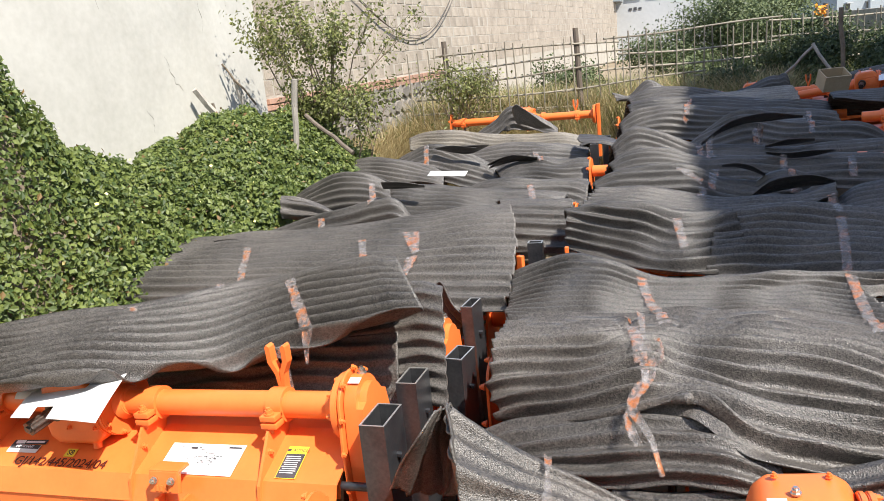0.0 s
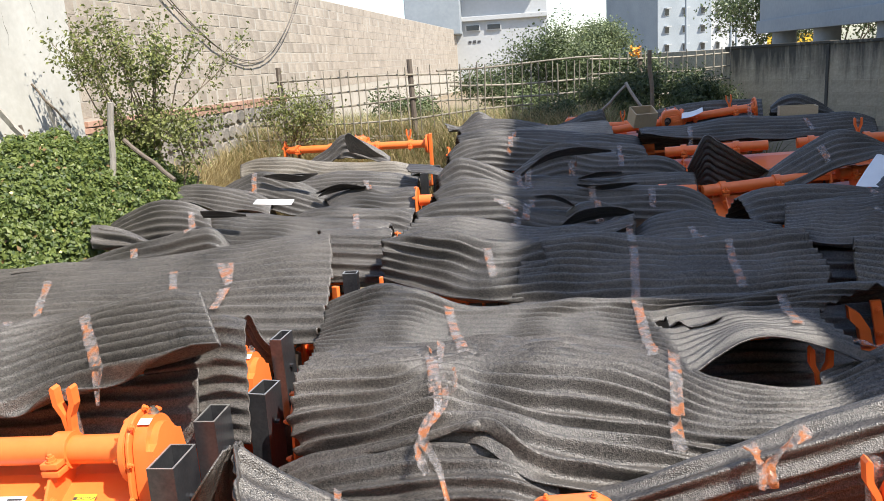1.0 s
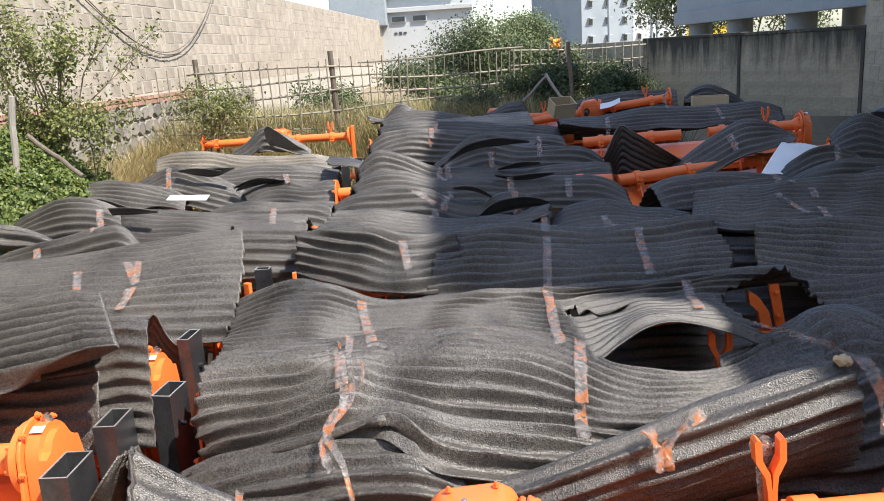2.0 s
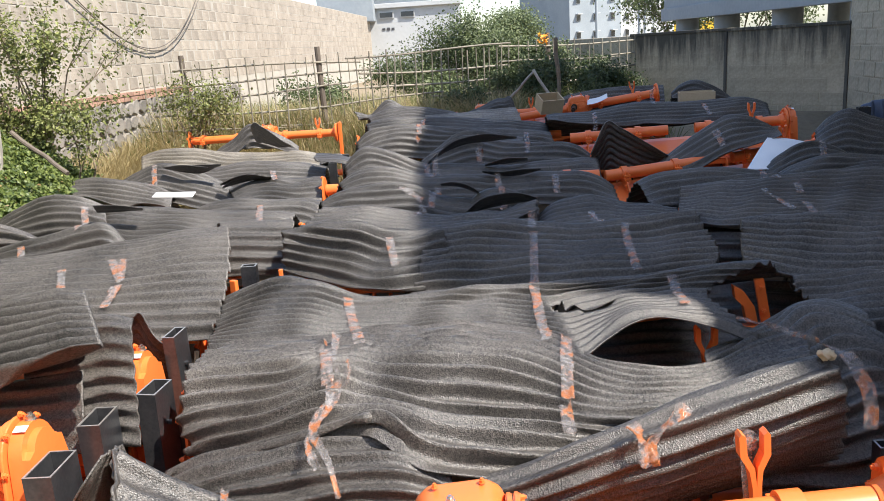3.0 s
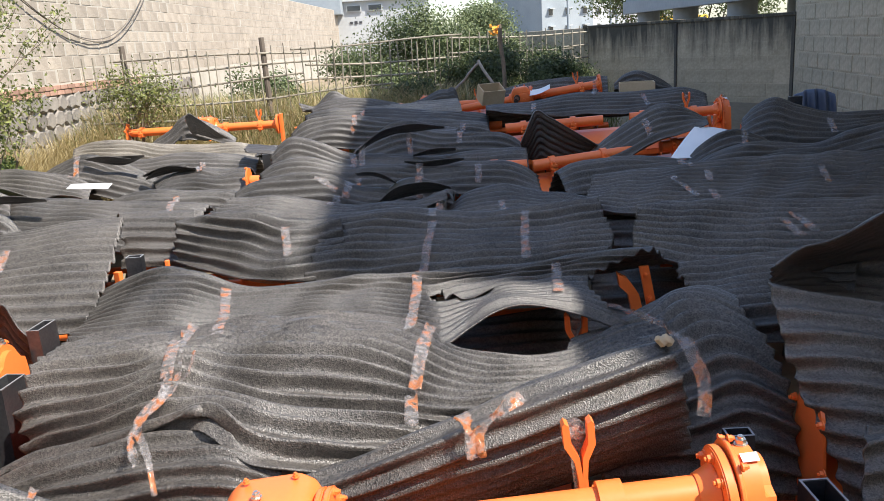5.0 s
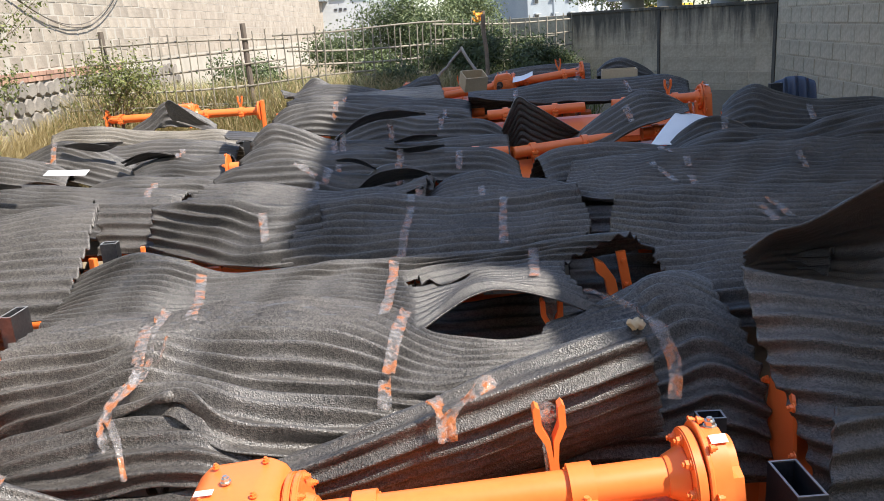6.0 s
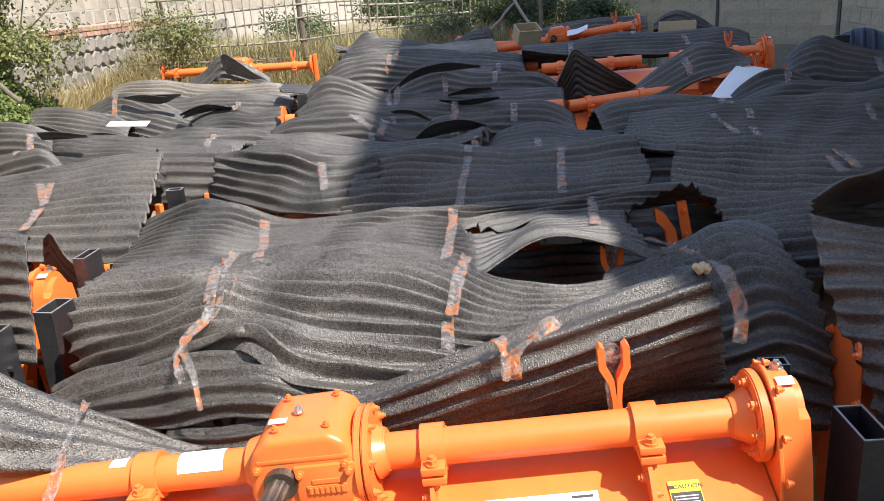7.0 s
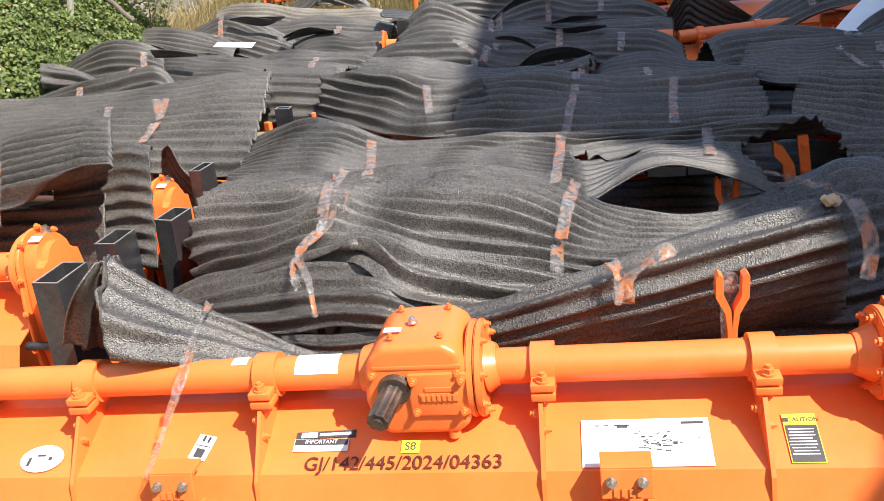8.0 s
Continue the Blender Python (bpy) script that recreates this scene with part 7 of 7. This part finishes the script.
open_tray(1.20, 12.75, 1.42, (0.30, 0.22, 0.18), 20, 25, "pale crumpled carton on the rubber sheets")


def blue_sheet():
    x = np.linspace(4.30, 4.70, 60)
    top = np.zeros((60, 12, 3))
    for i, xx in enumerate(x):
        for j in range(12):
            s = j / 11
            top[i, j] = (xx, 10.75 + 0.025 * math.sin(xx * 2 * math.pi / 0.11) + 0.14 * s * s, 0.26 + 1.22 * math.sin(s * 1.62) * (1 - 1.2 * (xx - 4.5) ** 2))
    m = material("blue_rubber", (0.045, 0.06, 0.10), (0.07, 0.09, 0.14), rough=0.5, grain=150)
    tagged(strip_mesh("rubber_sheet", top, 0.007, m), "dark blue corrugated sheet standing against the yard wall", "rubber sheet")


blue_sheet()


# ---- timber, stake, cables, blossoms ----
def timber(name, a, b, r, mat, label, sides=8, category="timber"):
    bm = bmesh.new()
    a, b = Vector(a), Vector(b)
    pts = [a.lerp(b, i / 5) + Vector((0.012 * math.sin(i * 2.1 + r * 90), 0.01 * math.cos(i * 1.7), 0)) * (0 < i < 5) for i in range(6)]
    for p, q in zip(pts, pts[1:]):
        rod(bm, p, q, r, r * 0.97, sides=sides)
    tagged(part(name, bm, mat, smooth=True), label, category)


timber("stake", (-4.02, 9.1, 0.9), (-3.85, 9.1, 2.16), 0.03, GREY_WOOD, "pale grey wooden stake standing in the creeper")
timber("leaning_pole", (-3.95, 9.4, 1.79), (-3.36, 9.17, 1.41), 0.022, DARK_WOOD, "dark timber pole leaning in the creeper")
timber("plank", (-5.12, 9.25, 2.15), (-4.85, 9.75, 1.35), 0.035, GREY_WOOD, "weathered plank leaning against the white wall", 4)
timber("plank", (-5.15, 9.55, 1.98), (-5.0, 9.65, 1.3), 0.025, DARK_WOOD, "dark board end leaning against the white wall", 4)
timber("stick", (-5.1, 10.0, 2.2), (-4.95, 10.1, 1.3), 0.035, GREY_WOOD, "grey broken branch before the white wall")
timber("stick", (-5.15, 9.85, 2.38), (-4.95, 10.1, 1.9), 0.012, BARK, "thin dry twig before the white wall")
timber("stick", (1.09, 14.0, 1.90), (1.50, 13.9, 1.20), 0.022, GREY_WOOD, "dry grey stick standing in the rubble")
timber("stick", (1.09, 14.0, 1.86), (0.72, 14.1, 1.48), 0.018, GREY_WOOD, "dry grey stick leaning in the rubble")
timber("stick", (1.42, 14.0, 2.32), (1.47, 14.0, 1.15), 0.03, BARK, "bare upright branch behind the tillers")
for k, sag in enumerate((0.0, 0.04)):
    cu = bpy.data.curves.new("wall_cable", "CURVE")
    cu.dimensions, cu.bevel_depth, cu.bevel_resolution = "3D", 0.008, 2
    sp = cu.splines.new("POLY")
    sp.points.add(39)
    for i in range(40):
        s = i / 39
        y = 13.2 + 6.0 * s
        z = 3.55 + 0.35 * s - (1.08 + sag) * math.sin(math.pi * s) ** 0.9 * (0.9 + 0.3 * s)
        sp.points[i].co = (-5.31 + 0.015 * k, y + 0.08 * k, z, 1)
    cu.materials.append(CABLE)
    tagged(new("wall_cable", cu), "slack dark cable looped along the block wall", "cable", "cables on the block wall")
r = np.random.RandomState(90)
pts = np.stack([r.normal(1.45, 0.045, 50), r.normal(17.15, 0.04, 50), r.normal(2.31, 0.05, 50)], -1)
ob = leaf_mesh("blossom_cluster", pts, np.tile((0, -1.0, 0.3), (50, 1)), 0.045, ORANGE_BLOSSOM, None, 91, aspect=0.9)
tagged(ob, "cluster of orange blossoms hanging on the fence", "flowers", kind="stuff")
